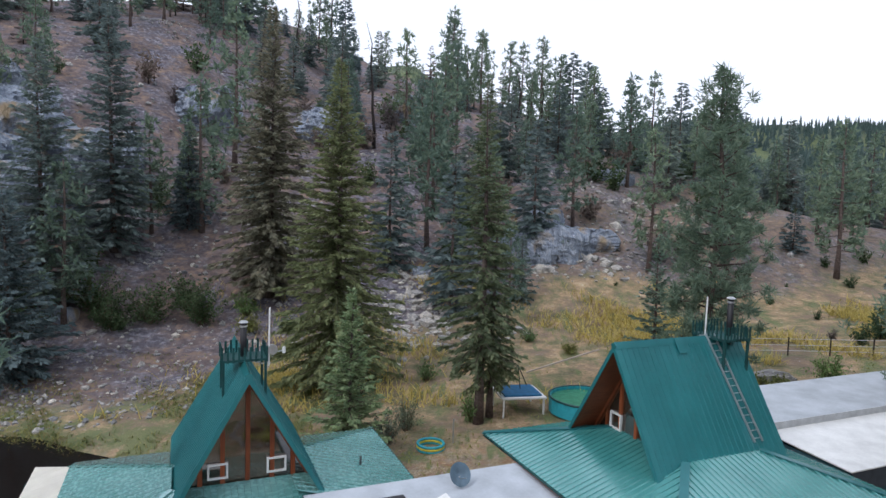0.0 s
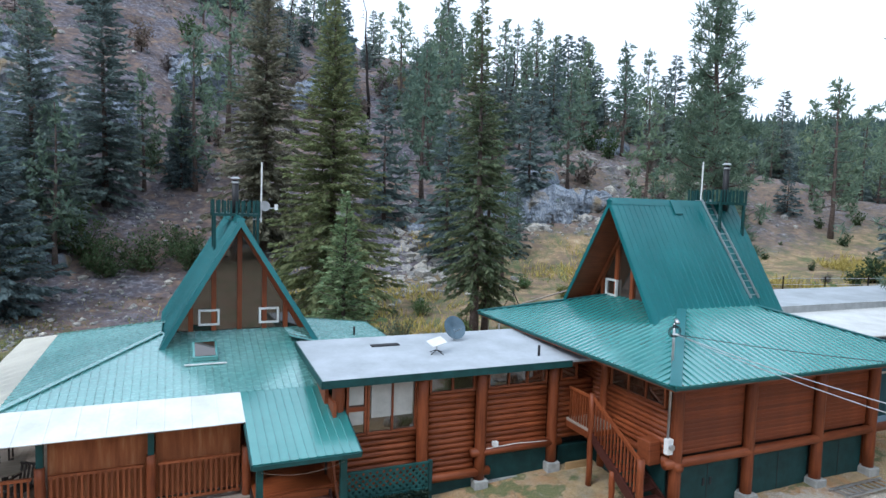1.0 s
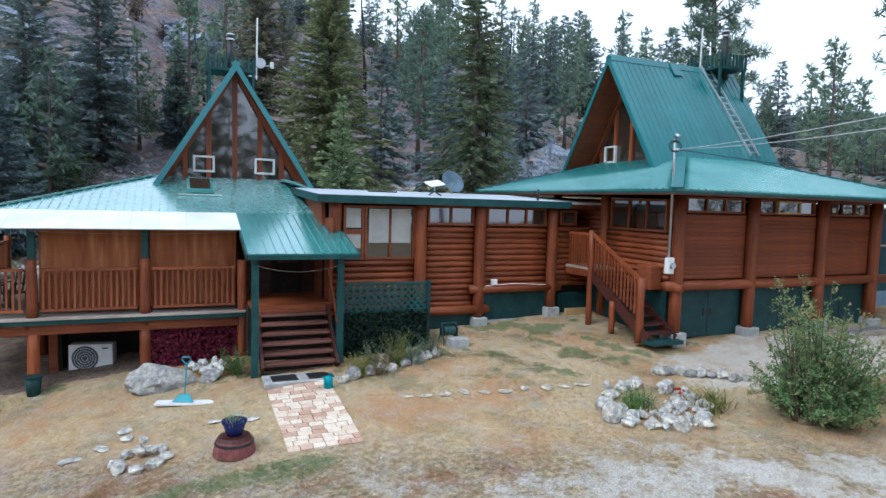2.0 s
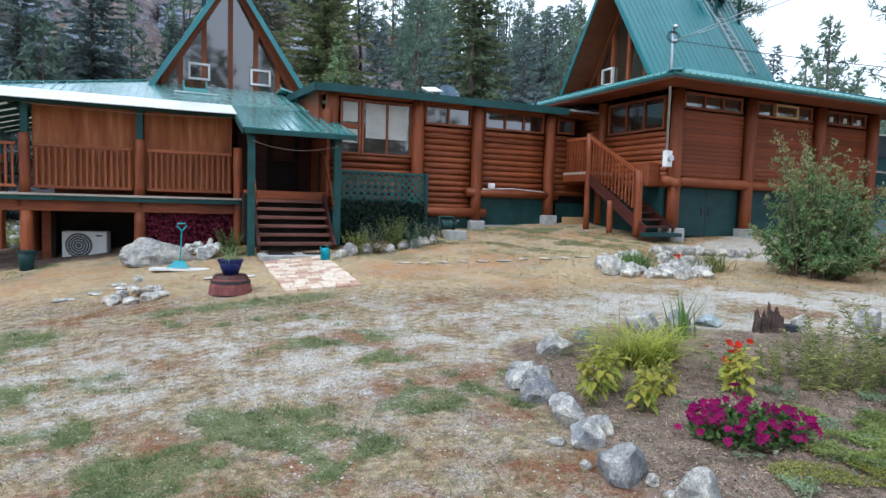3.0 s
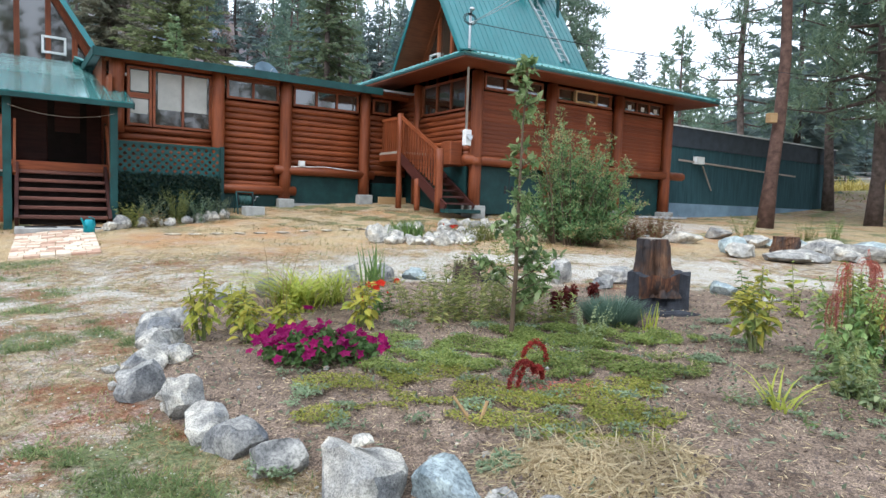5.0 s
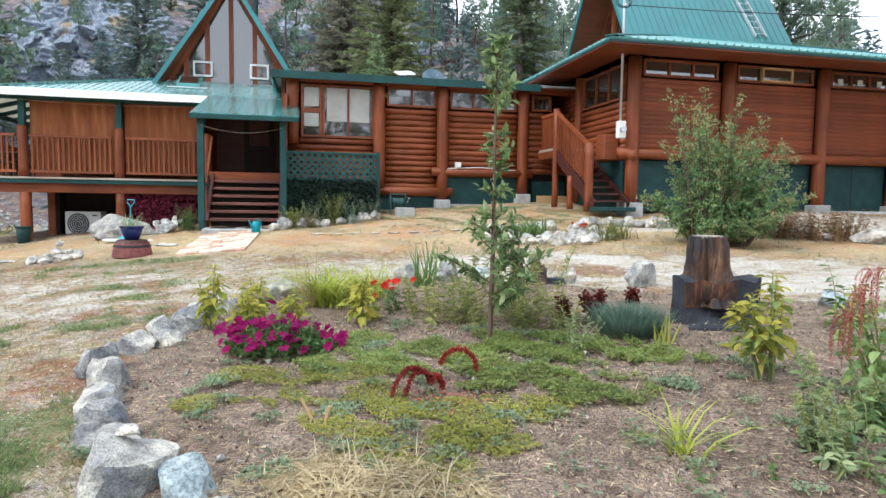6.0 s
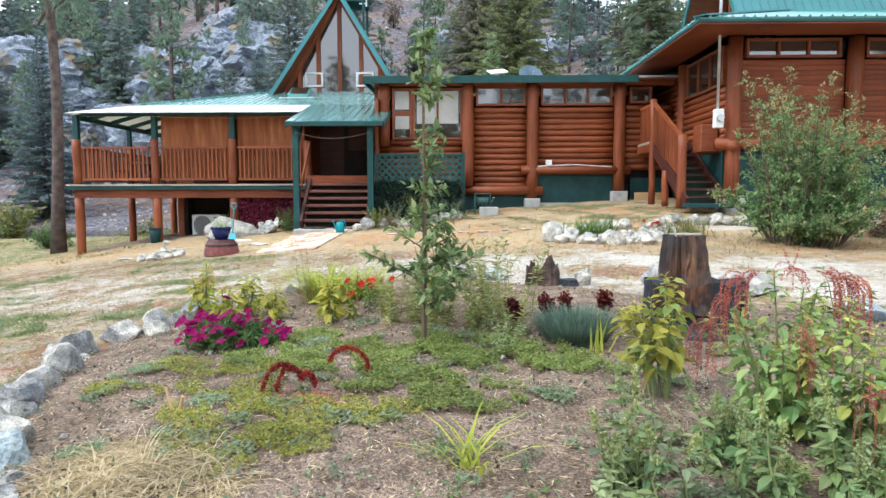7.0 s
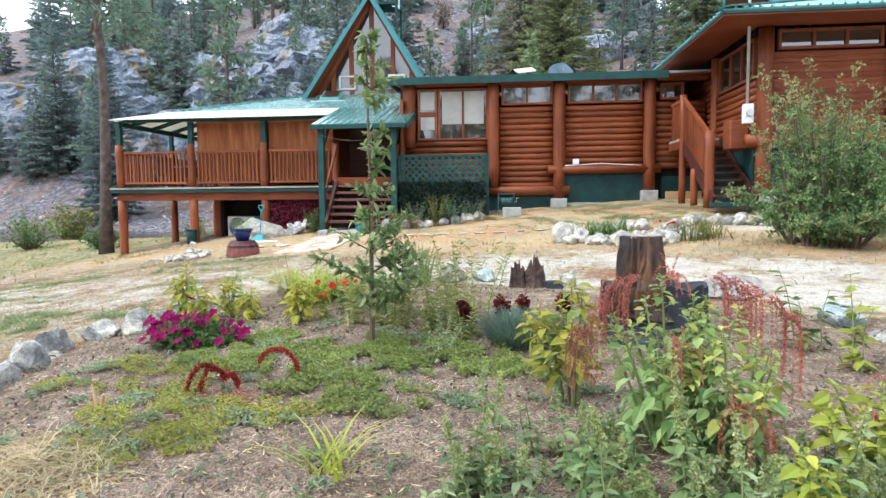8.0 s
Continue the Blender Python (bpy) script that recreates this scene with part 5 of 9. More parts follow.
# tall pines round the yard
make_tree("ponderosa_pine", pine_parts(19, 3.7, 31, 0.45, 66, 40, 0.36, 0.21, 0.012), (M_BARKRED, M_PINEN), "leaning red-barked pine with bird box beside the netted pen", m=stand(17.0, 17.6))
side_pine = make_tree("ponderosa_pine", pine_parts(21, 4.0, 32, 0.2, 76, 28, 0.42, 0.24), (M_BARK, M_PINEN), "tall dark-trunked pine beyond the netted pen", m=stand(21.5, 13.5))
for x, y, s in ((23.5, 20.2, 1.0), (27.5, 22.5, 1.1), (30, 17.5, 0.95)):
    copy_thing(side_pine, stand(x, y, x * 1.3, s))
make_tree("ponderosa_pine", pine_parts(22, 3.0, 33, 0.2, 66, 24, 0.45, 0.2), (M_BARK, M_PINEN), "thin tall pine behind the netted pen", m=stand(24.5, 30))
make_tree("ponderosa_pine", pine_parts(20, 3.2, 34, 0.25, 60, 24, 0.45, 0.22), (M_BARK, M_PINEN), "thin tall pine behind the netted pen", m=stand(27.5, 27))
make_tree("ponderosa_pine", pine_parts(19, 3.4, 35, 0.42, 40, 22, 0.45, 0.19, -0.01), (M_BARK, M_PINEN), "pine with bare dead lower limbs beside the deck", m=stand(-13.4, 13.9))

# prototypes for the hill, copied with differing size and turn
protos = []
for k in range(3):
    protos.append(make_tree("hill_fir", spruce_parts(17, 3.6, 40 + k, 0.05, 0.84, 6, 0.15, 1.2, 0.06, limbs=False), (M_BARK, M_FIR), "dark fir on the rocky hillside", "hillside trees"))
for k in range(3):
    protos.append(make_tree("hill_pine", pine_parts(18, 3.4, 50 + k, 0.2, 34, 7, 0.8, broad=2.3), (M_BARK, M_PINEN), "open-crowned pine on the hillside", "hillside trees"))
for k in range(2):
    protos.append(make_tree("scorched_fir", spruce_parts(14, 2.6, 60 + k, 0.1, 0.8, 6, 0.1, 0.85, 0.4, limbs=False), (M_SNAG, M_BROWNN), "thin scorched brown fir", "hillside trees"))


def snag(name, h, seed, label):
    r = random.Random(seed)
    mb = MB().tube([(r.uniform(-0.15, 0.15) * i, r.uniform(-0.1, 0.1) * i, h * i / 6) for i in range(7)], [0.24 * (1 - i / 6.6) for i in range(7)], 7)
    for i in range(14):
        z = h * r.uniform(0.25, 0.95)
        an = r.uniform(0, 6.28)
        ln = r.uniform(0.5, 1.7) * (1.2 - z / h)
        mb.tube([(0, 0, z), (math.cos(an) * ln, math.sin(an) * ln, z + r.uniform(-0.2, 0.5))], [0.05, 0.015], 4)
    return solo(name, mb, M_SNAG, label, "dead tree", "burnt snags", smooth=True)


snags = [snag("burnt_snag", 11 + 2 * k, 70 + k, "bare blackened dead trunk standing on the slope") for k in range(3)]
hr = random.Random(5)
placed = []


def hill_spot(k):
    for _ in range(400):
        x = hr.uniform(-135, 105)
        toe = 60 + 0.3 * min(x, 0) + 0.25 * max(x, 0)
        y = toe + hr.uniform(4, 125) ** 1.0
        d = float(wave(x, y, 26, 12)) + 0.4 * (x < -25) + 0.5 * (y > toe + 70)
        if hr.random() > 0.45 + 0.5 * d:
            continue
        if 3 < x < 38 and y < 108 and hr.random() < 0.87:
            continue
        if -32 < x < -3 and y - toe < 22:
            continue
        if x / y > 1.25 or x / y < -2.3:
            continue
        if any((x - a) ** 2 + (y - b) ** 2 < 7 for a, b in placed):
            continue
        placed.append((x, y))
        return x, y
    return None


used = {}
for k in range(262):
    p = hill_spot(k)
    if not p:
        continue
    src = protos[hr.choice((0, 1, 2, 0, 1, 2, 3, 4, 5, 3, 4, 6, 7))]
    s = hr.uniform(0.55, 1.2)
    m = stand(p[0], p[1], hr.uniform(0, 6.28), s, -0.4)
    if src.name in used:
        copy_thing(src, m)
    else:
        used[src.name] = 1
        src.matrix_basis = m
for k in range(34):
    p = hill_spot(k)
    if not p:
        continue
    m = stand(p[0], p[1], hr.uniform(0, 6.28), hr.uniform(0.7, 1.2), -0.3) @ pose(0, 0, 0, hr.uniform(-5, 5), hr.uniform(-5, 5), 0)
    src = snags[k % 3]
    if k < 3:
        src.matrix_basis = m
    else:
        copy_thing(src, m)
# trees in the valley to the side and beyond the pen
for k in range(150):
    x, y = hr.uniform(30, 170), hr.uniform(45, 230)
    if x / y < 0.45 or x / y > 2.2 or math.hypot(x, y) < 62:
        continue
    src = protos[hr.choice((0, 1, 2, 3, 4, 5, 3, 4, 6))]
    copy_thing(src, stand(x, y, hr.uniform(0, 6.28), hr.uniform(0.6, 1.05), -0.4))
for x, y, s in ((30, 22, 0.95), (34, 27, 1.0), (27, 17, 0.85), (36, 20, 1.05), (40, 32, 1.0), (33, 36, 0.9), (44, 26, 1.0)):
    src = protos[hr.choice((0, 3, 4, 5, 1))]
    copy_thing(src, stand(x, y, hr.uniform(0, 6.28), s, -0.3))

for k in range(44):
    y = hr.uniform(100, 190)
    x = y * hr.uniform(0.42, 0.74)
    copy_thing(protos[hr.choice((0, 1, 6, 7, 6, 7, 3))], stand(x, y, hr.uniform(0, 6.28), hr.uniform(0.5, 0.85), -0.4))
for k in range(24):
    y = hr.uniform(50, 92)
    x = -y * hr.uniform(1.05, 1.75)
    copy_thing(protos[hr.choice((0, 1, 2, 0, 1, 6, 4))], stand(x, y, hr.uniform(0, 6.28), hr.uniform(0.7, 1.1), -0.4))
for x, y, s in ((-53, 40, 0.75), (-72, 46, 0.8)):
    copy_thing(fine_fir, stand(x, y, x * 0.7, s, -0.3))

for k, (x, y, s) in enumerate(((1, 63, 0.8), (5, 71, 0.95), (8.5, 66, 0.75), (-2, 76, 1.0), (3, 84, 1.0), (11, 76, 0.85), (6.5, 60, 0.6), (13, 88, 1.0), (-0.5, 92, 1.0), (8, 95, 1.0), (-6, 70, 0.8))):
    copy_thing(protos[(0, 3, 1, 4, 2)[k % 5]], stand(x, y, k * 1.3, s, -0.3))
# conifers along the falling crest of the hill
for k in range(46):
    x = 9 + 1.15 * k + hr.uniform(-1.2, 1.2)
    y = 104 + 0.2 * x + hr.uniform(-14, 16)
    copy_thing(protos[(0, 1, 3, 2, 6, 0, 4, 7, 1)[k % 9]], stand(x, y, hr.uniform(0, 6.28), hr.uniform(0.5, 0.86), -0.4))
# unseen trees across the open ground at the camera's back, added for pane reflections
for k in range(44):
    x, y = -64 + 3.0 * k + hr.uniform(-1.5, 1.5), hr.uniform(-56, -42)
    copy_thing(protos[(0, 3, 1, 4, 2, 5)[k % 6]], stand(x, y, hr.uniform(0, 6.28), hr.uniform(1.1, 1.35), -0.3))

# woods on the distant hills: one sheet of far trees
fr = np.random.default_rng(77)
n = 15000
fx = fr.uniform(-100, 900, n)
fy = fr.uniform(200, 900, n)
keep = (np.abs(fx) < fy * 1.2) & (fx > 0.3 * fy) & (wave(fx, fy, 60, 13) > -0.35)
fx, fy = fx[keep], fy[keep]
fz = height(fx, fy)
hh = fr.uniform(6, 15, len(fx))
Vs = []
for k in range(3):
    for lay in range(2):
        an = fr.uniform(0, 6.28, len(fx))
        w = hh * 0.32 * (1 - lay * 0.36)
        cx, cy = np.cos(an) * w / 2, np.sin(an) * w / 2
        z0 = fz + hh * (0.08 + 0.36 * lay)
        a = np.stack([fx - cx, fy - cy, z0], -1)
        b = np.stack([fx + cx, fy + cy, z0 + hh * fr.uniform(-0.04, 0.04, len(fx))], -1)
        c = np.stack([fx + cx * 0.15, fy + cy * 0.15, z0 + hh * 0.5], -1)
        d = np.stack([fx - cx * 0.15, fy - cy * 0.15, z0 + hh * 0.42], -1)
        Vs.append(np.stack([a, b, c, d], 1).reshape(-1, 3))
V = np.concatenate(Vs)
# the ridge woods carry a pale blue haze in their base colour
M_FARWOOD = foliage("hazed_far_conifers", [(0.085, 0.14, 0.14), (0.115, 0.17, 0.165), (0.145, 0.2, 0.19)])
solo("far_woods", np_mesh("far_woods", V, np.arange(len(V)).reshape(-1, 4), M_FARWOOD), M_FARWOOD, "conifer woods covering the distant ridges, tinted with blue haze", "forest", kind="stuff")

# ---- hill rocks ----
def scatter_rocks(name, pts, sizes, mat, label, seed, kind="stuff"):
    r = np.random.default_rng(seed)
    base = []
    for k in range(6):
        me_ = rock_mesh("tmp", mat, 1, 1, 0.7, seed * 10 + k, 1, 0.3)
        v = np.array([p.co[:] for p in me_.vertices])
        f = np.array([p.vertices[:] for p in me_.polygons])
        bpy.data.meshes.remove(me_)
        base.append((v, f))
    out = []
    for i, (p, s) in enumerate(zip(pts, sizes)):
        v, f = base[i % 6]
        a = r.uniform(0, 6.28)
        c_, s_ = math.cos(a), math.sin(a)
        sc = s * r.uniform(0.7, 1.3, 3)
        w = v * sc
        w = np.stack([w[:, 0] * c_ - w[:, 1] * s_, w[:, 0] * s_ + w[:, 1] * c_, w[:, 2]], -1) + p
        out.append((w, f))
    V, F = join(*out)
    return solo(name, np_mesh(name, V, F, mat), mat, label, "rocks", kind=kind)


def cliff_mesh(name, mat, sx, sy, sz, seed):
    """A low ledged crag of blocks broken along joints."""
    r = random.Random(seed)
    off = Vector((r.random() * 40, r.random() * 40, r.random() * 40))
    b = bmesh.new()
    bmesh.ops.create_icosphere(b, subdivisions=5 if sx > 3 else 3, radius=1)
    for v in b.verts:
        p = v.co.copy()
        big = noise.cell(Vector((p.x * sx * 0.4, p.y * sy * 0.4, p.z * sz * 0.22)) + off)
        sml = noise.cell(Vector((p.x * sx * 1.1 + 0.4 * p.z, p.y * sy * 1.1, p.z * sz * 0.6)) + off)
        q = 1 + 0.13 * big + 0.07 * sml + 0.2 * noise.noise(p * 1.6 + off) + 0.05 * noise.noise(p * 9 + off)
        top = min(p.z, 0.62 + 0.25 * noise.noise(p * 2.2 + off))
        v.co = (p.x * sx * q, p.y * sy * q, top * sz * (1 + 0.12 * big))
    me = bpy.data.meshes.new(name)
    b.to_mesh(me)
    b.free()
    me.materials.append(mat)
    return me


rr = np.random.default_rng(90)
n = 18000
x = rr.uniform(-110, 45, n)
toe = 60 + 0.3 * np.minimum(x, 0) + 0.25 * np.maximum(x, 0) - 9 * smooth01(-x, 6, 20) - 14 * smooth01(-x, 27, 46)
y = toe + rr.exponential(22, n) - 5
dens = wave(x, y, 13, 14) + 0.9 * np.exp(-((x + 24) / 16) ** 2) + 0.5 * np.exp(-((x + 3) / 7) ** 2) + 0.9 * (x < -27)
k = (rr.random(n) < 0.5 * dens + 0.12) & (x < 1.35 * y) & (x > -2.4 * y)
x, y = x[k][:7500], y[k][:7500]
xu = rr.uniform(-85, 4, 9000)
yu = 60 + 0.3 * np.minimum(xu, 0) + rr.uniform(12, 95, 9000)
ku = rr.random(9000) < 0.75 * smooth01(wave(xu, yu, 9, 61) + 0.5 * wave(xu, yu, 3.5, 62), 0.1, 0.6)
x, y = np.concatenate([x, xu[ku]]), np.concatenate([y, yu[ku]])
s = np.clip(rr.lognormal(-1.5, 0.55, len(x)), 0.1, 0.8) * (0.55 + 0.45 * smooth01(y, 48, 62))
pale = rr.random(len(x)) < 0.4
for pk, mt, lb, sd in ((~pale, M_ROCK, "loose grey broken stones strewn over the slope", 3), (pale, M_WROCK, "loose pale broken stones strewn over the slope", 4)):
    scatter_rocks("talus_stones", np.stack([x[pk], y[pk], height(x[pk], y[pk]) + 0.02], -1), s[pk], mt, lb, sd)
br2 = np.random.default_rng(95)
bx2 = np.concatenate([br2.normal(13.5, 3.6, 150), br2.normal(-2.2, 2.6, 230), br2.normal(26, 5, 60)])
by2 = np.concatenate([br2.normal(75.5, 2.4, 150), br2.normal(64, 5.5, 230), br2.normal(92, 6, 60)])
scatter_rocks("talus_blocks", np.stack([bx2, by2, height(bx2, by2) + 0.05], -1), np.clip(br2.lognormal(-0.95, 0.45, len(bx2)), 0.15, 1.1), M_WROCK, "broken pale blocks heaped below the crag", 6)
for i, (x, y, sx, sy, sz) in enumerate(((10.5, 76, 4.5, 3, 3.2), (14.5, 77, 4, 3, 3.8), (18, 79, 3.5, 3, 2.6), (12.5, 82, 4, 3, 3), (-8, 122, 5, 4, 5), (27, 101, 3, 2.5, 2.4), (-34, 55.5, 1.3, 1.1, 1.0), (-15, 52.5, 1.1, 0.9, 0.9),
                                     (-75, 54, 11, 6, 5.5), (-60, 64, 10, 6, 5), (-88, 50, 12, 6, 6), (-51, 70, 9, 5, 5), (-70, 68, 13, 6, 6), (-100, 54, 12, 7, 6), (-45, 80, 8, 5, 5), (-20, 110, 6, 5, 5), (-38, 100, 8, 5, 5), (-58, 76, 11, 6, 6), (-84, 64, 12, 6, 6), (-66, 84, 12, 6, 6), (-55, 57, 9, 5, 6), (-63, 53, 8, 5, 5), (-46, 65, 8, 5, 6), (-78, 60, 10, 6, 7), (2, 66, 1.4, 1.1, 0.9), (-2, 70, 1.8, 1.2, 1))):
    o = solo("rock_outcrop", cliff_mesh("rock_outcrop", M_CLIFF, sx, sy, sz, 200 + i), M_CLIFF, "fractured grey rock outcrop on the hillside", "rock", "rock outcrops")
    o.matrix_basis = Matrix.Translation((x, y, gz(x, y) + sz * 0.05)) @ Matrix.Rotation(i * 1.3, 4, "Z")


# ---- things on and round the houses ----
def pipe_chimney(a, b, z0, z1):
    e = thing("stove_pipe", "black stove chimney pipe with metal rain cap", "chimney", "stove pipes", site(a, b, 0))
    part("pipe", MB().tube([(0, 0, z0), (0, 0, z1)], 0.11, 12), M_BLACK, e, smooth=True)
    part("collar", MB().tube([(0, 0, z1 - 0.12), (0, 0, z1 - 0.06)], 0.13, 12), M_STEEL, e)
    part("cap", MB().tube([(0, 0, z1 + 0.04), (0, 0, z1 + 0.1)], [0.17, 0.1], 12), M_STEEL, e, "dull metal cap")


pipe_chimney(-4.2, 6.42, 8.7, 10.15)
pipe_chimney(12.35, 1.2, 9.6, 11.25)


def antenna(a, b, z0, z1, dish):
    e = thing("antenna_mast", "thin white antenna mast with small receiver", "antenna", "", site(a, b, 0))
    part("mast", MB().tube([(0, 0, z0), (0.02, 0, z1)], 0.028, 6), M_WHITE, e)
    if dish:
        part("receiver", MB().tube([(0.12, -0.05, z0 + 0.55), (0.12, 0.08, z0 + 0.55)], 0.17, 14), M_STEEL, e, "small round dish")
        part("arm", MB().tube([(0, 0, z0 + 0.45), (0.5, 0, z0 + 0.5)], 0.018, 6), M_STEEL, e)
        part("sensor", MB().tube([(0.5, 0, z0 + 0.42), (0.5, 0, z0 + 0.62)], 0.06, 8), M_WHITE, e)
    part("bracket", MB().beam((-0.25, 0, z0 + 0.1), (0.05, 0, z0 + 0.1), 0.04, 0.04), M_STEEL, e)


antenna(-3.42, 5.95, 8.75, 10.75, True)
antenna(11.4, 1.4, 9.85, 11.35, False)

# ladder lying on the steep roof
lad = thing("roof_ladder", "long aluminium ladder lying on the steep teal roof", "ladder", m=SITE.copy())
kk = 3.95 / 2.55


def on_slope(a, s, lift=0.07):
    return Vector((a, 1.33 - s - lift * 0.84, 9.9 - s * kk + lift * 0.54))


for a in (11.4, 11.77):
    part("side_rail", MB().beam(on_slope(a - 0.05, -0.05), on_slope(a + 0.25, 2.07), 0.035, 0.07, up=(0, -0.84, 0.54)), M_STEEL, lad)
for i in range(15):
    f = (i + 0.5) / 15
    o = -0.05 + 0.3 * f
    part("rung", MB().tube([on_slope(11.4 + o, -0.05 + 2.12 * f), on_slope(11.77 + o, -0.05 + 2.12 * f)], 0.018, 6), M_STEEL, lad)
solo("ridge_patch", MB().prism([on_slope(9.85, 0.0, 0.04), on_slope(10.2, 0.0, 0.04), on_slope(10.2, 0.3, 0.04), on_slope(9.85, 0.3, 0.04)], (0, -0.02, 0.02)), M_ROOF, "small light teal metal patch on the roof ridge", "roof patch", m=SITE.copy())

# dishes and vents on the flat roof
def dish(a, b, z, r, face, mat, label, tilt=35):
    e = thing("satellite_dish", label, "satellite dish", "", site(a, b, z))
    b_ = bmesh.new()
    bmesh.ops.create_cone(b_, cap_ends=False, segments=20, radius1=r * 0.12, radius2=r, depth=r * 0.28)
    bmesh.ops.contextual_create(b_, geom=[v for v in b_.verts if (v.co.xy.length < r * 0.3)])
    bmesh.ops.solidify(b_, geom=b_.faces[:], thickness=0.012)
    me_ = bpy.data.meshes.new("reflector")
    b_.to_mesh(me_)
    b_.free()
    me_.materials.append(mat)
    part("reflector", me_, mat, e, m=pose(0, 0, 0.55, tilt, 0, face))
    part("mast", MB().tube([(0, 0, -0.02), (0, 0, 0.5)], 0.025, 8), M_STEEL, e)
    part("feed_arm", MB().tube([(0, 0, 0.4), (0.2 * math.sin(radians(face)) * 1.2, -0.45 * math.cos(radians(face)), 0.62)], 0.014, 6), M_STEEL, e)
    part("foot", MB().box(-0.12, 0.12, -0.12, 0.12, -0.03, 0.0), M_STEEL, e)
    return e


M_DISHGREY = plain("blue_grey_dish", (0.1, 0.15, 0.19), 0.5)
dish(2.3, 2.6, 4.98, 0.4, 10, M_DISHGREY, "blue-grey round satellite dish on the flat roof", 60)
fp = thing("flat_antenna", "white rectangular flat antenna panel on a low tripod", "antenna", m=site(1.15, 1.3, 5.07))
part("panel", MB().box(-0.29, 0.29, -0.17, 0.17, -0.02, 0.02, 0.012), M_WHITE, fp, m=pose(0, 0, 0.36, 25, -8, 20))
part("mast", MB().tube([(0, 0, 0.08), (0, 0, 0.36)], 0.022, 8), M_STEEL, fp)
for k in range(4):
    part("leg", MB().tube([(0, 0, 0.12), (0.26 * math.cos(k * 1.571 + 0.5), 0.26 * math.sin(k * 1.571 + 0.5), 0.01)], 0.014, 6), M_BLACK, fp)
solo("roof_vent", MB().box(-0.55, 0.35, 2.35, 2.6, 5.12, 5.17, 0.01), M_BLACK, "low dark vent strip on the flat roof", "vent", m=SITE.copy())
solo("vent_pipe", MB().tube([(4.15, 0.35, 4.97), (4.15, 0.35, 5.35)], 0.04, 10), M_BLACK, "short black vent pipe on the flat roof", "vent pipe", m=SITE.copy(), smooth=True)
solo("vent_pipe", MB().tube([(0.0, 6.4, 4.55), (0.0, 6.4, 4.95)], 0.04, 10), M_BLACK, "short black vent pipe on the hip roof", "vent pipe", m=SITE.copy(), smooth=True)

# power entry
pw = thing("service_mast", "grey conduit mast with weatherhead and meter on the corner", "electric mast", m=SITE.copy())
part("conduit", MB().tube([(5.8, -3.45, 3.5), (5.8, -3.45, 6.1), (5.8, -3.45, 6.68)], 0.035, 8), M_STEEL, pw, smooth=True)
part("weatherhead", MB().tube([(5.8, -3.45, 6.62), (5.8, -3.5, 6.76), (5.74, -3.63, 6.72)], [0.05, 0.065, 0.05], 8), M_STEEL, pw, smooth=True)
part("meter_box", MB().box(5.71, 5.91, -3.56, -3.4, 3.2, 3.62, 0.015), M_WHITE, pw, "pale grey meter box")
part("meter_glass", MB().tube([(5.81, -3.56, 3.42), (5.81, -3.64, 3.42)], 0.075, 14), M_STEEL, pw)
part("insulator", MB().tube([(5.8, -3.5, 6.4), (5.8, -3.6, 6.4)], 0.03, 6), M_WHITE, pw)
for r_ in (0.16, 0.21):
    pts = [(5.74 + r_ * math.sin(k * 0.52), -3.53, 6.48 + 0.7 * r_ * math.cos(k * 0.52)) for k in range(13)]
    part("wire_loop", MB().tube(pts, 0.014, 4, cap=False), M_BLACK, pw)
solo("wall_cabinet", MB().box(5.62, 6.02, -3.0, -2.5, 2.7, 3.35, 0.02), M_BOARD, "brown wooden cabinet on the house corner", "cabinet", m=SITE.copy())
wires = thing("power_lines", "thin power lines running from the corner mast", "power line", m=SITE.copy())
inv = SITE.inverted()
for end, m_, sag in (((10.5, -3, 8.2), M_STEEL, 0.5), ((10.9, -3, 8.0), M_STEEL, 0.65), ((33, 15, 7.0), M_BLACK, 1.0)):
    p0, p1 = Vector((5.8, -3.55, 6.4)), inv @ Vector(end)
    pts = [p0.lerp(p1, i / 14) - Vector((0, 0, sag * 4 * (i / 14) * (1 - i / 14))) for i in range(15)]
    part("cable", MB().tube(pts, 0.011, 5), m_, wires)
lw = [Vector((-8.9, 0.2, 4.0)).lerp(Vector((-4.4, 0.2, 4.02)), i / 10) - Vector((0, 0, 0.07 * 4 * (i / 10) * (1 - i / 10))) for i in range(11)]
solo("wire_string", MB().tube(lw, 0.005, 4), M_DECK, "thin string of wire sagging under the deck eave", "wire", m=SITE.copy())
lw = [Vector((-4.3, -1.5, 3.35)).lerp(Vector((-2.36, -1.5, 3.35)), i / 10) - Vector((0, 0, 0.16 * 4 * (i / 10) * (1 - i / 10))) for i in range(11)]
solo("wire_string", MB().tube(lw, 0.005, 4), M_DECK, "thin string of wire sagging under the porch eave", "wire", m=SITE.copy())

# flood lamp, box plank, loose things at the wall
fl = thing("flood_lamp", "small white flood lamp on the log wall", "wall lamp", m=site(2.5, -0.03, 2.6))
part("housing", MB().box(-0.07, 0.09, -0.12, 0.02, -0.05, 0.1, 0.01), M_WHITE, fl)
part("bracket", MB().box(-0.02, 0.02, 0.0, 0.1, -0.08, 0.0), M_STEEL, fl)
solo("extension_cord", MB().tube([(2.2, -0.1, 2.52), (3.2, -0.12, 2.57), (4.3, -0.1, 2.5)], 0.012, 5), M_WHITE, "thin pale cord along the sill log", "cord", m=SITE.copy())
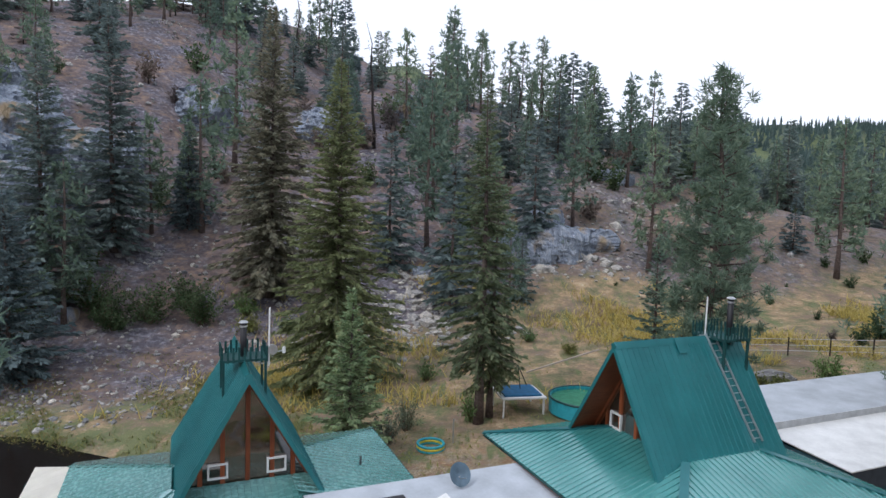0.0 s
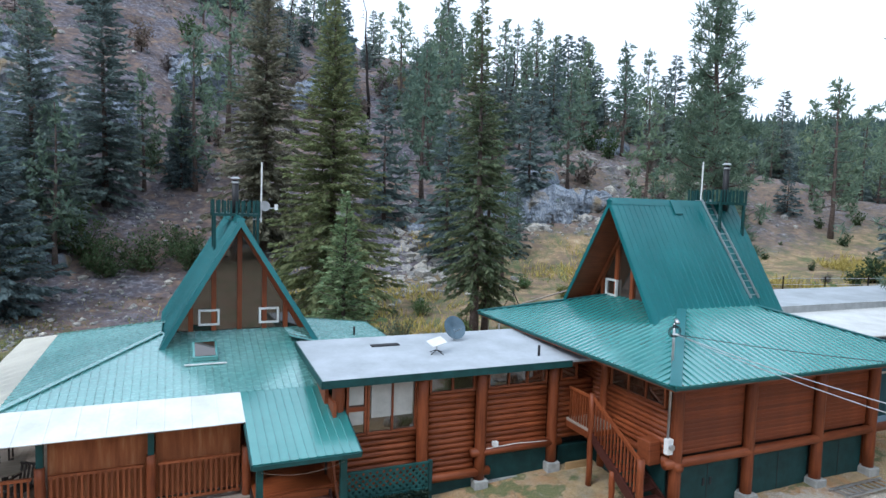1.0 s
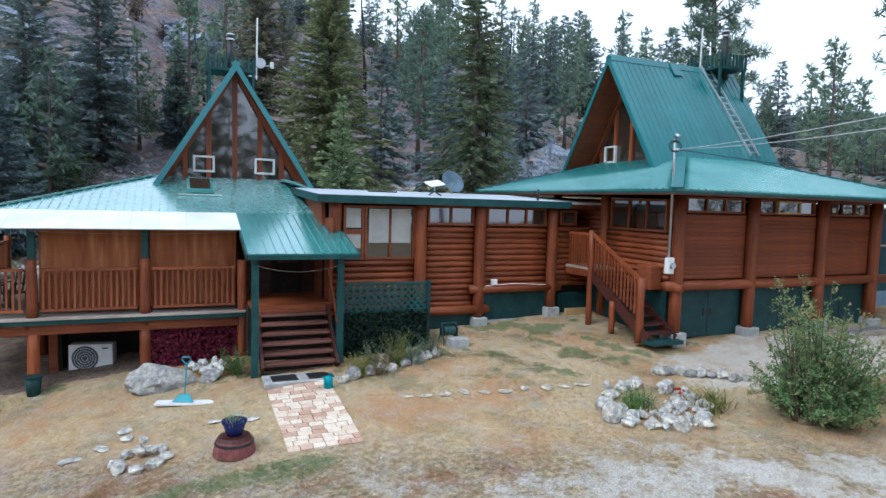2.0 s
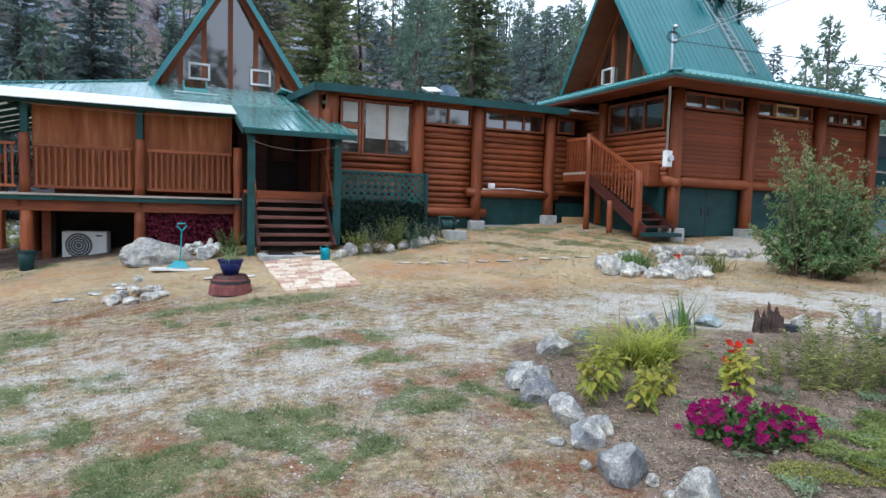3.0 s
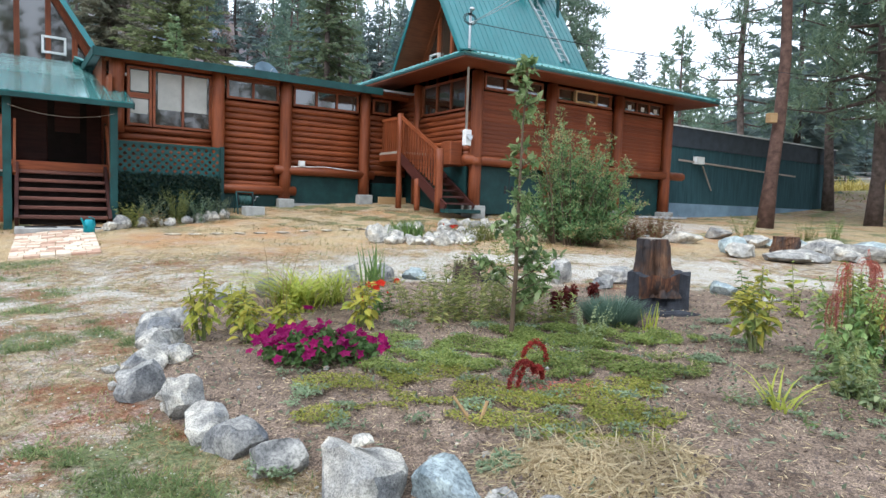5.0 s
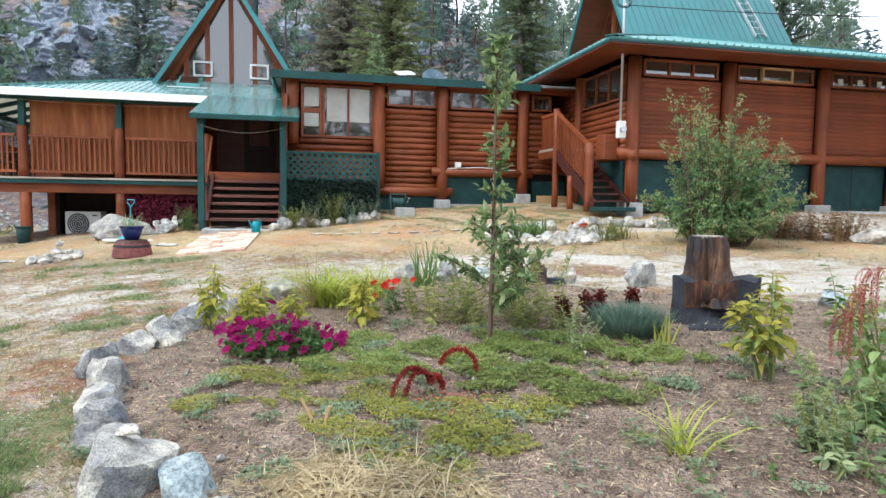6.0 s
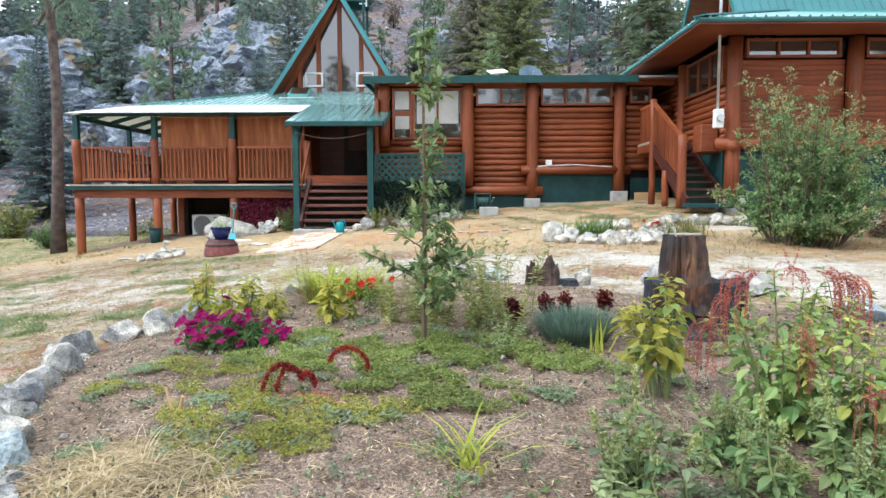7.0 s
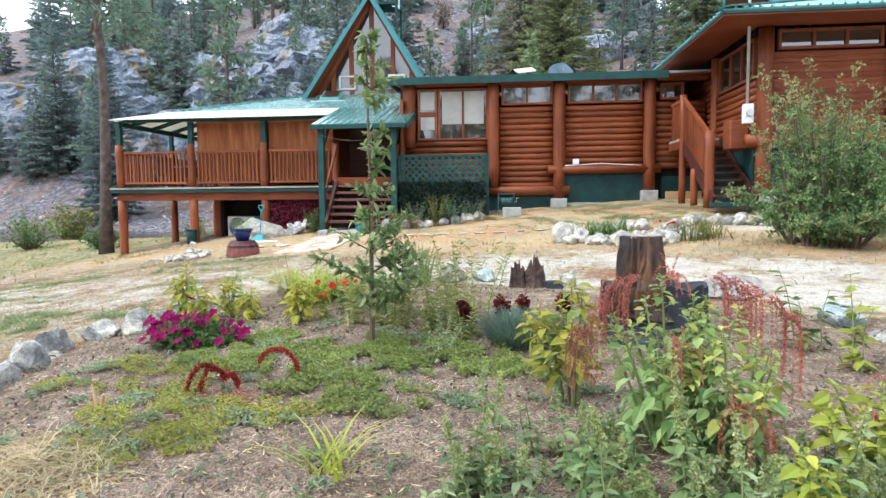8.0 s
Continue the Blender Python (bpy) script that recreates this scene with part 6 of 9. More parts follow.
solo("wood_board", MB().box(4.9, 5.85, -0.25, -0.2, 1.52, 1.78, 0.005), M_PINE, "raw pine board leaning on edge under the landing", "board", m=SITE.copy())
solo("green_crate", MB().box(4.85, 5.95, 0.1, 0.65, 1.5, 2.2, 0.02), M_GREENPANEL, "dark green box stored under the landing", "box", m=SITE.copy())

# outside stair between wing and lodge
st = thing("outside_stair", "orange-stained wooden stair with baluster rail up to landing", "stair", m=SITE.copy())
part("landing", MB().box(5.02, 6.0, -1.15, 0.0, 3.02, 3.12), M_DECK, st)
part("landing_beam", MB().beam((5.02, -1.15, 2.95), (6.0, -1.15, 2.95), 0.08, 0.2), M_LOG, st)
part("landing_beam", MB().beam((5.05, -1.1, 2.95), (5.05, 0.0, 2.95), 0.08, 0.2), M_LOG, st)
for i in range(8):
    f = i / 8
    part("tread", MB().box(5.12, 6.0, -3.55 + 2.4 * f, -3.55 + 2.4 * f + 0.3, 1.62 + 1.42 * f, 1.67 + 1.42 * f), M_DARKWOOD, st)
part("base_step", MB().box(5.05, 6.1, -3.85, -3.45, 1.4, 1.5, 0.01), M_GREENPANEL, st)
for a in (5.1, 6.0):
    part("stringer", MB().beam((a, -3.6, 1.5), (a, -1.1, 2.98), 0.06, 0.28), M_DARKWOOD, st)
round_post(st, 5.08, -1.16, 1.45, 4.2, 0.085, M_LOGV)
round_post(st, 5.08, -3.3, 1.38, 3.08, 0.1, M_LOGV)
round_post(st, 5.08, -2.2, 1.42, 2.3, 0.085, M_LOGV)
part("rail", MB().beam((5.08, -3.3, 3.0), (5.08, -1.16, 4.12), 0.07, 0.09), M_LOGV, st)
part("rail", MB().beam((5.08, -1.1, 4.08), (5.08, -0.05, 4.08), 0.07, 0.08), M_LOGV, st)
for i in range(15):
    f = (i + 0.5) / 15
    b, z = -3.3 + 2.14 * f, 2.98 + 1.12 * f
    part("baluster", MB().box(5.06, 5.1, b - 0.02, b + 0.02, z - 0.98, z), M_LOGV, st)
for i in range(8):
    b = -1.05 + 1.0 * (i + 0.5) / 8
    part("baluster", MB().box(5.06, 5.1, b - 0.02, b + 0.02, 3.12, 4.05), M_LOGV, st)

# lattice fence with ivy beneath the wide window
def lattice(parent, a0, a1, z0, z1, b, step, mat, w=0.022):
    L, H = a1 - a0, z1 - z0
    for sgn in (1, -1):
        c = -H
        while c < L:
            x0, x1 = max(0, c), min(L, c + H)
            if x1 - x0 > 0.05:
                y0, y1 = x0 - c, x1 - c
                if sgn < 0:
                    y0, y1 = H - y0, H - y1
                part("slat", MB().beam((a0 + x0, b + sgn * 0.004, z0 + y0), (a0 + x1, b + sgn * 0.004, z0 + y1), 0.008, w, up=(0, 0, 1)), mat, parent)
            c += step
    for p, q in (((a0, b, z1), (a1, b, z1)), ((a0, b, z0), (a1, b, z0)), ((a0, b, z0), (a0, b, z1)), ((a1, b, z0), (a1, b, z1))):
        part("frame", MB().beam(p, q, 0.05, 0.06, up=(0, 1, 0)), mat, parent)


lt_ = thing("lattice_screen", "dark green diagonal lattice screen", "lattice", m=SITE.copy())
M_LATT = plain("green_lattice_paint", (0.014, 0.07, 0.066), 0.6, var=0.25)
lattice(lt_, -2.28, 0.08, 2.1, 2.8, -1.0, 0.18, M_LATT, 0.06)
part("post", MB().box(0.04, 0.13, -1.05, -0.95, 0.95, 2.85), M_GREENPANEL, lt_)
part("side_panel", MB().box(0.06, 0.1, -0.95, 0.0, 1.1, 2.2), M_GREENPANEL, lt_)
M_IVY = foliage("dark_ivy", [(0.01, 0.022, 0.014), (0.02, 0.045, 0.025), (0.07, 0.1, 0.07)])


def leaf_wall(name, a0, a1, b, z0, z1, n, mat, label, size, back):
    r = np.random.default_rng(int(n + a0 * 100) & 1023)
    P = np.stack([r.uniform(a0, a1, n), b - r.uniform(0.0, 0.1, n), r.uniform(z0, z1, n)], -1)
    D = r.normal(0, 1, (n, 3)) + [0, -0.3, -0.6]
    N = r.normal(0, 0.5, (n, 3)) + [0, -1, 0.4]
    V, F = leafy(P, D, N, size * r.uniform(0.7, 1.3, n), size * 0.8, 0.15)
    e = thing(name, label, "climbing plant", m=SITE.copy())
    part("leaves", np_mesh("leaves", V, F, mat), mat, e)
    part("backing", MB().box(a0, a1, b + 0.02, b + 0.05, z0, z1), back, e)


leaf_wall("ivy_screen", -2.28, 0.06, -1.02, 1.0, 2.12, 2600, M_IVY, "dark glossy ivy covering the lower screen", 0.075, M_GREENPANEL)
M_REDLEAF = foliage("burgundy_leaves", [(0.1, 0.012, 0.03), (0.19, 0.025, 0.06), (0.28, 0.05, 0.09)])
leaf_wall("red_leaf_screen", -6.5, -4.55, 0.5, 0.6, 1.84, 2600, M_REDLEAF, "burgundy leafy screen beneath the deck", 0.09, M_DARK)

# air conditioner under the deck
ac = thing("air_conditioner", "white outdoor air conditioner unit on stand beneath the deck", "air conditioner", m=Matrix.Translation((-8.17, 15.1, -0.34)) @ Matrix.Rotation(radians(12), 4, "Z"))
part("casing", MB().box(-0.5, 0.5, -0.17, 0.17, 0.8, 1.48, 0.02), M_WHITE, ac)
M_ACGREY = plain("grey_plastic", (0.09, 0.095, 0.1), 0.6)
grl = part("fan_grille", MB().tube([(-0.12, -0.175, 1.14), (-0.12, -0.19, 1.14)], 0.3, 24), M_ACGREY, ac, "round grey fan grille")
for i in range(4):
    r_ = 0.07 + 0.06 * i
    pts = [(-0.12 + r_ * math.cos(k * 0.3142), -0.195, 1.14 + r_ * math.sin(k * 0.3142)) for k in range(21)]
    part("ring", MB().tube(pts, 0.006, 4, cap=False), M_WHITE, grl)
part("logo_plate", MB().box(0.26, 0.4, -0.176, -0.17, 1.36, 1.4), M_ACGREY, ac)
for a in (-0.32, 0.32):
    part("foot", MB().box(a - 0.05, a + 0.05, -0.2, 0.2, 0.4, 0.8), M_BLACK, ac)

# netted pen beyond the lodge
pen = thing("netted_pen", "large dark green netted pen with white sheet roof", "pen", m=SITE.copy())


def net_mat(t, b):
    n = tex_noise(t, coords(t, "Object", (6, 6, 0.6)), 1.5, 5)
    t.links.new(ramp(t, n, [(0.3, (0.014, 0.045, 0.056)), (0.7, (0.035, 0.09, 0.104))]), b.inputs["Base Color"])
    bump(t, b, n, 0.02, 0.4)


M_NET = material("green_shade_net", net_mat, 0.8)
M_BLUEPLASTIC = plain("blue_grey_sheet", (0.2, 0.3, 0.39), 0.6, scale=1.0)
part("front_net", MB().box(16.4, 31, -1.02, -0.98, 2.0, 4.5), M_NET, pen)
part("front_valance", MB().box(16.4, 31, -1.06, -1.02, 4.3, 5.1), plain("dark_grey_sheet", (0.04, 0.05, 0.062), 0.7), pen, "dark grey upper sheet")
part("side_net", MB().box(16.38, 16.42, -1.0, 6.8, 1.6, 5.1), M_NET, pen)
part("side_net", MB().box(30.98, 31.02, -1.0, 6.8, 1.0, 5.1), M_NET, pen)
part("back_net", MB().box(16.4, 31, 6.78, 6.82, 1.0, 5.3), M_NET, pen)
part("base_sheet", MB().box(16.4, 31, -1.06, -1.0, 0.9, 2.0), M_BLUEPLASTIC, pen, "blue-grey sheet along the bottom")
part("roof_sheet", MB().prism([(16.3, -1.1, 5.1), (31.1, -1.1, 5.1), (31.1, 2.6, 5.35), (16.3, 2.6, 5.3)], (0, 0, 0.05)), M_WHITEROOF, pen, "white roof sheet")
part("roof_sheet", MB().prism([(16.3, 2.6, 5.5), (31.1, 2.6, 5.5), (31.1, 6.9, 5.6), (16.3, 6.9, 5.6)], (0, 0, 0.05)), M_GREYROOF, pen)
part("roof_step", MB().box(16.3, 31.1, 2.58, 2.62, 5.3, 5.66), M_STEEL, pen)
for i in range(8):
    part("pole", MB().tube([(16.5 + i * 2.05, -0.94, 0.9), (16.5 + i * 2.05, -0.94, 5.05)], 0.035, 6), M_BLACK, pen)
part("perch", MB().beam((18.0, -1.15, 3.75), (27, -1.15, 3.55), 0.05, 0.07), M_DECK, pen)
part("perch", MB().beam((19.6, -1.15, 3.6), (20.3, -1.15, 2.6), 0.04, 0.05), M_DECK, pen)
part("white_box", MB().box(19.0, 19.5, -1.3, -1.1, 3.65, 3.95), M_WHITE, pen)
part("side_deck", MB().box(14.5, 15.6, -2.6, 1.5, 2.95, 3.05), M_LOG, lodge, "small side landing")
for i in range(9):
    part("baluster", MB().box(15.5, 15.56, -2.6 + i * 0.5, -2.54 + i * 0.5, 3.05, 3.9), M_RAIL, lodge)
part("side_rail", MB().beam((15.53, -2.6, 3.9), (15.53, 1.5, 3.9), 0.06, 0.08), M_RAIL, lodge)
part("side_post", MB().box(15.45, 15.6, -2.6, -2.45, 1.2, 2.95), M_BLACK, lodge)

# bird box on the leaning pine
solo("bird_box", MB().box(-0.13, 0.13, -0.12, 0.12, 0, 0.3, 0.01), M_PINE, "small wooden bird box on pine trunk", "bird box", m=Matrix.Translation((16.72, 17.42, 4.6)))

# things behind the houses
def ring_pool(x, y, r, h, mat, water, name, label):
    e = thing(name, label, "pool", m=Matrix.Translation((x, y, gz(x, y))))
    pts = [(r * math.cos(k * 0.2618), r * math.sin(k * 0.2618)) for k in range(24)]
    w = MB()
    vs = [(px * q, py * q, z) for q, z in ((1.0, 0), (1.0, h), (0.96, h), (0.96, 0)) for px, py in pts]
    w.add(vs, [(a * 24 + k, a * 24 + (k + 1) % 24, (a + 1) % 4 * 24 + (k + 1) % 24, (a + 1) % 4 * 24 + k) for a in range(4) for k in range(24)])
    part("wall", w, mat, e)
    part("rim", MB().tube([(px * 1.0, py * 1.0, h) for px, py in pts + pts[:1]], 0.07, 6, cap=False), M_TRIM if h > 0.6 else mat, e)
    part("water", MB().add([(px * 0.98, py * 0.98, h * 0.8) for px, py in pts], [tuple(range(24))]), water, e)


M_AQUA = plain("aqua_vinyl", (0.03, 0.3, 0.36), 0.4, var=0.15)
M_YELLOWV = plain("yellow_vinyl", (0.6, 0.5, 0.05), 0.5)
M_POOLW = plain("green_pool_water", (0.05, 0.22, 0.13), 0.15, var=0.2)
ring_pool(9.3, 38.6, 2.3, 0.95, M_AQUA, M_POOLW, "garden_pool", "round above-ground pool with green water")
pr = thing("inflatable_ring", "inflatable paddling ring striped aqua and yellow", "paddling pool", m=Matrix.Translation((-0.35, 33.6, gz(-0.35, 33.6))))
for i, m_ in enumerate((M_AQUA, M_YELLOWV, M_AQUA)):
    part("tube", MB().tube([(0.72 * math.cos(k * 0.2618), 0.72 * math.sin(k * 0.2618), 0.08 + 0.13 * i) for k in range(25)], 0.08, 8, cap=False), m_, pr, smooth=True)
tp = thing("trampoline_platform", "raised platform with blue mat and black frame", "trampoline", m=Matrix.Translation((5.1, 39.3, gz(5.1, 39.3))) @ Matrix.Rotation(0.2, 4, "Z"))
part("mat", MB().box(-1.2, 1.2, -1.1, 1.1, 1.2, 1.3), plain("blue_mat", (0.02, 0.13, 0.26), 0.7), tp)
part("border", MB().box(-1.45, 1.45, -1.35, 1.35, 1.08, 1.2, 0.02), M_WHITE, tp)
for a in (-1.3, 1.3):
    for b in (-1.2, 1.2):
        part("leg", MB().box(a - 0.05, a + 0.05, b - 0.05, b + 0.05, -0.2, 1.1), M_WHITE, tp)
for p in ((-0.5, 1.0), (0.9, 1.0), (0.2, 0.2)):
    part("frame_pole", MB().tube([(p[0], p[1], 1.3), (0.2, 0.8, 2.7)], 0.03, 6), M_BLACK, tp)
solo("metal_pole", MB().tube([(0, 0, 0), (0, 0, 1.4)], 0.04, 8), M_STEEL, "thin metal pole standing behind the wing", "pole", m=Matrix.Translation((0.9, 34.3, gz(0.9, 34.3))))
fence = thing("wire_fence", "wire fence with thin metal posts across the field", "fence")
fp = [(22 + 3.0 * i, 50.8 - 0.62 * i) for i in range(11)]
for x, y in fp:
    part("post", MB().tube([(x, y, gz(x, y) - 0.1), (x, y, gz(x, y) + 1.5)], 0.06, 6), M_SNAG, fence)
for h in (1.35, 0.85, 0.4):
    part("wire", MB().tube([(x, y, gz(x, y) + h) for x, y in fp], 0.018, 4), M_STEEL, fence)
solo("rail_pole", MB().tube([(6.2, 43.5, gz(6, 43) + 1.2), (11.5, 44.5, gz(11, 44) + 2.4)], 0.06, 6), M_DECK, "pale wooden pole rail beside the pool", "rail")
solo("stone_mound", rock_mesh("stone_mound", M_ROCK, 2.4, 1.6, 0.7, 300, 3, 0.3), M_ROCK, "dark soil mound ringed with pale stones", "mound", m=Matrix.Translation((23.5, 43.5, gz(23.5, 43.5))))


# ---- things on the deck ----
M_CHAIRF = plain("dark_resin", (0.05, 0.04, 0.036), 0.6)


def patio_chair(a, b, turn):
    e = thing("patio_chair", "dark resin patio chair on the deck", "chair", "patio chairs", site(a, b, DZ, turn))
    part("seat", MB().box(-0.24, 0.24, -0.24, 0.22, 0.4, 0.44, 0.01), M_CHAIRF, e)
    for i in range(5):
        part("back_slat", MB().beam((-0.2 + 0.1 * i, 0.22, 0.44), (-0.2 + 0.1 * i, 0.32, 0.9), 0.05, 0.02), M_CHAIRF, e)
    part("top_rail", MB().box(-0.24, 0.24, 0.3, 0.34, 0.88, 0.93), M_CHAIRF, e)
    for x_ in (-0.22, 0.22):
        for y_ in (-0.2, 0.2):
            part("leg", MB().box(x_ - 0.02, x_ + 0.02, y_ - 0.02, y_ + 0.02, 0, 0.4), M_CHAIRF, e)
        part("armrest", MB().box(x_ - 0.025, x_ + 0.025, -0.22, 0.26, 0.63, 0.66), M_CHAIRF, e)


for a, b, t_ in ((-10.4, 1.3, 20), (-9.5, 1.5, -30), (-10.2, 2.8, 160), (-10.5, 4.6, 90)):
    patio_chair(a, b, t_)
tb = thing("patio_table", "round patio table on the deck", "table", m=site(-9.9, 2.1, DZ))
part("top", MB().tube([(0, 0, 0.7), (0, 0, 0.73)], 0.5, 20), M_DECK, tb)
part("pedestal", MB().tube([(0, 0, 0.03), (0, 0, 0.7)], 0.05, 8), M_CHAIRF, tb)
part("base", MB().tube([(0, 0, 0), (0, 0, 0.03)], 0.28, 14), M_CHAIRF, tb)


# ---- yard: stones ----
def boulder(name, x, y, sx, sy, sz, seed, mat, label, turn=0.0, sink=0.25, group="", tilt=0.0, sub=3, dz=0.0):
    o = solo(name, rock_mesh(name, mat, sx, sy, sz, seed, sub, 0.2), mat, label, "rock", group)
    o.matrix_basis = Matrix.Translation((x, y, gz(x, y) + sz * (1 - 2 * sink) * 0.85 + dz)) @ Matrix.Rotation(turn, 4, "Z") @ Matrix.Rotation(tilt, 4, "X")
    return o


M_BLUEROCK = stone("blue_grey_slate", (0.2, 0.25, 0.27), (0.42, 0.48, 0.5), 5.0)
M_FLAG = stone("tan_flagstone", (0.27, 0.235, 0.2), (0.5, 0.45, 0.38), 6.0)
M_MIDROCK = stone("lichened_rock", (0.23, 0.225, 0.22), (0.52, 0.5, 0.47), 9.0)
BORDER = (
    (1.30, 5.95, 0.16, 0.14, 0.12, 1), (1.42, 5.62, 0.15, 0.13, 0.13, 2), (1.24, 5.5, 0.19, 0.16, 0.14, 1), (1.34, 5.18, 0.2, 0.17, 0.15, 0), (1.48, 4.86, 0.17, 0.15, 0.17, 1), (1.47, 4.55, 0.2, 0.17, 0.17, 1),
    (1.66, 4.35, 0.16, 0.15, 0.13, 1), (1.52, 4.12, 0.17, 0.18, 0.14, 1), (1.62, 3.62, 0.26, 0.2, 0.19, 0), (1.96, 3.22, 0.15, 0.14, 0.2, 2), (2.17, 2.92, 0.2, 0.16, 0.17, 2), (2.33, 2.66, 0.2, 0.15, 0.16, 0),
    (2.58, 2.44, 0.24, 0.16, 0.15, 0), (2.97, 2.08, 0.28, 0.24, 0.25, 2), (3.36, 1.98, 0.19, 0.15, 0.16, 3), (3.58, 1.85, 0.11, 0.09, 0.07, 0), (3.74, 1.62, 0.17, 0.14, 0.1, 1), (4.14, 1.5, 0.2, 0.15, 0.11, 1))
BM = (M_ROCK, M_WROCK, M_MIDROCK, M_BLUEROCK)
BL = ("angular grey border stone at the flower bed", "pale border stone at the flower bed", "rounded lichened border stone at the flower bed", "blue-grey slate stone at the flower bed")
for i, (x, y, sx, sy, sz, k) in enumerate(BORDER):
    boulder("border_stone", x, y, sx * 0.98, sy * 0.98, sz * 1.0, 400 + i, BM[k], BL[k], i * 1.1, 0.36, "flower bed border stones")
boulder("small_stone", 2.97, 2.1, 0.075, 0.05, 0.03, 451, M_WROCK, "small white stone lying on a border boulder", 0.4, 0.2, dz=0.24, sub=2)
for i, (x, y, s) in enumerate(((1.86, 3.32, 0.05), (1.8, 3.5, 0.06), (1.42, 3.72, 0.05), (1.28, 4.1, 0.06), (3.62, 2.3, 0.04))):
    boulder("small_stone", x, y, s * 1.3, s, s * 0.8, 455 + i, M_WROCK, "small pale stone beside the flower bed", i, 0.3, "small stones", sub=2)
for i, (x, y, sx, sz, k) in enumerate(((1.75, 6.45, 0.22, 0.17, 2), (2.15, 6.7, 0.2, 0.16, 0), (3.5, 7.45, 0.24, 0.17, 0), (3.05, 7.35, 0.26, 0.2, 2), (3.95, 7.55, 0.18, 0.14, 3), (5.9, 7.3, 0.2, 0.26, 1), (6.75, 7.3, 0.42, 0.14, 2), (7.6, 6.2, 0.26, 0.14, 3), (7.95, 5.9, 0.24, 0.05, 0), (5.05, 7.4, 0.12, 0.16, 2), (6.35, 6.9, 0.24, 0.12, 0))):
    boulder("bed_stone", x, y, sx, sx * 0.75, sz, 470 + i, BM[k], "stone along the far edge of the flower bed", i * 0.7, 0.25, "flower bed border stones")

# raised rock bed by the drive
rbr = random.Random(21)
rb = []
for k in range(26):
    a = 2 * math.pi * k / 26 + rbr.uniform(-0.2, 0.2)
    q = rbr.uniform(0.75, 1.05)
    rb.append((4.8 + 1.1 * q * math.cos(a), 11.95 + 1.1 * q * math.sin(a), rbr.uniform(0.08, 0.22)))
rb += [(3.72, 11.2, 0.26), (3.95, 10.95, 0.18), (4.4, 10.85, 0.17), (4.9, 10.8, 0.2), (5.35, 12.8, 0.26), (3.68, 11.65, 0.22), (3.85, 11.4, 0.22), (4.1, 11.15, 0.2), (5.4, 10.95, 0.2)]
for k in range(60):
    rb.append((4.75 + rbr.uniform(-0.5, 0.85), 11.3 + rbr.uniform(-0.35, 0.9), rbr.uniform(0.05, 0.14)))
for i, (x, y, s) in enumerate(rb):
    boulder("white_rock", x, y, s, s * 0.8, s * rbr.uniform(0.6, 0.95), 500 + i, M_WROCK if rbr.random() < 0.75 else M_MIDROCK, "whitish rock of the raised rock bed", i * 0.9, 0.2, "rock bed stones", sub=2)
for i in range(9):
    boulder("flat_stone", 5.5 + i * 0.23, 13.75 - i * 0.04 + rbr.uniform(-0.1, 0.1), 0.22, 0.16, rbr.uniform(0.1, 0.2), 560 + i, M_ROCK if i % 2 else M_MIDROCK, "grey stone in a low edging row", i, 0.3, "edging stones", sub=2)
# slabs stacked past the bush
for i in range(28):
    boulder("stone_slab", 10.6 + rbr.uniform(0, 4.4), 9.4 + rbr.uniform(0, 4.0), rbr.uniform(0.3, 0.75), rbr.uniform(0.25, 0.5), rbr.uniform(0.1, 0.24), 580 + i, BM[(0, 1, 0, 2, 3)[i % 5]], "flat grey slab in a loose stone pile", rbr.uniform(0, 3), 0.15, "slab pile", rbr.uniform(-0.2, 0.2), sub=2)
for i in range(8):
    boulder("stone_slab", 8.4 + i * 0.4 + rbr.uniform(-0.1, 0.1), 12.6 + rbr.uniform(-0.3, 0.3), 0.22, 0.17, 0.12, 610 + i, BM[i % 3], "grey stone half buried by the bush", i, 0.3, "slab pile", sub=2)
# by the deck
boulder("boulder", -5.72, 13.45, 0.8, 0.5, 0.38, 640, M_MIDROCK, "large pale grey boulder before the deck", 0.25, 0.2, sub=4)
boulder("boulder", -4.75, 13.75, 0.34, 0.25, 0.17, 641, M_MIDROCK, "grey boulder before the deck", 1.2, 0.2)
M_SNOWROCK = stone("white_quartz", (0.42, 0.42, 0.42), (0.66, 0.655, 0.64), 8.0)
for i in range(26):
    boulder("white_rock", -5.0 + rbr.uniform(-0.42, 0.4), 14.1 + rbr.uniform(-0.25, 0.25), rbr.uniform(0.07, 0.13), 0.09, rbr.uniform(0.06, 0.11), 650 + i, M_SNOWROCK, "white rock heaped beside the boulder", i, 0.1, "white rock heap", sub=2, dz=rbr.uniform(0, 0.26))
for i in range(8):
    a_ = i * 0.785 + 0.2
    boulder("ring_stone", -4.62 + 0.4 * math.cos(a_), 10.05 + 0.36 * math.sin(a_), 0.15 + 0.03 * (i % 3), 0.13, 0.09 + 0.02 * (i % 2), 670 + i, M_MIDROCK if i % 3 else M_WROCK, "grey stone in a small ring on the lawn", i, 0.25, "small stone ring", sub=2)
for i, (dx, dy, dz, q) in enumerate(((-0.1, 0.12, 0.1, 0.14), (0.12, 0.16, 0.08, 0.12), (-0.02, 0.14, 0.27, 0.11))):
    boulder("ring_stone", -4.62 + dx, 10.05 + dy, q, q * 0.8, q * 0.7, 680 + i, M_WROCK, "pale stone stacked in the small ring", i, 0.2, "small stone ring", sub=2, dz=dz)
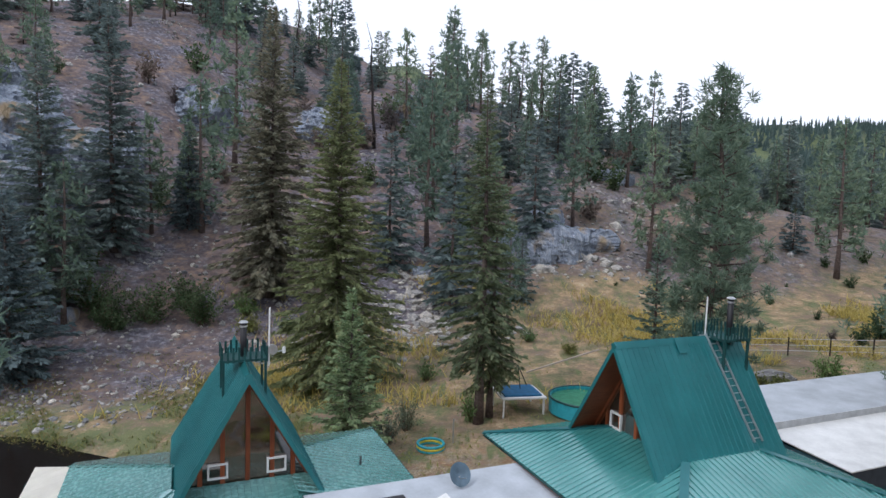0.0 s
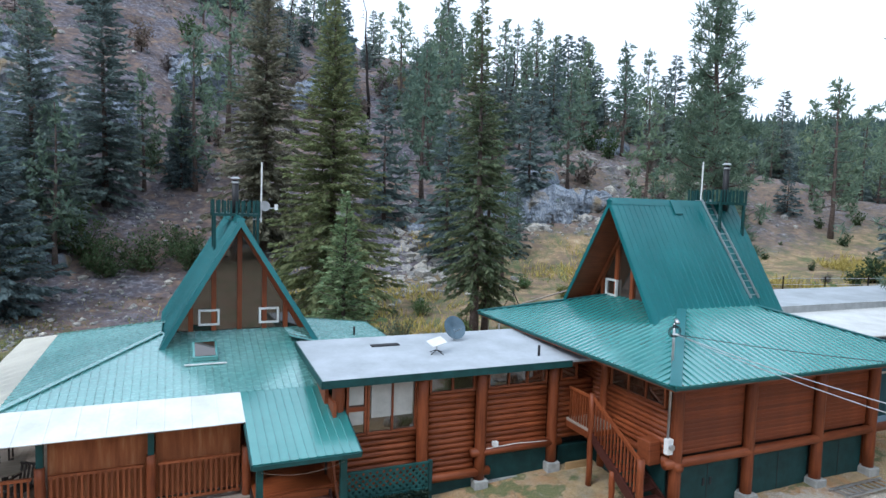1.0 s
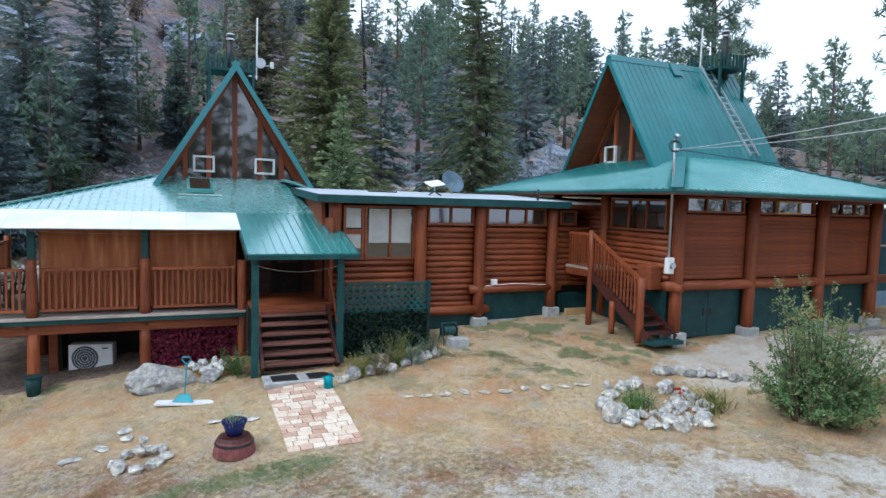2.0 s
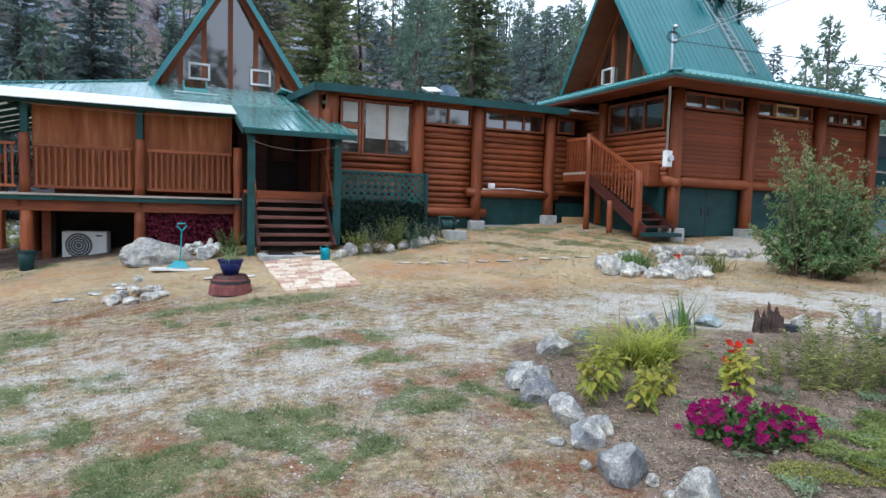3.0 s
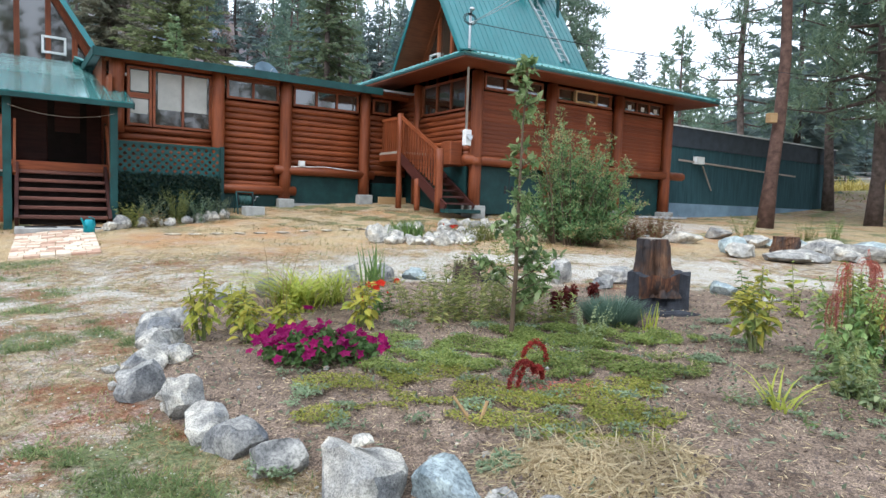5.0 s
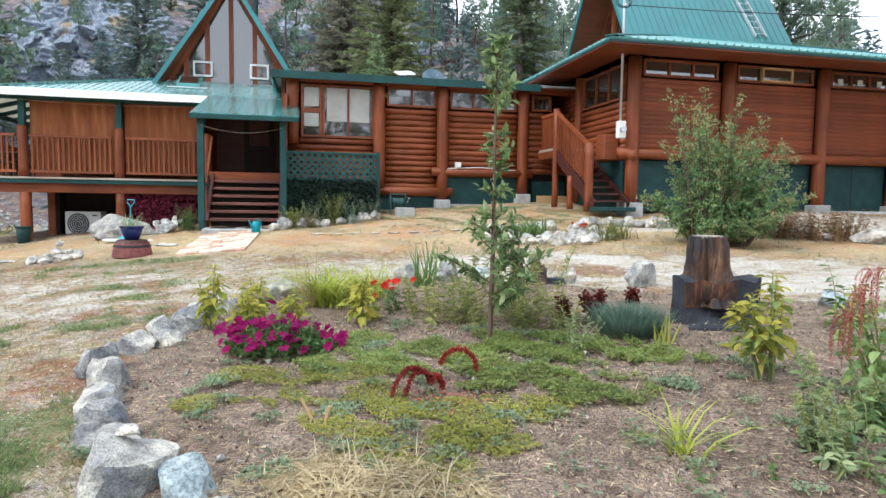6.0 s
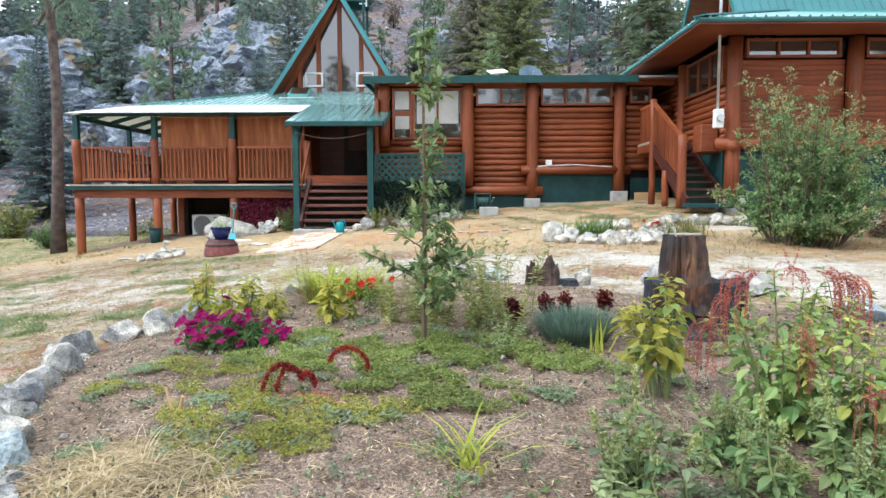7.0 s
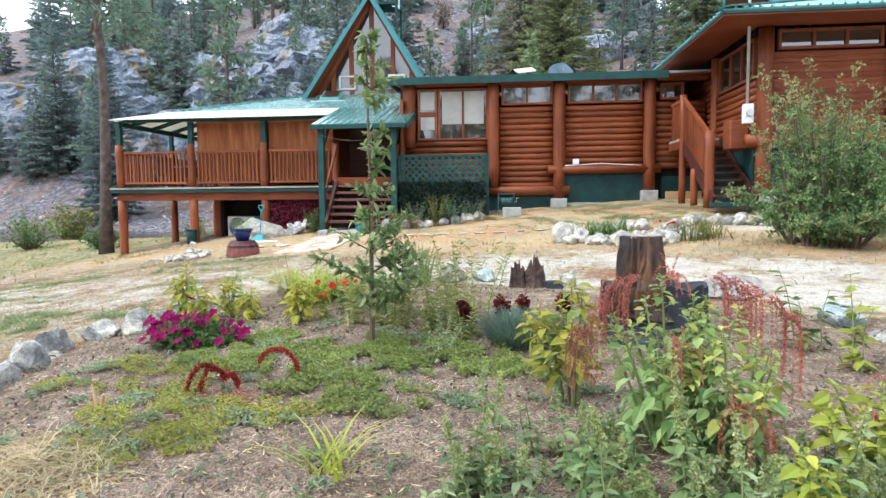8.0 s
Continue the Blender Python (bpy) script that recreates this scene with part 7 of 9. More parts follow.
for i, (x, y) in enumerate(((-3.9, 11.55), (-3.55, 11.75), (-5.6, 10.6), (-5.9, 10.2), (-5.3, 11.0), (-3.2, 11.6), (-5.5, 11.3))):
    boulder("lawn_stone", x, y, 0.2, 0.13, 0.04, 740 + i, M_WROCK, "flat pale stone lying in the dry lawn", i * 1.3, 0.22, "lawn stones", sub=2)
for i in range(9):
    f = i / 8
    boulder("edging_stone", -1.7 + 2.1 * f + rbr.uniform(-0.05, 0.05), 13.35 + 1.45 * f + rbr.uniform(-0.08, 0.08), rbr.uniform(0.16, 0.26), 0.17, rbr.uniform(0.12, 0.22), 690 + i, BM[(2, 0, 0, 2)[i % 4]], "rounded stone edging the bed under the lattice", i, 0.25, "lattice bed edging", sub=2)
for i in range(10):
    f = (i + 0.3) / 10
    boulder("stepping_stone", -0.4 + 4.3 * f + rbr.uniform(-0.05, 0.05), 12.42 + 0.62 * f + rbr.uniform(-0.05, 0.05), rbr.uniform(0.17, 0.26), rbr.uniform(0.13, 0.18), 0.02, 710 + i, M_FLAG, "flat tan stepping stone set in the dry lawn", i * 0.7, 0.2, "stepping stones", sub=2)

# ---- paved path ----
path = thing("brick_path", "pinkish buff concrete paver path leading to the porch steps", "path", kind="structure")
def paver_mat(t, b):
    c = ramp(t, obj_rand(t), [(0.0, (0.44, 0.26, 0.18)), (0.3, (0.57, 0.4, 0.29)), (0.55, (0.67, 0.53, 0.4)), (1.0, (0.72, 0.61, 0.48))])
    n = tex_noise(t, world_pos(t), 14, 5)
    c = mixc(t, 1.0, c, ramp(t, n, [(0.3, (0.75,) * 3), (0.7, (1.08,) * 3)]), "MULTIPLY")
    t.links.new(c, b.inputs["Base Color"])
    bump(t, b, n, 0.006)


M_PAVER = material("buff_paver", paver_mat, 0.9)
p00, p01, p10, p11 = Vector((-3.4, 13.25)), Vector((-2.06, 13.55)), Vector((-2.15, 10.15)), Vector((-0.87, 10.45))
for r_ in range(18):
    n_ = 5 + r_ % 2
    for c_ in range(-1, n_):
        sh_ = 0.5 / n_ * (r_ % 3 == 1)
        u0, u1 = max(0.0, c_ / n_ + sh_), min(1.0, (c_ + 1) / n_ + sh_)
        if u1 - u0 < 0.02:
            continue
        z_ = 0.035 + rbr.uniform(-0.004, 0.004)
        cs = []
        for u_, v_ in ((u0 + 0.006, (r_ + 0.97) / 18), (u1 - 0.006, (r_ + 0.97) / 18), (u1 - 0.006, (r_ + 0.03) / 18), (u0 + 0.006, (r_ + 0.03) / 18)):
            q = p00.lerp(p01, u_).lerp(p10.lerp(p11, u_), v_)
            cs.append((q.x, q.y, gz(q.x, q.y) + z_ - 0.08))
        part("paver", MB().prism(cs, (0, 0, 0.08)), M_PAVER, path)

# ---- small things in the yard ----
M_TEALP = plain("teal_plastic", (0.01, 0.25, 0.3), 0.4, var=0.12)
M_BLUEG = plain("cobalt_glaze", (0.012, 0.02, 0.1), 0.25, var=0.3)
M_REDW = plain("worn_red_wood", (0.19, 0.062, 0.055), 0.75, var=0.4, scale=6)
x, y = -4.85, 12.45
sh = thing("snow_shovel", "teal plastic snow shovel standing on a white board", "shovel", m=Matrix.Translation((x, y, gz(x, y) + 0.05)) @ Matrix.Scale(0.82, 4))
part("handle", MB().tube([(0, 0.05, 0.15), (0.02, 0.12, 0.95)], 0.018, 8), M_TEALP, sh)
part("grip", MB().tube([(0.02, 0.12, 0.93), (-0.1, 0.12, 1.06), (-0.08, 0.12, 1.12), (0.12, 0.12, 1.12), (0.14, 0.12, 1.06), (0.02, 0.12, 0.93)], 0.018, 6), M_TEALP, sh)
part("scoop", MB().prism([(-0.26, -0.1, 0.02), (0.26, -0.1, 0.02), (0.12, 0.02, 0.17), (-0.12, 0.02, 0.17)], (0, 0.03, 0.02)), M_TEALP, sh)
solo("white_board", MB().box(-0.58, 0.58, -0.12, 0.12, 0, 0.05, 0.005), M_WHITE, "white painted board lying on the lawn", "board", m=Matrix.Translation((x + 0.02, y, gz(x, y) + 0.005)) @ Matrix.Rotation(0.12, 4, "Z"))
bk = thing("green_bucket", "dark green plastic bucket at the foot of a deck post", "bucket", m=site(-8.86, 0.12, gz(-8.5, 13.4) - 0.02))
part("pail", MB().tube([(0, 0, 0), (0, 0, 0.2), (0, 0, 0.42)], [0.13, 0.15, 0.17], 16), M_GREENPANEL, bk, smooth=True)
part("rim", MB().tube([(0, 0, 0.4), (0, 0, 0.44)], 0.18, 16), M_GREENPANEL, bk)
x, y = -3.1, 10.25
bb = thing("barrel_stand", "worn red half-barrel stand on the lawn", "stand", m=Matrix.Translation((x, y, gz(x, y))))
part("tub", MB().tube([(0, 0, -0.02), (0, 0, 0.12), (0, 0, 0.24)], [0.36, 0.34, 0.3], 18), M_REDW, bb)
part("hoop", MB().tube([(0, 0, 0.17), (0, 0, 0.21)], [0.335, 0.325], 18), M_BLACK, bb)
part("top", MB().tube([(0, 0, 0.24), (0, 0, 0.3)], [0.3, 0.26], 18), M_DARKWOOD, bb)
pot = thing("plant_pot", "cobalt blue glazed pot with feathery green plant", "flower pot", m=Matrix.Translation((x, y, gz(x, y) + 0.3)))
part("pot", MB().tube([(0, 0, 0), (0, 0, 0.12), (0, 0, 0.24)], [0.12, 0.17, 0.2], 18), M_BLUEG, pot, smooth=True)
part("rim", MB().tube([(0, 0, 0.22), (0, 0, 0.26)], 0.215, 18), M_BLUEG, pot)
x, y = -1.95, 13.0
wc = thing("watering_can", "teal plastic watering can beside the paver path", "watering can", m=Matrix.Translation((x, y, gz(x, y))) @ Matrix.Rotation(1.2, 4, "Z") @ Matrix.Scale(0.8, 4))
part("body", MB().tube([(0, 0, 0), (0, 0, 0.2), (0, 0, 0.32), (0, 0, 0.36)], [0.13, 0.13, 0.11, 0.07], 14), M_TEALP, wc, smooth=True)
part("spout", MB().tube([(-0.1, 0, 0.1), (-0.26, 0, 0.4)], [0.03, 0.02], 8), M_TEALP, wc)
part("handle", MB().tube([(0.1, 0, 0.1), (0.22, 0, 0.22), (0.17, 0, 0.38), (0, 0, 0.42)], 0.018, 6), M_TEALP, wc)
for a in (-3.75, -2.95):
    solo("door_mat", MB().box(a - 0.28, a + 0.28, -2.2, -1.75, 0.86, 0.875), M_BLACK, "dark rubber mat on the concrete slab", "mat", "step mats", m=SITE.copy())
x, y = 0.9, 15.7
M_HOSE = plain("green_hose", (0.02, 0.07, 0.06), 0.45)
solo("concrete_block", MB().box(-0.2, 0.28, -0.2, 0.2, -0.05, 0.2, 0.015), M_CONCRETE, "grey concrete block by the log wall", "block", m=Matrix.Translation((x, y - 0.1, gz(x, y))) @ Matrix.Rotation(0.4, 4, "Z"))
ch = thing("hose_reel", "dark green garden hose reel cart standing by the log wall", "hose reel", m=Matrix.Translation((x - 0.2, y + 0.1, gz(x, y))) @ Matrix.Rotation(0.4, 4, "Z") @ Matrix.Scale(0.85, 4))
for a in (-0.24, 0.24):
    part("side_frame", MB().tube([(a, -0.22, 0), (a, 0.0, 0.62), (a, 0.22, 0)], 0.018, 6), M_TRIM, ch)
    part("flange", MB().tube([(a * 0.85, 0, 0.4), (a * 0.92, 0, 0.4)], 0.2, 18), M_BLACK, ch)
part("drum", MB().tube([(-0.2 + 0.05 * i, 0, 0.4) for i in range(9)], [0.13 + 0.016 * (i % 2) for i in range(9)], 16), M_HOSE, ch, "coiled green hose")
part("top_bar", MB().tube([(-0.26, 0.0, 0.64), (0.26, 0.0, 0.64)], 0.022, 8), M_TRIM, ch)
part("crank", MB().tube([(0.24, 0, 0.4), (0.31, 0, 0.4), (0.31, -0.1, 0.52), (0.38, -0.1, 0.52)], 0.012, 6), M_STEEL, ch)
al = thing("metal_rack", "flat aluminium rack lying on gravel by the lodge", "ladder", m=site(13.0, -4.1, gz(12.9, 18.2) + 0.1))
for b in (-0.25, 0.25):
    part("rail", MB().box(-1.2, 1.2, b - 0.03, b + 0.03, -0.05, 0.0), M_STEEL, al)
for i in range(9):
    part("rung", MB().box(-1.1 + i * 0.27, -1.05 + i * 0.27, -0.25, 0.25, -0.04, -0.01), M_STEEL, al)

# ---- stumps ----
def stump_mat(t, b):
    v = coords(t, "Object", (9, 9, 0.9))
    n = tex_noise(t, v, 2.0, 7, 0.7)
    big = tex_noise(t, coords(t), 3.5, 4)
    c = ramp(t, n, [(0.28, (0.015, 0.012, 0.011)), (0.45, (0.085, 0.045, 0.028)), (0.62, (0.2, 0.105, 0.06)), (0.8, (0.34, 0.23, 0.15))])
    c = mixc(t, ramp(t, big, [(0.4, (0, 0, 0)), (0.6, (0.9,) * 3)]), c, (0.045, 0.042, 0.045))
    t.links.new(c, b.inputs["Base Color"])
    bump(t, b, n, 0.05, 1.0)


M_STUMP = material("weathered_stump", stump_mat, 0.9)
M_CHAR = plain("charred_wood", (0.036, 0.039, 0.048), 0.85, var=0.5, scale=8, dist=0.02)


M_CHARWOOD = plain("half_burnt_wood", (0.09, 0.06, 0.05), 0.9, var=0.6, scale=9, dist=0.02)


def heart_mat(t, b):
    n = tex_noise(t, coords(t, "Object", (11, 11, 1.1)), 2.2, 8, 0.75)
    big = tex_noise(t, coords(t, "Object", (1, 1, 0.5)), 5.0, 5, 0.7)
    c = ramp(t, n, [(0.3, (0.03, 0.016, 0.012)), (0.45, (0.1, 0.043, 0.026)), (0.58, (0.22, 0.095, 0.048)), (0.75, (0.38, 0.22, 0.12))])
    c = mixc(t, ramp(t, big, [(0.45, (0, 0, 0)), (0.58, (0.9,) * 3)]), c, (0.035, 0.028, 0.027))
    t.links.new(c, b.inputs["Base Color"])
    bump(t, b, n, 0.06, 1.0)


M_HEART = material("split_heartwood", heart_mat, 0.9)
M_SAWN = plain("grey_sawn_wood", (0.3, 0.26, 0.22), 0.9, var=0.35, scale=9)


def ragged(h, r0, r1, seed, jag=0.0, seg=30, lev=10, lean=0.0):
    r = random.Random(seed)
    mb = MB()
    lobes = [1 + 0.13 * math.sin(3 * 6.283 * k / seg + seed) + 0.15 * r.uniform(-1, 1) for k in range(seg)]
    peaks = [(r.uniform(0, 6.283), r.uniform(0.3, 1.0), r.uniform(0.15, 0.4)) for _ in range(7)]
    vs, fs = [], []
    for i in range(lev):
        f = i / (lev - 1)
        for k in range(seg):
            a = 6.283 * k / seg
            rr_ = (r0 + (r1 - r0) * f + 0.25 * r0 * (1 - f) ** 4) * lobes[k] * (1 + 0.06 * r.uniform(-1, 1))
            z = h * f + jag * f ** 3 * (max(u * math.exp(-(((a - p + 3.1416) % 6.2832 - 3.1416) / w) ** 2) for p, u, w in peaks) + 0.08 * r.random())
            vs.append((rr_ * math.cos(a) + lean * f, rr_ * math.sin(a), z))
    for i in range(lev - 1):
        for k in range(seg):
            fs.append((i * seg + k, i * seg + (k + 1) % seg, (i + 1) * seg + (k + 1) % seg, (i + 1) * seg + k))
    o = (lev - 1) * seg
    vs.append((0, 0, h * (0.97 if jag == 0 else 0.8)))
    for k in range(seg):
        fs.append((o + k, o + (k + 1) % seg, lev * seg))
    return mb.add(vs, fs)


def seat_block(h, rx, ry, seed, a0=0.0, a1=6.2832, f0=0.0, grow=1.0, cap=True):
    """The broad stump below a carved back, hollowed at its front between 195 and 285 degrees."""
    r = random.Random(seed)
    lob = [r.uniform(-1, 1) for _ in range(9)]
    seg, lev = 56, 12
    vs, fs = [], []
    for i in range(lev):
        f = f0 + (1 - f0) * i / (lev - 1)
        for k in range(seg + 1):
            a = a0 + (a1 - a0) * k / seg
            q = 1 + 0.045 * math.sin(5 * a + lob[0]) + 0.03 * math.sin(11 * a + lob[1] + f) + 0.02 * math.sin(23 * a + 3 * f + lob[2]) + 0.12 * (1 - f) ** 3 * (1 + 0.7 * math.sin(3 * a + lob[3]))
            cut = math.exp(-((a - 4.2) / 0.62) ** 4)
            q *= 1 - cut * (0.22 + 0.3 * math.exp(-((f - 0.38) / 0.2) ** 2) - 0.2 * (f < 0.15))
            z = h * f - 0.1 * h * cut * (f > 0.97) + 0.02 * math.sin(7 * a + lob[4]) * f
            vs.append((rx * q * grow * math.cos(a), ry * q * grow * math.sin(a), z))
    for i in range(lev - 1):
        for k in range(seg):
            o = i * (seg + 1) + k
            fs.append((o, o + 1, o + seg + 2, o + seg + 1))
    if cap:
        o = (lev - 1) * (seg + 1)
        vs.append((0, 0, h * 0.98))
        fs += [(o + k, o + k + 1, len(vs) - 1) for k in range(seg)]
    return MB().add(vs, fs)


x, y = 6.33, 5.5
z0 = gz(x, y) - 0.05
hs, hb = 0.965 - z0, 1.33 - z0
sp = thing("carved_stump", "weathered red-brown tree stump cut into a seat, partly charred", "tree stump", m=Matrix.Translation((x, y, z0)))
part("charred_seat", seat_block(hs, 0.38, 0.24, 9), M_CHAR, sp, "blackened broad stump seat", m=pose(0, 0, 0, 0, 0, 16))
part("split_face", seat_block(hs, 0.38, 0.24, 9, 3.45, 4.9, 0.45, 1.025, False), M_HEART, sp, "reddish split heartwood below the seat", m=pose(0, 0, 0, 0, 0, 16))
part("back", ragged(hb - hs + 0.25, 0.2, 0.145, 4, seg=44, lean=-0.03), M_STUMP, sp, "upright reddish weathered back", m=pose(-0.06, 0.03, hs - 0.25))
part("sawn_top", MB().tube([(-0.09, 0.03, hb - 0.015), (-0.09, 0.03, hb + 0.006)], 0.128, 20, wob=0.2), M_SAWN, sp, "grey sawn top")
part("charred_foot", MB().tube([(-0.3, -0.36, 0.05), (0.02, -0.4, 0.06), (0.3, -0.33, 0.05)], [0.04, 0.06, 0.03], 10, wob=0.25), M_CHAR, sp)
x, y = 4.62, 7.3
sp2 = thing("burnt_stump", "small jagged burnt stump", "tree stump", m=Matrix.Translation((x, y, gz(x, y) - 0.05)))
part("wood", ragged(0.24, 0.13, 0.1, 23, 0.22), M_CHARWOOD, sp2, m=pose(0.06, 0.02, 0))
part("side_prong", ragged(0.22, 0.09, 0.07, 27, 0.14), M_CHARWOOD, sp2, m=pose(-0.13, -0.04, 0))
part("charred_side", ragged(0.13, 0.13, 0.1, 29), M_CHAR, sp2, m=pose(0.28, 0.02, 0))
x, y = 12.2, 10.8
solo("stump", ragged(0.42, 0.24, 0.22, 33), M_STUMP, "short sawn tree stump among slabs", "tree stump", m=Matrix.Translation((x, y, gz(x, y) - 0.05)))

# ---- plants ----
G_LIME = foliage("lime_leaves", [(0.27, 0.33, 0.06), (0.4, 0.44, 0.08), (0.54, 0.53, 0.1)])
G_LEAF = foliage("green_leaves", [(0.07, 0.13, 0.04), (0.12, 0.2, 0.06), (0.18, 0.28, 0.09)])
G_MID = foliage("mid_green_leaves", [(0.16, 0.28, 0.12), (0.25, 0.38, 0.16), (0.38, 0.48, 0.22)], 0.36)
G_PALE = foliage("pale_leaves", [(0.15, 0.22, 0.09), (0.24, 0.33, 0.13), (0.36, 0.44, 0.22)])
G_OLIVE = foliage("olive_leaves", [(0.13, 0.15, 0.045), (0.2, 0.22, 0.07), (0.29, 0.29, 0.1)])
G_BLUE = foliage("lavender_leaves", [(0.08, 0.14, 0.105), (0.13, 0.2, 0.15), (0.2, 0.28, 0.22)])
G_BUSH = foliage("shrub_leaves", [(0.075, 0.145, 0.05), (0.13, 0.22, 0.08), (0.22, 0.3, 0.13)])
G_DARKBUSH = foliage("dark_bank_shrub_leaves", [(0.045, 0.08, 0.04), (0.07, 0.115, 0.055), (0.11, 0.15, 0.08)])
G_DUSTY = foliage("dusty_shrub_leaves", [(0.085, 0.175, 0.07), (0.15, 0.265, 0.11), (0.235, 0.345, 0.155), (0.37, 0.4, 0.19)])
G_SHOOT = foliage("reddish_shoot_leaves", [(0.2, 0.24, 0.12), (0.33, 0.27, 0.14), (0.4, 0.32, 0.2)])
G_MAGENTA = foliage("magenta_petals", [(0.17, 0.003, 0.06), (0.29, 0.006, 0.11), (0.38, 0.016, 0.17)])
G_RED = foliage("red_petals", [(0.42, 0.02, 0.015), (0.55, 0.035, 0.02), (0.5, 0.05, 0.03)])
G_TASSEL = foliage("coral_tassels", [(0.38, 0.08, 0.07), (0.5, 0.15, 0.12), (0.6, 0.27, 0.2)])
G_CRIMSON = foliage("crimson_plumes", [(0.28, 0.025, 0.025), (0.4, 0.05, 0.045), (0.46, 0.1, 0.075)])
G_BURG = foliage("burgundy_plumes", [(0.07, 0.012, 0.012), (0.13, 0.022, 0.02), (0.2, 0.045, 0.035)])
G_STEM = plain("pale_green_stem", (0.2, 0.24, 0.09), 0.7)
G_BROWNST = plain("brown_stem", (0.13, 0.09, 0.06), 0.85)
G_YELLOW = foliage("yellow_leaves", [(0.45, 0.35, 0.03), (0.55, 0.45, 0.05)])
G_DRY = foliage("dry_grass", [(0.22, 0.15, 0.07), (0.34, 0.24, 0.12), (0.48, 0.37, 0.2)])
G_STRAW = foliage("straw", [(0.28, 0.21, 0.12), (0.5, 0.4, 0.25), (0.68, 0.58, 0.41)])
G_HEATH = foliage("brown_heather", [(0.15, 0.075, 0.055), (0.24, 0.12, 0.08), (0.22, 0.17, 0.09)])
G_GROUNDC = foliage("groundcover_leaves", [(0.14, 0.2, 0.055), (0.24, 0.3, 0.085), (0.38, 0.4, 0.14)])
G_RODS = foliage("stalky_leaves", [(0.19, 0.22, 0.08), (0.29, 0.31, 0.12), (0.42, 0.4, 0.17)])
G_WEED = foliage("pale_weed_leaves", [(0.2, 0.26, 0.14), (0.29, 0.36, 0.2), (0.4, 0.46, 0.28)], 0.36)
G_GREY = foliage("grey_weeds", [(0.12, 0.16, 0.12), (0.18, 0.22, 0.16)])
G_GRASS = foliage("lawn_grass", [(0.085, 0.135, 0.05), (0.15, 0.21, 0.08), (0.27, 0.31, 0.14)])
G_REDGRASS = foliage("rusty_grass", [(0.22, 0.1, 0.05), (0.32, 0.17, 0.09)])


def blades(P, D, L, W, r, bend=0.6, seg=3):
    """Arching strap blades: vertices and quads."""
    n = len(P)
    D = D / np.linalg.norm(D, axis=1, keepdims=True)
    hor = np.stack([D[:, 0], D[:, 1], np.zeros(n)], -1) + 1e-6
    hor /= np.linalg.norm(hor, axis=1, keepdims=True)
    S = np.stack([-hor[:, 1], hor[:, 0], np.zeros(n)], -1)
    V = []
    for i in range(seg + 1):
        f = i / seg
        c = P + D * (L * f)[:, None] + hor * (bend * L * f * f * 0.6)[:, None] - np.array([0, 0, 1]) * (bend * L * f * f * 0.55)[:, None]
        w = W * (1 - f) ** 0.7 * 0.5 + 0.0008
        V += [c - S * w[:, None], c + S * w[:, None]]
    V = np.stack(V, 1)
    F = []
    b = np.arange(n)[:, None] * (2 * (seg + 1))
    for i in range(seg):
        F.append(b + np.array([2 * i, 2 * i + 1, 2 * i + 3, 2 * i + 2]))
    return V.reshape(-1, 3), np.concatenate(F)


def tuft(name, x, y, n, L, W, mat, label, seed, spread=0.06, up=1.6, bend=0.6, cat="plant", group=""):
    r = np.random.default_rng(seed)
    P = np.stack([r.normal(0, spread, n), r.normal(0, spread, n), np.zeros(n)], -1)
    D = np.stack([r.normal(0, 0.6, n), r.normal(0, 0.6, n), np.full(n, up) + r.normal(0, 0.2, n)], -1)
    V, F = blades(P, D, L * r.uniform(0.6, 1.15, n), np.full(n, W), r, bend)
    if n <= 30:
        e = thing(name, label, cat, group, Matrix.Translation((x, y, gz(x, y) - 0.01)))
        k = len(V) // n
        for i in range(n):
            part("blade", np_mesh("blade", V[i * k:(i + 1) * k], F[F[:, 0] // k == i] - i * k, mat), mat, e)
        return e
    return solo(name, np_mesh(name, V, F, mat), mat, label, cat, group, m=Matrix.Translation((x, y, gz(x, y) - 0.01)))


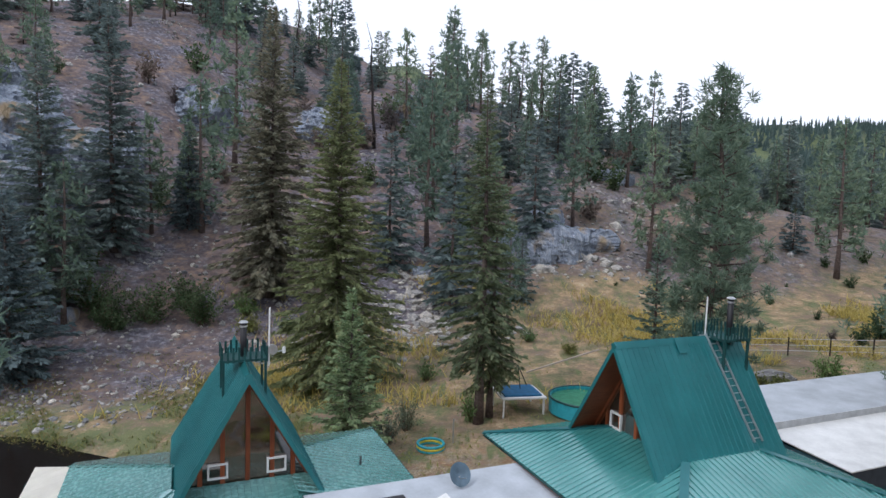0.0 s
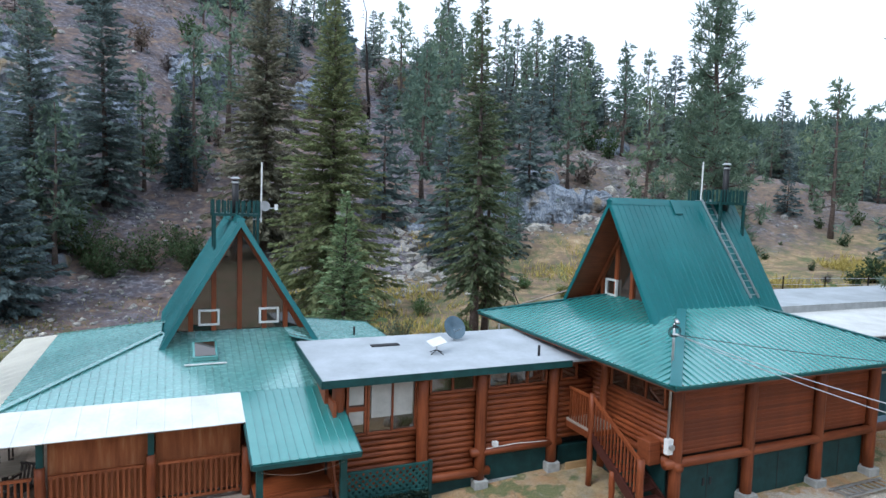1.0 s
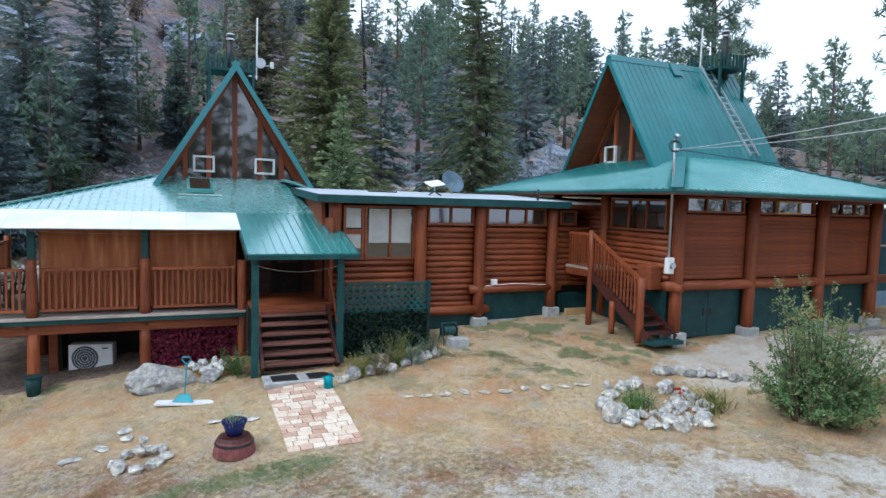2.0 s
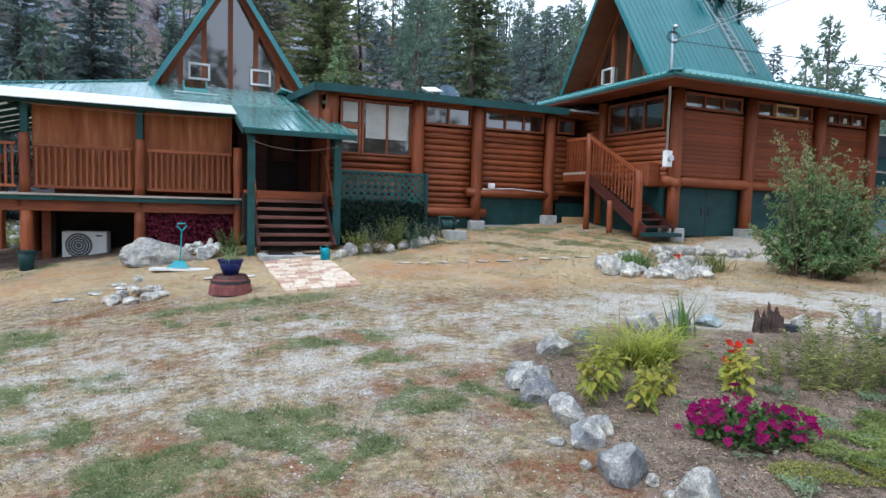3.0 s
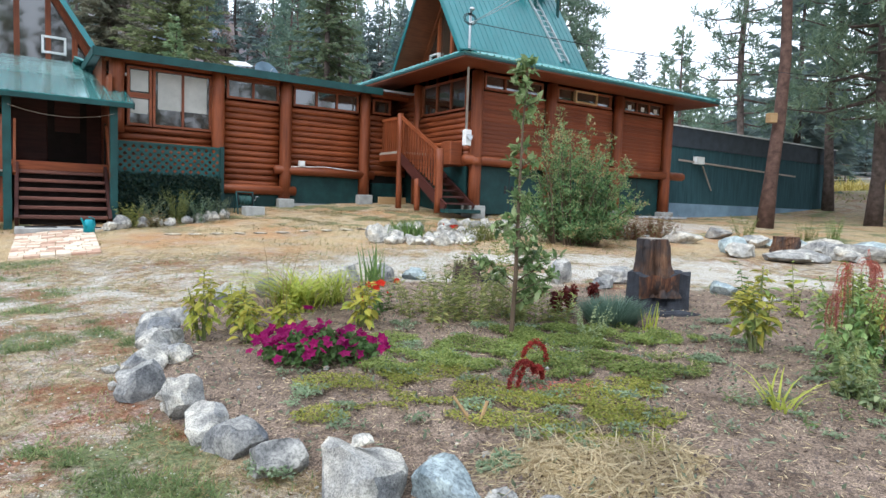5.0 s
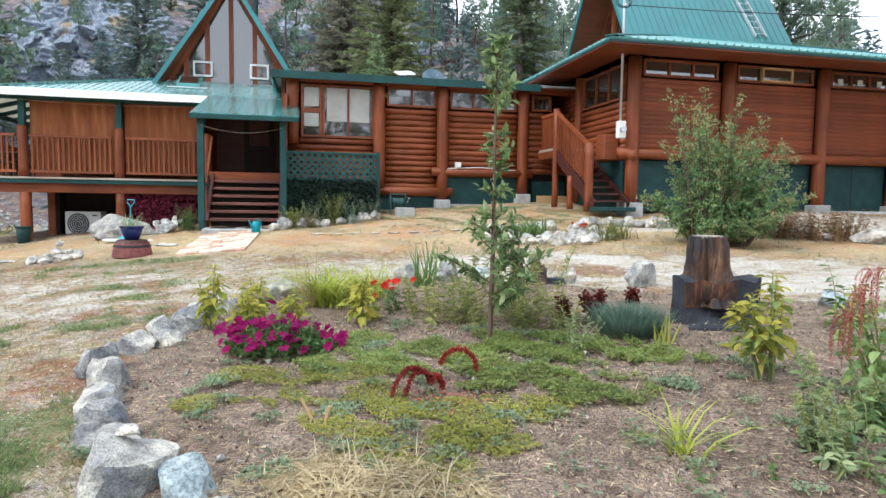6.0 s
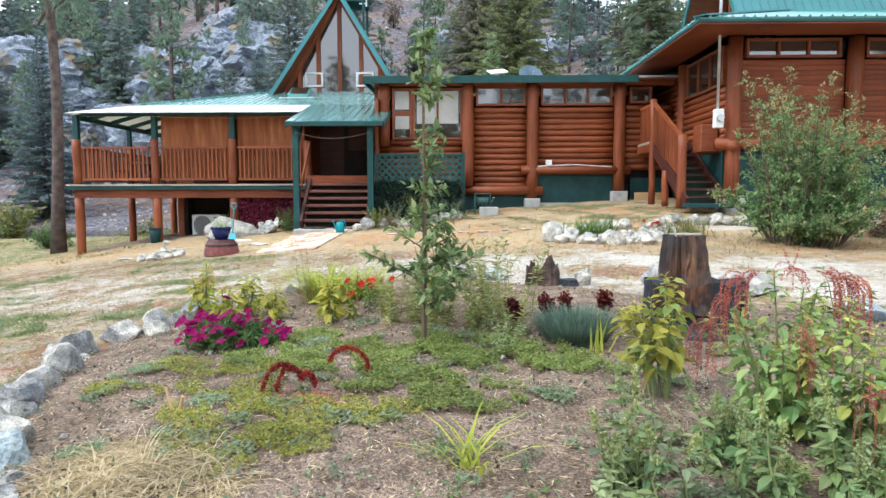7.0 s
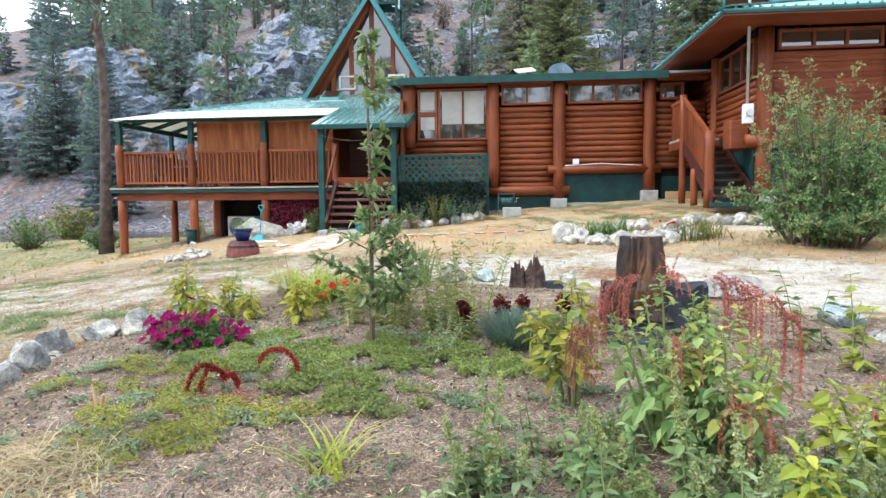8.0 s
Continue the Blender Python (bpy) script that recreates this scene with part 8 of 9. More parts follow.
def herb(name, x, y, h, stems, label, seed, leaf_mat, leaf=0.09, wide=0.45, gap=0.06, spread=0.1, lean=0.25, stem_mat=None, stem_r=0.006, droop=-0.3, low=0.1, extra=None, cat="plant", group="", top_small=0.6, per=2):
    """Upright stems set with broad leaves. extra(r, tips) may add further parts."""
    r = np.random.default_rng(seed)
    e = thing(name, label, cat, group, Matrix.Translation((x, y, gz(x, y) - 0.01)))
    mb = MB()
    P, D, N, L = [], [], [], []
    tips = []
    for s in range(stems):
        a = r.uniform(0, 6.28)
        b0 = np.array([math.cos(a), math.sin(a), 0]) * r.uniform(0, spread)
        hh = h * r.uniform(0.65, 1.05) if stems > 1 else h
        ln = np.array([math.cos(a), math.sin(a), 0]) * lean * hh * r.uniform(0.3, 1.0)
        pts = [b0 + ln * f * f + np.array([0, 0, hh * f]) + r.normal(0, 0.008, 3) * (f > 0) for f in (0, 0.25, 0.5, 0.75, 1)]
        mb.tube(pts, [stem_r * (1.1 - 0.8 * f) for f in (0, 0.25, 0.5, 0.75, 1)], 5)
        if stems <= 12:
            part("stalk", mb, stem_mat or G_STEM, e)
            mb = MB()
        tips.append(pts)
        k = int(hh / gap)
        for i in range(k):
            f = low + (1 - low) * (i + r.random()) / k
            q = f * 4
            q0 = int(min(3, q))
            p = pts[q0] + (pts[q0 + 1] - pts[q0]) * (q - q0)
            for _ in range(per):
                an = r.uniform(0, 6.28)
                P.append(p)
                D.append([math.cos(an), math.sin(an), droop + 0.5 * f + r.normal(0, 0.25)])
                N.append([r.normal(0, 0.3), r.normal(0, 0.3), 1])
                L.append(leaf * r.uniform(0.6, 1.2) * (1 - (1 - top_small) * f))
    if stems > 12:
        part("stalk", mb, stem_mat or G_STEM, e)
    L = np.array(L)
    V, F = ovate(P, D, N, L, L * wide * 1.1)
    part("foliage", np_mesh("leaves", V, F, leaf_mat), leaf_mat, e)
    if extra:
        extra(e, r, tips)
    return e


def flower_mesh(size, petals, mat, seed):
    """One open flower facing +z, its petals joined at the centre."""
    r = random.Random(seed)
    k = petals * 2
    vs = [(0, 0, 0)]
    for i in range(k):
        q = size * (1.0 if i % 2 else 0.62) * r.uniform(0.9, 1.1)
        vs.append((q * math.cos(6.283 * i / k), q * math.sin(6.283 * i / k), size * (0.32 if i % 2 else 0.4)))
    return MB().add(vs, [(0, 1 + i, 1 + (i + 1) % k) for i in range(k)]).mesh("flower", mat)


def flowers(e, r, pts, size, mat, petals=5):
    ms = [flower_mesh(size * q, petals, mat, i) for i, q in enumerate((0.85, 1.0, 1.12))]
    for i, p in enumerate(pts):
        n = Vector((r.normal(0, 0.5), r.normal(-0.5, 0.5), 0.7))
        part("flower", ms[i % 3], mat, e, m=Matrix.Translation(Vector(p)) @ n.to_track_quat("Z", "Y").to_matrix().to_4x4())


G_YLEAF = foliage("yellowed_leaves", [(0.34, 0.33, 0.06), (0.46, 0.42, 0.08), (0.56, 0.48, 0.1)])
G_AMAR = foliage("yellowing_amaranth_leaves", [(0.24, 0.34, 0.1), (0.34, 0.43, 0.13), (0.46, 0.5, 0.15), (0.58, 0.52, 0.12)], 0.36)


def strands(P0, d0, ln, r, k, fall=0.13):
    """Points along k thin strands that leave P0 along d0 and droop."""
    out = []
    for _ in range(k):
        p = np.array(P0) + r.normal(0, 0.012, 3)
        d = np.array(d0) + r.normal(0, 0.13, 3)
        for _i in range(int(ln * r.uniform(0.55, 1.2) / 0.006)):
            d = d + np.array([0, 0, -fall])
            d[:2] *= 0.94
            d = d / np.linalg.norm(d)
            p = p + d * 0.006
            out += [p + r.normal(0, 0.0017, 3) for _k in range(3)]
    return out


def leaf_mass(name, x, y, h, w, stems, label, seed, mats, leaf, tassel=(), lean=0.0, low=0.12, group="", gap=0.027):
    """Upright stems with broad leaves on stalks; tassel lists reach along the bed, height and length of the hanging tassels."""
    r = np.random.default_rng(seed)
    e = thing(name, label, "plant", group, Matrix.Translation((x, y, gz(x, y) - 0.01)))
    sets = [[], []]
    for s_ in range(stems):
        a = 6.283 * s_ / stems + r.normal(0, 0.4)
        q = math.sqrt(r.uniform(0.03, 1.0))
        hh = h * r.uniform(0.72, 1.0) * (1.05 - 0.3 * q)
        tip = np.array([w * q * math.cos(a) + lean, 0.75 * w * q * math.sin(a), hh])
        b0 = np.array([0.3 * w * q * math.cos(a), 0.2 * w * q * math.sin(a), 0]) * (0.2 if low > 0.3 else 1)
        mid = np.array([0.3 * lean, 0, 0.62 * hh]) if low > 0.3 else b0 * 0.5 + tip * 0.5 + np.array([-0.12 * tip[0], -0.12 * tip[1], 0.06])
        C = [(1 - f) ** 2 * b0 + 2 * f * (1 - f) * mid + f * f * tip for f in (0, 0.25, 0.5, 0.75, 1)]
        pet = MB().tube(C, [0.009, 0.008, 0.007, 0.005, 0.003], 5)
        k = int(hh / gap)
        spin = r.uniform(0, 6.28)
        for i in range(k):
            f = low + (1 - low) * (i + r.random() * 0.8) / k
            p = (1 - f) ** 2 * b0 + 2 * f * (1 - f) * mid + f * f * tip
            an = spin + i * 2.4 + r.normal(0, 0.3)
            L = leaf * r.uniform(0.6, 1.3) * (1.12 - 0.62 * f ** 3)
            d = np.array([math.cos(an), math.sin(an), 0.25 + r.normal(0, 0.25)])
            p1 = p + d * L * 0.45
            pet.tube([p, p1], 0.0018, 3, cap=False)
            sets[0 if r.random() < 0.22 + 0.72 * f ** 2 else 1].append((p1, [d[0], d[1], -0.55 + 0.8 * f * f + r.normal(0, 0.35)], [r.normal(0, 0.4), r.normal(0, 0.4), 1], L))
        part("stalk", pet, G_STEM, e)
        for j in range(9):
            an = j * 2.4 + spin
            sets[0].append((tip - np.array([0, 0, 0.012 * j]), [math.cos(an), math.sin(an), 0.9 - 0.15 * j], [r.normal(0, 0.3), r.normal(0, 0.3), 1], leaf * (0.3 + 0.07 * j)))
    for nm, st_, mt in zip(("upper_leaves", "lower_leaves"), sets, mats):
        P, D, N, L = (np.array([q[i] for q in st_]) for i in range(4))
        V, F = ovate(P, D, N, L, L * 0.6, 0.28)
        part(nm, np_mesh(nm, V, F, mt), mt, e)
    for dx, dy, z, out, ln in tassel:
        P = strands((dx, dy, z), (out * 0.5, out * 0.28, 0.22), ln, r, int(r.uniform(9, 15)))
        V, F = leafy(P, r.normal(0, 1, (len(P), 3)), r.normal(0, 1, (len(P), 3)), 0.007, 0.006)
        part("tassel", np_mesh("tassel", V, F, G_TASSEL), G_TASSEL, e, "hanging coral-red tassel")
    return e


G_SPIKE = foliage("pale_seed_spikes", [(0.28, 0.34, 0.14), (0.4, 0.45, 0.2), (0.52, 0.54, 0.3)])


def spikes(e, r, tips):
    """Dense pale green seed spikes on the stem tops."""
    for t in tips:
        t0, d = np.array(t[-2]), np.array(t[-1]) - np.array(t[-2])
        n = 150
        f = r.uniform(0.1, 1.3, n)
        P = t0 + d * f[:, None] + r.normal(0, 1, (n, 3)) * (0.0125 * (1.45 - f))[:, None]
        V, F = leafy(P, r.normal(0, 1, (n, 3)) + [0, 0, 0.6], r.normal(0, 1, (n, 3)), 0.016, 0.009)
        part("seed_spike", np_mesh("seed_spike", V, F, G_SPIKE), G_SPIKE, e)


# petunia mound
r0 = np.random.default_rng(801)
pe = thing("petunia_clump", "mound of magenta petunias in full flower", "flowers", m=Matrix.Translation((2.76, 4.15, gz(2.76, 4.15))))
n = 1500
an, rd = r0.uniform(0, 6.28, n), np.sqrt(r0.random(n))
pp = np.stack([0.44 * rd * np.cos(an), 0.3 * rd * np.sin(an), (0.04 + 0.2 * np.sqrt(np.clip(1 - rd**2, 0, 1)) * r0.uniform(0.2, 1, n))], -1)
V, F = leafy(pp, r0.normal(0, 1, (n, 3)) + [0, 0, 0.3], r0.normal(0, 0.6, (n, 3)) + [0, 0, 1], 0.06 * r0.uniform(0.6, 1.3, n), 0.035, 0.1)
part("foliage", np_mesh("leaves", V, F, G_LEAF), G_LEAF, pe)
fp_ = []
for _ in range(84):
    a, q = r0.uniform(0, 6.28), math.sqrt(r0.random())
    fp_.append(np.array([0.54 * q * math.cos(a), 0.34 * q * math.sin(a), 0.06 + 0.19 * math.sqrt(max(0, 1 - q * q)) + r0.normal(0, 0.04)]))
flowers(pe, r0, fp_, 0.046, G_MAGENTA)

for i, (x, y, h) in enumerate(((1.76, 4.85, 0.74), (2.15, 4.75, 0.5), (2.0, 5.25, 0.55), (2.45, 5.1, 0.38), (3.12, 5.08, 0.55))):
    leaf_mass("yellowing_amaranth", x, y, h, 0.13, 5, "yellow-green broad-leaved plant in the flower bed", 810 + i, (G_YLEAF, G_LIME), 0.1, low=0.22, group="yellowing plants")
tuft("day_lily", 2.5, 6.0, 240, 0.95, 0.02, G_LIME, "clump of arching yellow-green day lily leaves", 820, 0.1, 2.3, 1.0)
tuft("day_lily", 2.85, 6.2, 90, 0.55, 0.018, G_LIME, "clump of arching yellow-green day lily leaves", 821, 0.1, 1.9, 0.5)
tuft("seed_stalks", 2.3, 5.8, 14, 0.95, 0.008, G_DRY, "thin dry grass seed stalks", 822, 0.12, 3.0, 0.15)
tuft("iris_clump", 3.35, 6.85, 26, 0.6, 0.03, G_LEAF, "stiff green iris sword leaves", 823, 0.09, 3.0, 0.15)


def zin(e, r, tips):
    flowers(e, r, [t[-1] + r.normal(0, 0.02, 3) for t in tips for _ in range(1)], 0.042, G_RED, petals=9)


herb("zinnia_plant", 3.35, 5.65, 0.34, 8, "dark-leaved plant with bright red flowers", 830, G_LEAF, 0.09, 0.5, 0.04, 0.2, 0.3, extra=zin)
herb("zinnia_plant", 3.2, 5.35, 0.4, 3, "yellowing plant with red flowers", 831, G_LIME, 0.12, 0.5, 0.05, 0.08, 0.2, extra=zin)
for i, (x, y, h, k) in enumerate(((4.0, 5.45, 0.62, 10), (4.5, 5.3, 0.92, 4), (4.8, 5.5, 0.78, 6), (4.6, 5.05, 0.45, 12), (3.8, 5.15, 0.5, 10), (4.98, 5.05, 0.36, 10), (4.2, 5.15, 0.5, 12), (4.45, 5.75, 0.66, 8), (3.6, 5.5, 0.5, 8))):
    herb("goldenrod", x, y, h, k, "tall olive-green stalky plant going to seed", 840 + i, G_RODS, 0.1, 0.2, 0.034, 0.24, 0.42, group="stalky plants", stem_r=0.0045, per=3, droop=0.15, low=0.05)
herb("seed_plant", 5.05, 4.4, 0.36, 20, "bushy fine plant with pale seed heads", 850, G_WEED, 0.035, 0.4, 0.02, 0.16, 0.6, stem_r=0.002)
# sapling apple
G_APPLE = foliage("apple_leaves", [(0.09, 0.15, 0.06), (0.15, 0.23, 0.09), (0.24, 0.32, 0.14), (0.4, 0.46, 0.26)], 0.36)
def sap_extra(e, r, tips):
    P, D, N, L = [], [], [], []
    for z, ln in ((0.32, 0.34), (0.42, 0.4), (0.52, 0.42), (0.62, 0.36), (0.78, 0.3), (0.9, 0.26), (1.02, 0.16), (1.2, 0.15), (1.4, 0.1), (1.52, 0.14), (1.65, 0.11), (1.9, 0.15), (2.02, 0.14), (2.15, 0.12), (2.28, 0.09), (2.38, 0.06)):
        for k in range(4 if z < 1 else 3):
            a = r.uniform(0, 6.28)
            d = np.array([math.cos(a), math.sin(a), 0.55])
            p0 = np.array([0.02 * z, 0, z])
            p1 = p0 + d * ln * r.uniform(0.6, 1.1)
            part("twig", MB().tube([p0, p1], [0.006, 0.003], 4), G_BROWNST, e)
            for i in range(int(9 + ln * 44)):
                f = r.uniform(0.25, 1.05)
                P.append(p0 + (p1 - p0) * f + r.normal(0, 0.015, 3))
                D.append(r.normal(0, 1, 3) + d * 0.5 + [0, 0, 0.2])
                N.append(r.normal(0, 0.5, 3) + [0, 0, 1])
                L.append(0.085 * r.uniform(0.6, 1.25))
    L = np.array(L)
    V, F = ovate(P, D, N, L, L * 0.5, 0.2)
    part("crown_leaves", np_mesh("crown_leaves", V, F, G_APPLE), G_APPLE, e)


herb("apple_sapling", 4.39, 4.5, 2.3, 1, "slender young apple sapling with leaf tufts", 860, G_PALE, 0.06, 0.5, 0.12, 0.0, 0.02, stem_mat=G_BROWNST, stem_r=0.022, extra=sap_extra, cat="tree", low=0.45, per=2)
# lavender, cockscomb, blades
r1 = np.random.default_rng(870)
n = 2200
an, rd = r1.uniform(0, 6.28, n), np.sqrt(r1.random(n)) * 0.2
P = np.stack([rd * np.cos(an), rd * np.sin(an), np.zeros(n)], -1)
D = np.stack([np.cos(an) * rd * 3.2, np.sin(an) * rd * 3.2, np.full(n, 1.0)], -1) + r1.normal(0, 0.12, (n, 3))
V, F = blades(P, D, 0.31 * r1.uniform(0.5, 1.15, n), np.full(n, 0.008), r1, 0.2, 2)
solo("lavender", np_mesh("lavender", V, F, G_BLUE), G_BLUE, "rounded blue-grey lavender clump", "plant", m=Matrix.Translation((5.5, 4.88, gz(5.5, 4.88))))
tuft("iris_plant", 5.72, 4.55, 9, 0.34, 0.022, G_LIME, "few upright pale green blades", 871, 0.03, 3.0, 0.1)


def plume(e, r, tips):
    for t in tips:
        P = np.array([t[-1] + np.clip(r.normal(0, 1, 3), -1.6, 1.6) * [0.024, 0.024, 0.042] for _ in range(150)])
        V, F = leafy(P, r.normal(0, 1, (len(P), 3)), r.normal(0, 1, (len(P), 3)), 0.035, 0.03)
        part("plume", np_mesh("plume", V, F, G_BURG), G_BURG, e)


for i, (x, y) in enumerate(((5.2, 5.2), (5.3, 5.35), (5.6, 5.55), (4.98, 4.95))):
    herb("cockscomb", x, y, 0.27, 2, "small plant with dark burgundy plume", 880 + i, G_BURG, 0.07, 0.4, 0.05, 0.02, 0.1, extra=plume, group="cockscombs")


def red_arch(e, r, tips, arcs):
    """Thick plumes that rise, arch over and droop; each arc is reach, rise, droop, start height."""
    for reach, rise, drop, z0 in arcs:
        P = []
        for i in range(70):
            f = i / 69
            a = math.pi * (0.05 + 1.02 * f)
            c = np.array([0.5 * reach * (1 - math.cos(a)) * 0.875, 0.5 * reach * (1 - math.cos(a)) * 0.483, z0 + rise * math.sin(a) - drop * max(0.0, f - 0.5) * 2])
            for _ in range(16):
                P.append(c + r.normal(0, 0.006 * (1 + 0.6 * math.sin(i * 0.9)), 3))
        V, F = leafy(P, r.normal(0, 1, (len(P), 3)), r.normal(0, 1, (len(P), 3)), 0.015, 0.01)
        part("plume", np_mesh("plume", V, F, G_CRIMSON), G_CRIMSON, e)


herb("love_lies_bleeding", 4.17, 3.22, 0.13, 2, "small plant with arching crimson tassels", 890, G_LEAF, 0.09, 0.5, 0.05, 0.02, 0.2, extra=lambda e, r, t: red_arch(e, r, t, ((-0.24, 0.1, 0.11, 0.12), (-0.16, 0.07, 0.16, 0.13), (0.08, 0.03, 0.04, 0.13))), group="crimson plants")
herb("love_lies_bleeding", 4.18, 3.51, 0.16, 1, "small plant with arching crimson tassel", 891, G_YELLOW, 0.08, 0.5, 0.06, 0.01, 0.1, extra=lambda e, r, t: red_arch(e, r, t, ((0.25, 0.1, 0.05, 0.15),)), group="crimson plants")
# big foreground plants
leaf_mass("sunflower_plant", 6.22, 3.74, 0.76, 0.2, 9, "leaning yellow-green broad-leaved plant on bare soil", 900, (G_YLEAF, G_AMAR), 0.105, low=0.3, lean=-0.05, gap=0.034)
leaf_mass("tassel_amaranth", 6.79, 3.42, 0.84, 0.38, 21, "bushy amaranth with broad leaves and hanging coral-red tassels", 910, (G_AMAR, G_MID), 0.078,
          ((-0.2, -0.12, 0.78, -0.9, 0.3), (-0.14, -0.08, 0.8, -0.9, 0.3), (-0.26, -0.14, 0.68, -0.7, 0.36), (-0.33, -0.2, 0.56, -0.3, 0.3), (0.14, 0.05, 0.8, 0.9, 0.26), (0.22, 0.08, 0.78, 1.0, 0.34), (0.27, 0.1, 0.76, 1.0, 0.3), (0.05, -0.25, 0.56, 0.1, 0.26), (0.0, -0.1, 0.82, 0.3, 0.14)))
leaf_mass("tassel_amaranth", 7.06, 3.25, 0.72, 0.24, 11, "bushy amaranth with broad leaves and hanging coral-red tassels", 911, (G_AMAR, G_MID), 0.075,
          ((0.1, -0.05, 0.76, 0.9, 0.3), (0.16, 0.02, 0.7, 1.0, 0.34), (0.0, -0.2, 0.36, 0.2, 0.25), (0.1, -0.15, 0.3, 0.2, 0.2)))
leaf_mass("sunflower_plant", 7.56, 3.2, 0.56, 0.26, 12, "yellow-green broad-leaved plant with reddish tips", 912, (G_LIME, G_AMAR), 0.1, ((0.0, -0.05, 0.52, 0.2, 0.2), (-0.04, 0.0, 0.34, -0.2, 0.16)))
leaf_mass("sunflower_plant", 7.85, 3.5, 0.5, 0.24, 10, "yellow-green broad-leaved plant among weeds", 913, (G_LIME, G_AMAR), 0.11)
leaf_mass("sunflower_plant", 7.32, 2.75, 0.42, 0.16, 6, "yellow-green broad-leaved plant among weeds", 914, (G_LIME, G_MID), 0.09)
wr = random.Random(47)
weeds = [(6.19, 2.74, 0.6), (6.12, 2.68, 0.34), (6.55, 2.75, 0.42), (6.38, 2.62, 0.3), (6.95, 2.85, 0.5), (6.72, 2.62, 0.46), (7.15, 2.6, 0.42), (6.48, 2.95, 0.4), (7.4, 2.9, 0.48)] + [(wr.uniform(6.1, 7.9), wr.uniform(2.4, 3.3), wr.uniform(0.1, 0.3)) for _ in range(60)]
for i, (x, y, h) in enumerate(weeds):
    herb("pigweed", x, y, h, 2 if i < 9 else 3, "pale green weedy plant with leafy spikes", 930 + i, (G_PALE, G_WEED, G_MID, G_WEED, G_PALE)[i % 5], 0.1 if i else 0.12, 0.46, 0.034, 0.07, 0.3, group="weeds", top_small=0.45, extra=spikes if i < 34 else None)
tuft("blade_plant", 5.52, 2.58, 26, 0.4, 0.017, G_LIME, "arching yellow-green blade plant on bare soil", 940, 0.035, 2.5, 0.7)
herb("low_weed", 5.38, 2.66, 0.16, 14, "small grey-green weed on bare soil", 949, G_WEED, 0.05, 0.4, 0.02, 0.12, 0.6, group="low weeds", stem_r=0.002)
for i, (x, y) in enumerate(((5.3, 2.75), (5.0, 2.4), (5.7, 2.75), (5.55, 2.35), (4.8, 2.6), (6.3, 2.4), (5.9, 2.5), (6.0, 4.3), (4.2, 2.55), (6.6, 4.2), (6.9, 4.5), (5.25, 3.75))):
    herb("low_weed", x, y, 0.1, 7, "small grey-green weed on bare soil", 950 + i, G_GREY if i % 3 else G_LEAF, 0.05, 0.35, 0.02, 0.08, 0.9, group="low weeds", stem_r=0.002)
tw = thing("cut_twigs", "forked pale cut twig stuck in the soil", "twig", m=Matrix.Translation((3.66, 2.72, gz(3.66, 2.72) - 0.02)))
part("branch", MB().tube([(0, 0, 0), (-0.05, 0.02, 0.08), (-0.13, 0.05, 0.19)], [0.012, 0.011, 0.008], 6), M_PINE, tw)
part("branch", MB().tube([(0.01, 0, 0), (0.06, 0.0, 0.17)], [0.014, 0.01], 6), M_PINE, tw)
# straw heap
n = 4600
an, rd = r1.uniform(0, 6.28, n), np.sqrt(r1.random(n))
sx_, sy_ = 4.1 + 0.58 * rd * np.cos(an), 2.08 + 0.36 * rd * np.sin(an)
P = np.stack([sx_, sy_, height(sx_, sy_) + 0.03 + 0.09 * (1 - rd) * r1.random(n)], -1)
D = np.stack([r1.normal(0, 1, n), r1.normal(0, 1, n), r1.normal(0.1, 0.25, n)], -1)
V, F = blades(P, D, 0.13 * r1.uniform(0.4, 1.4, n), np.full(n, 0.0042), r1, 0.7, 3)
solo("straw_heap", np_mesh("straw_heap", V, F, G_STRAW), G_STRAW, "loose heap of pale dry straw", "straw", kind="stuff")

# creeping mats on the bed
def mat_cover(name, blobs, n, mat, label, seed, size=0.035, hmax=0.06):
    r = np.random.default_rng(seed)
    P = []
    for bx_, by_, rx_, ry_ in blobs:
        k = int(n * rx_ * ry_)
        a, q = r.uniform(0, 6.28, k), np.sqrt(r.random(k))
        x_, y_ = bx_ + rx_ * q * np.cos(a), by_ + ry_ * q * np.sin(a)
        kk_ = wave(x_, y_, 0.16, seed % 7) + 0.5 * wave(x_, y_, 0.06, 3) > -0.36 + 1.9 * np.clip(q - 0.7, 0, 1)
        x_, y_ = x_[kk_], y_[kk_]
        P.append(np.stack([x_, y_, height(x_, y_) + 0.05 + hmax * r.random(len(x_)) * (0.6 + 0.9 * wave(x_, y_, 0.11, 5))], -1))
    P = np.concatenate(P)
    n_ = len(P)
    V, F = leafy(P, r.normal(0, 1, (n_, 3)) * [1, 1, 0.4], r.normal(0, 0.45, (n_, 3)) + [0, 0, 1], size * r.uniform(0.6, 1.3, n_), size * 0.6, 0.15)
    return solo(name, np_mesh(name, V, F, mat), mat, label, "ground cover", kind="stuff")


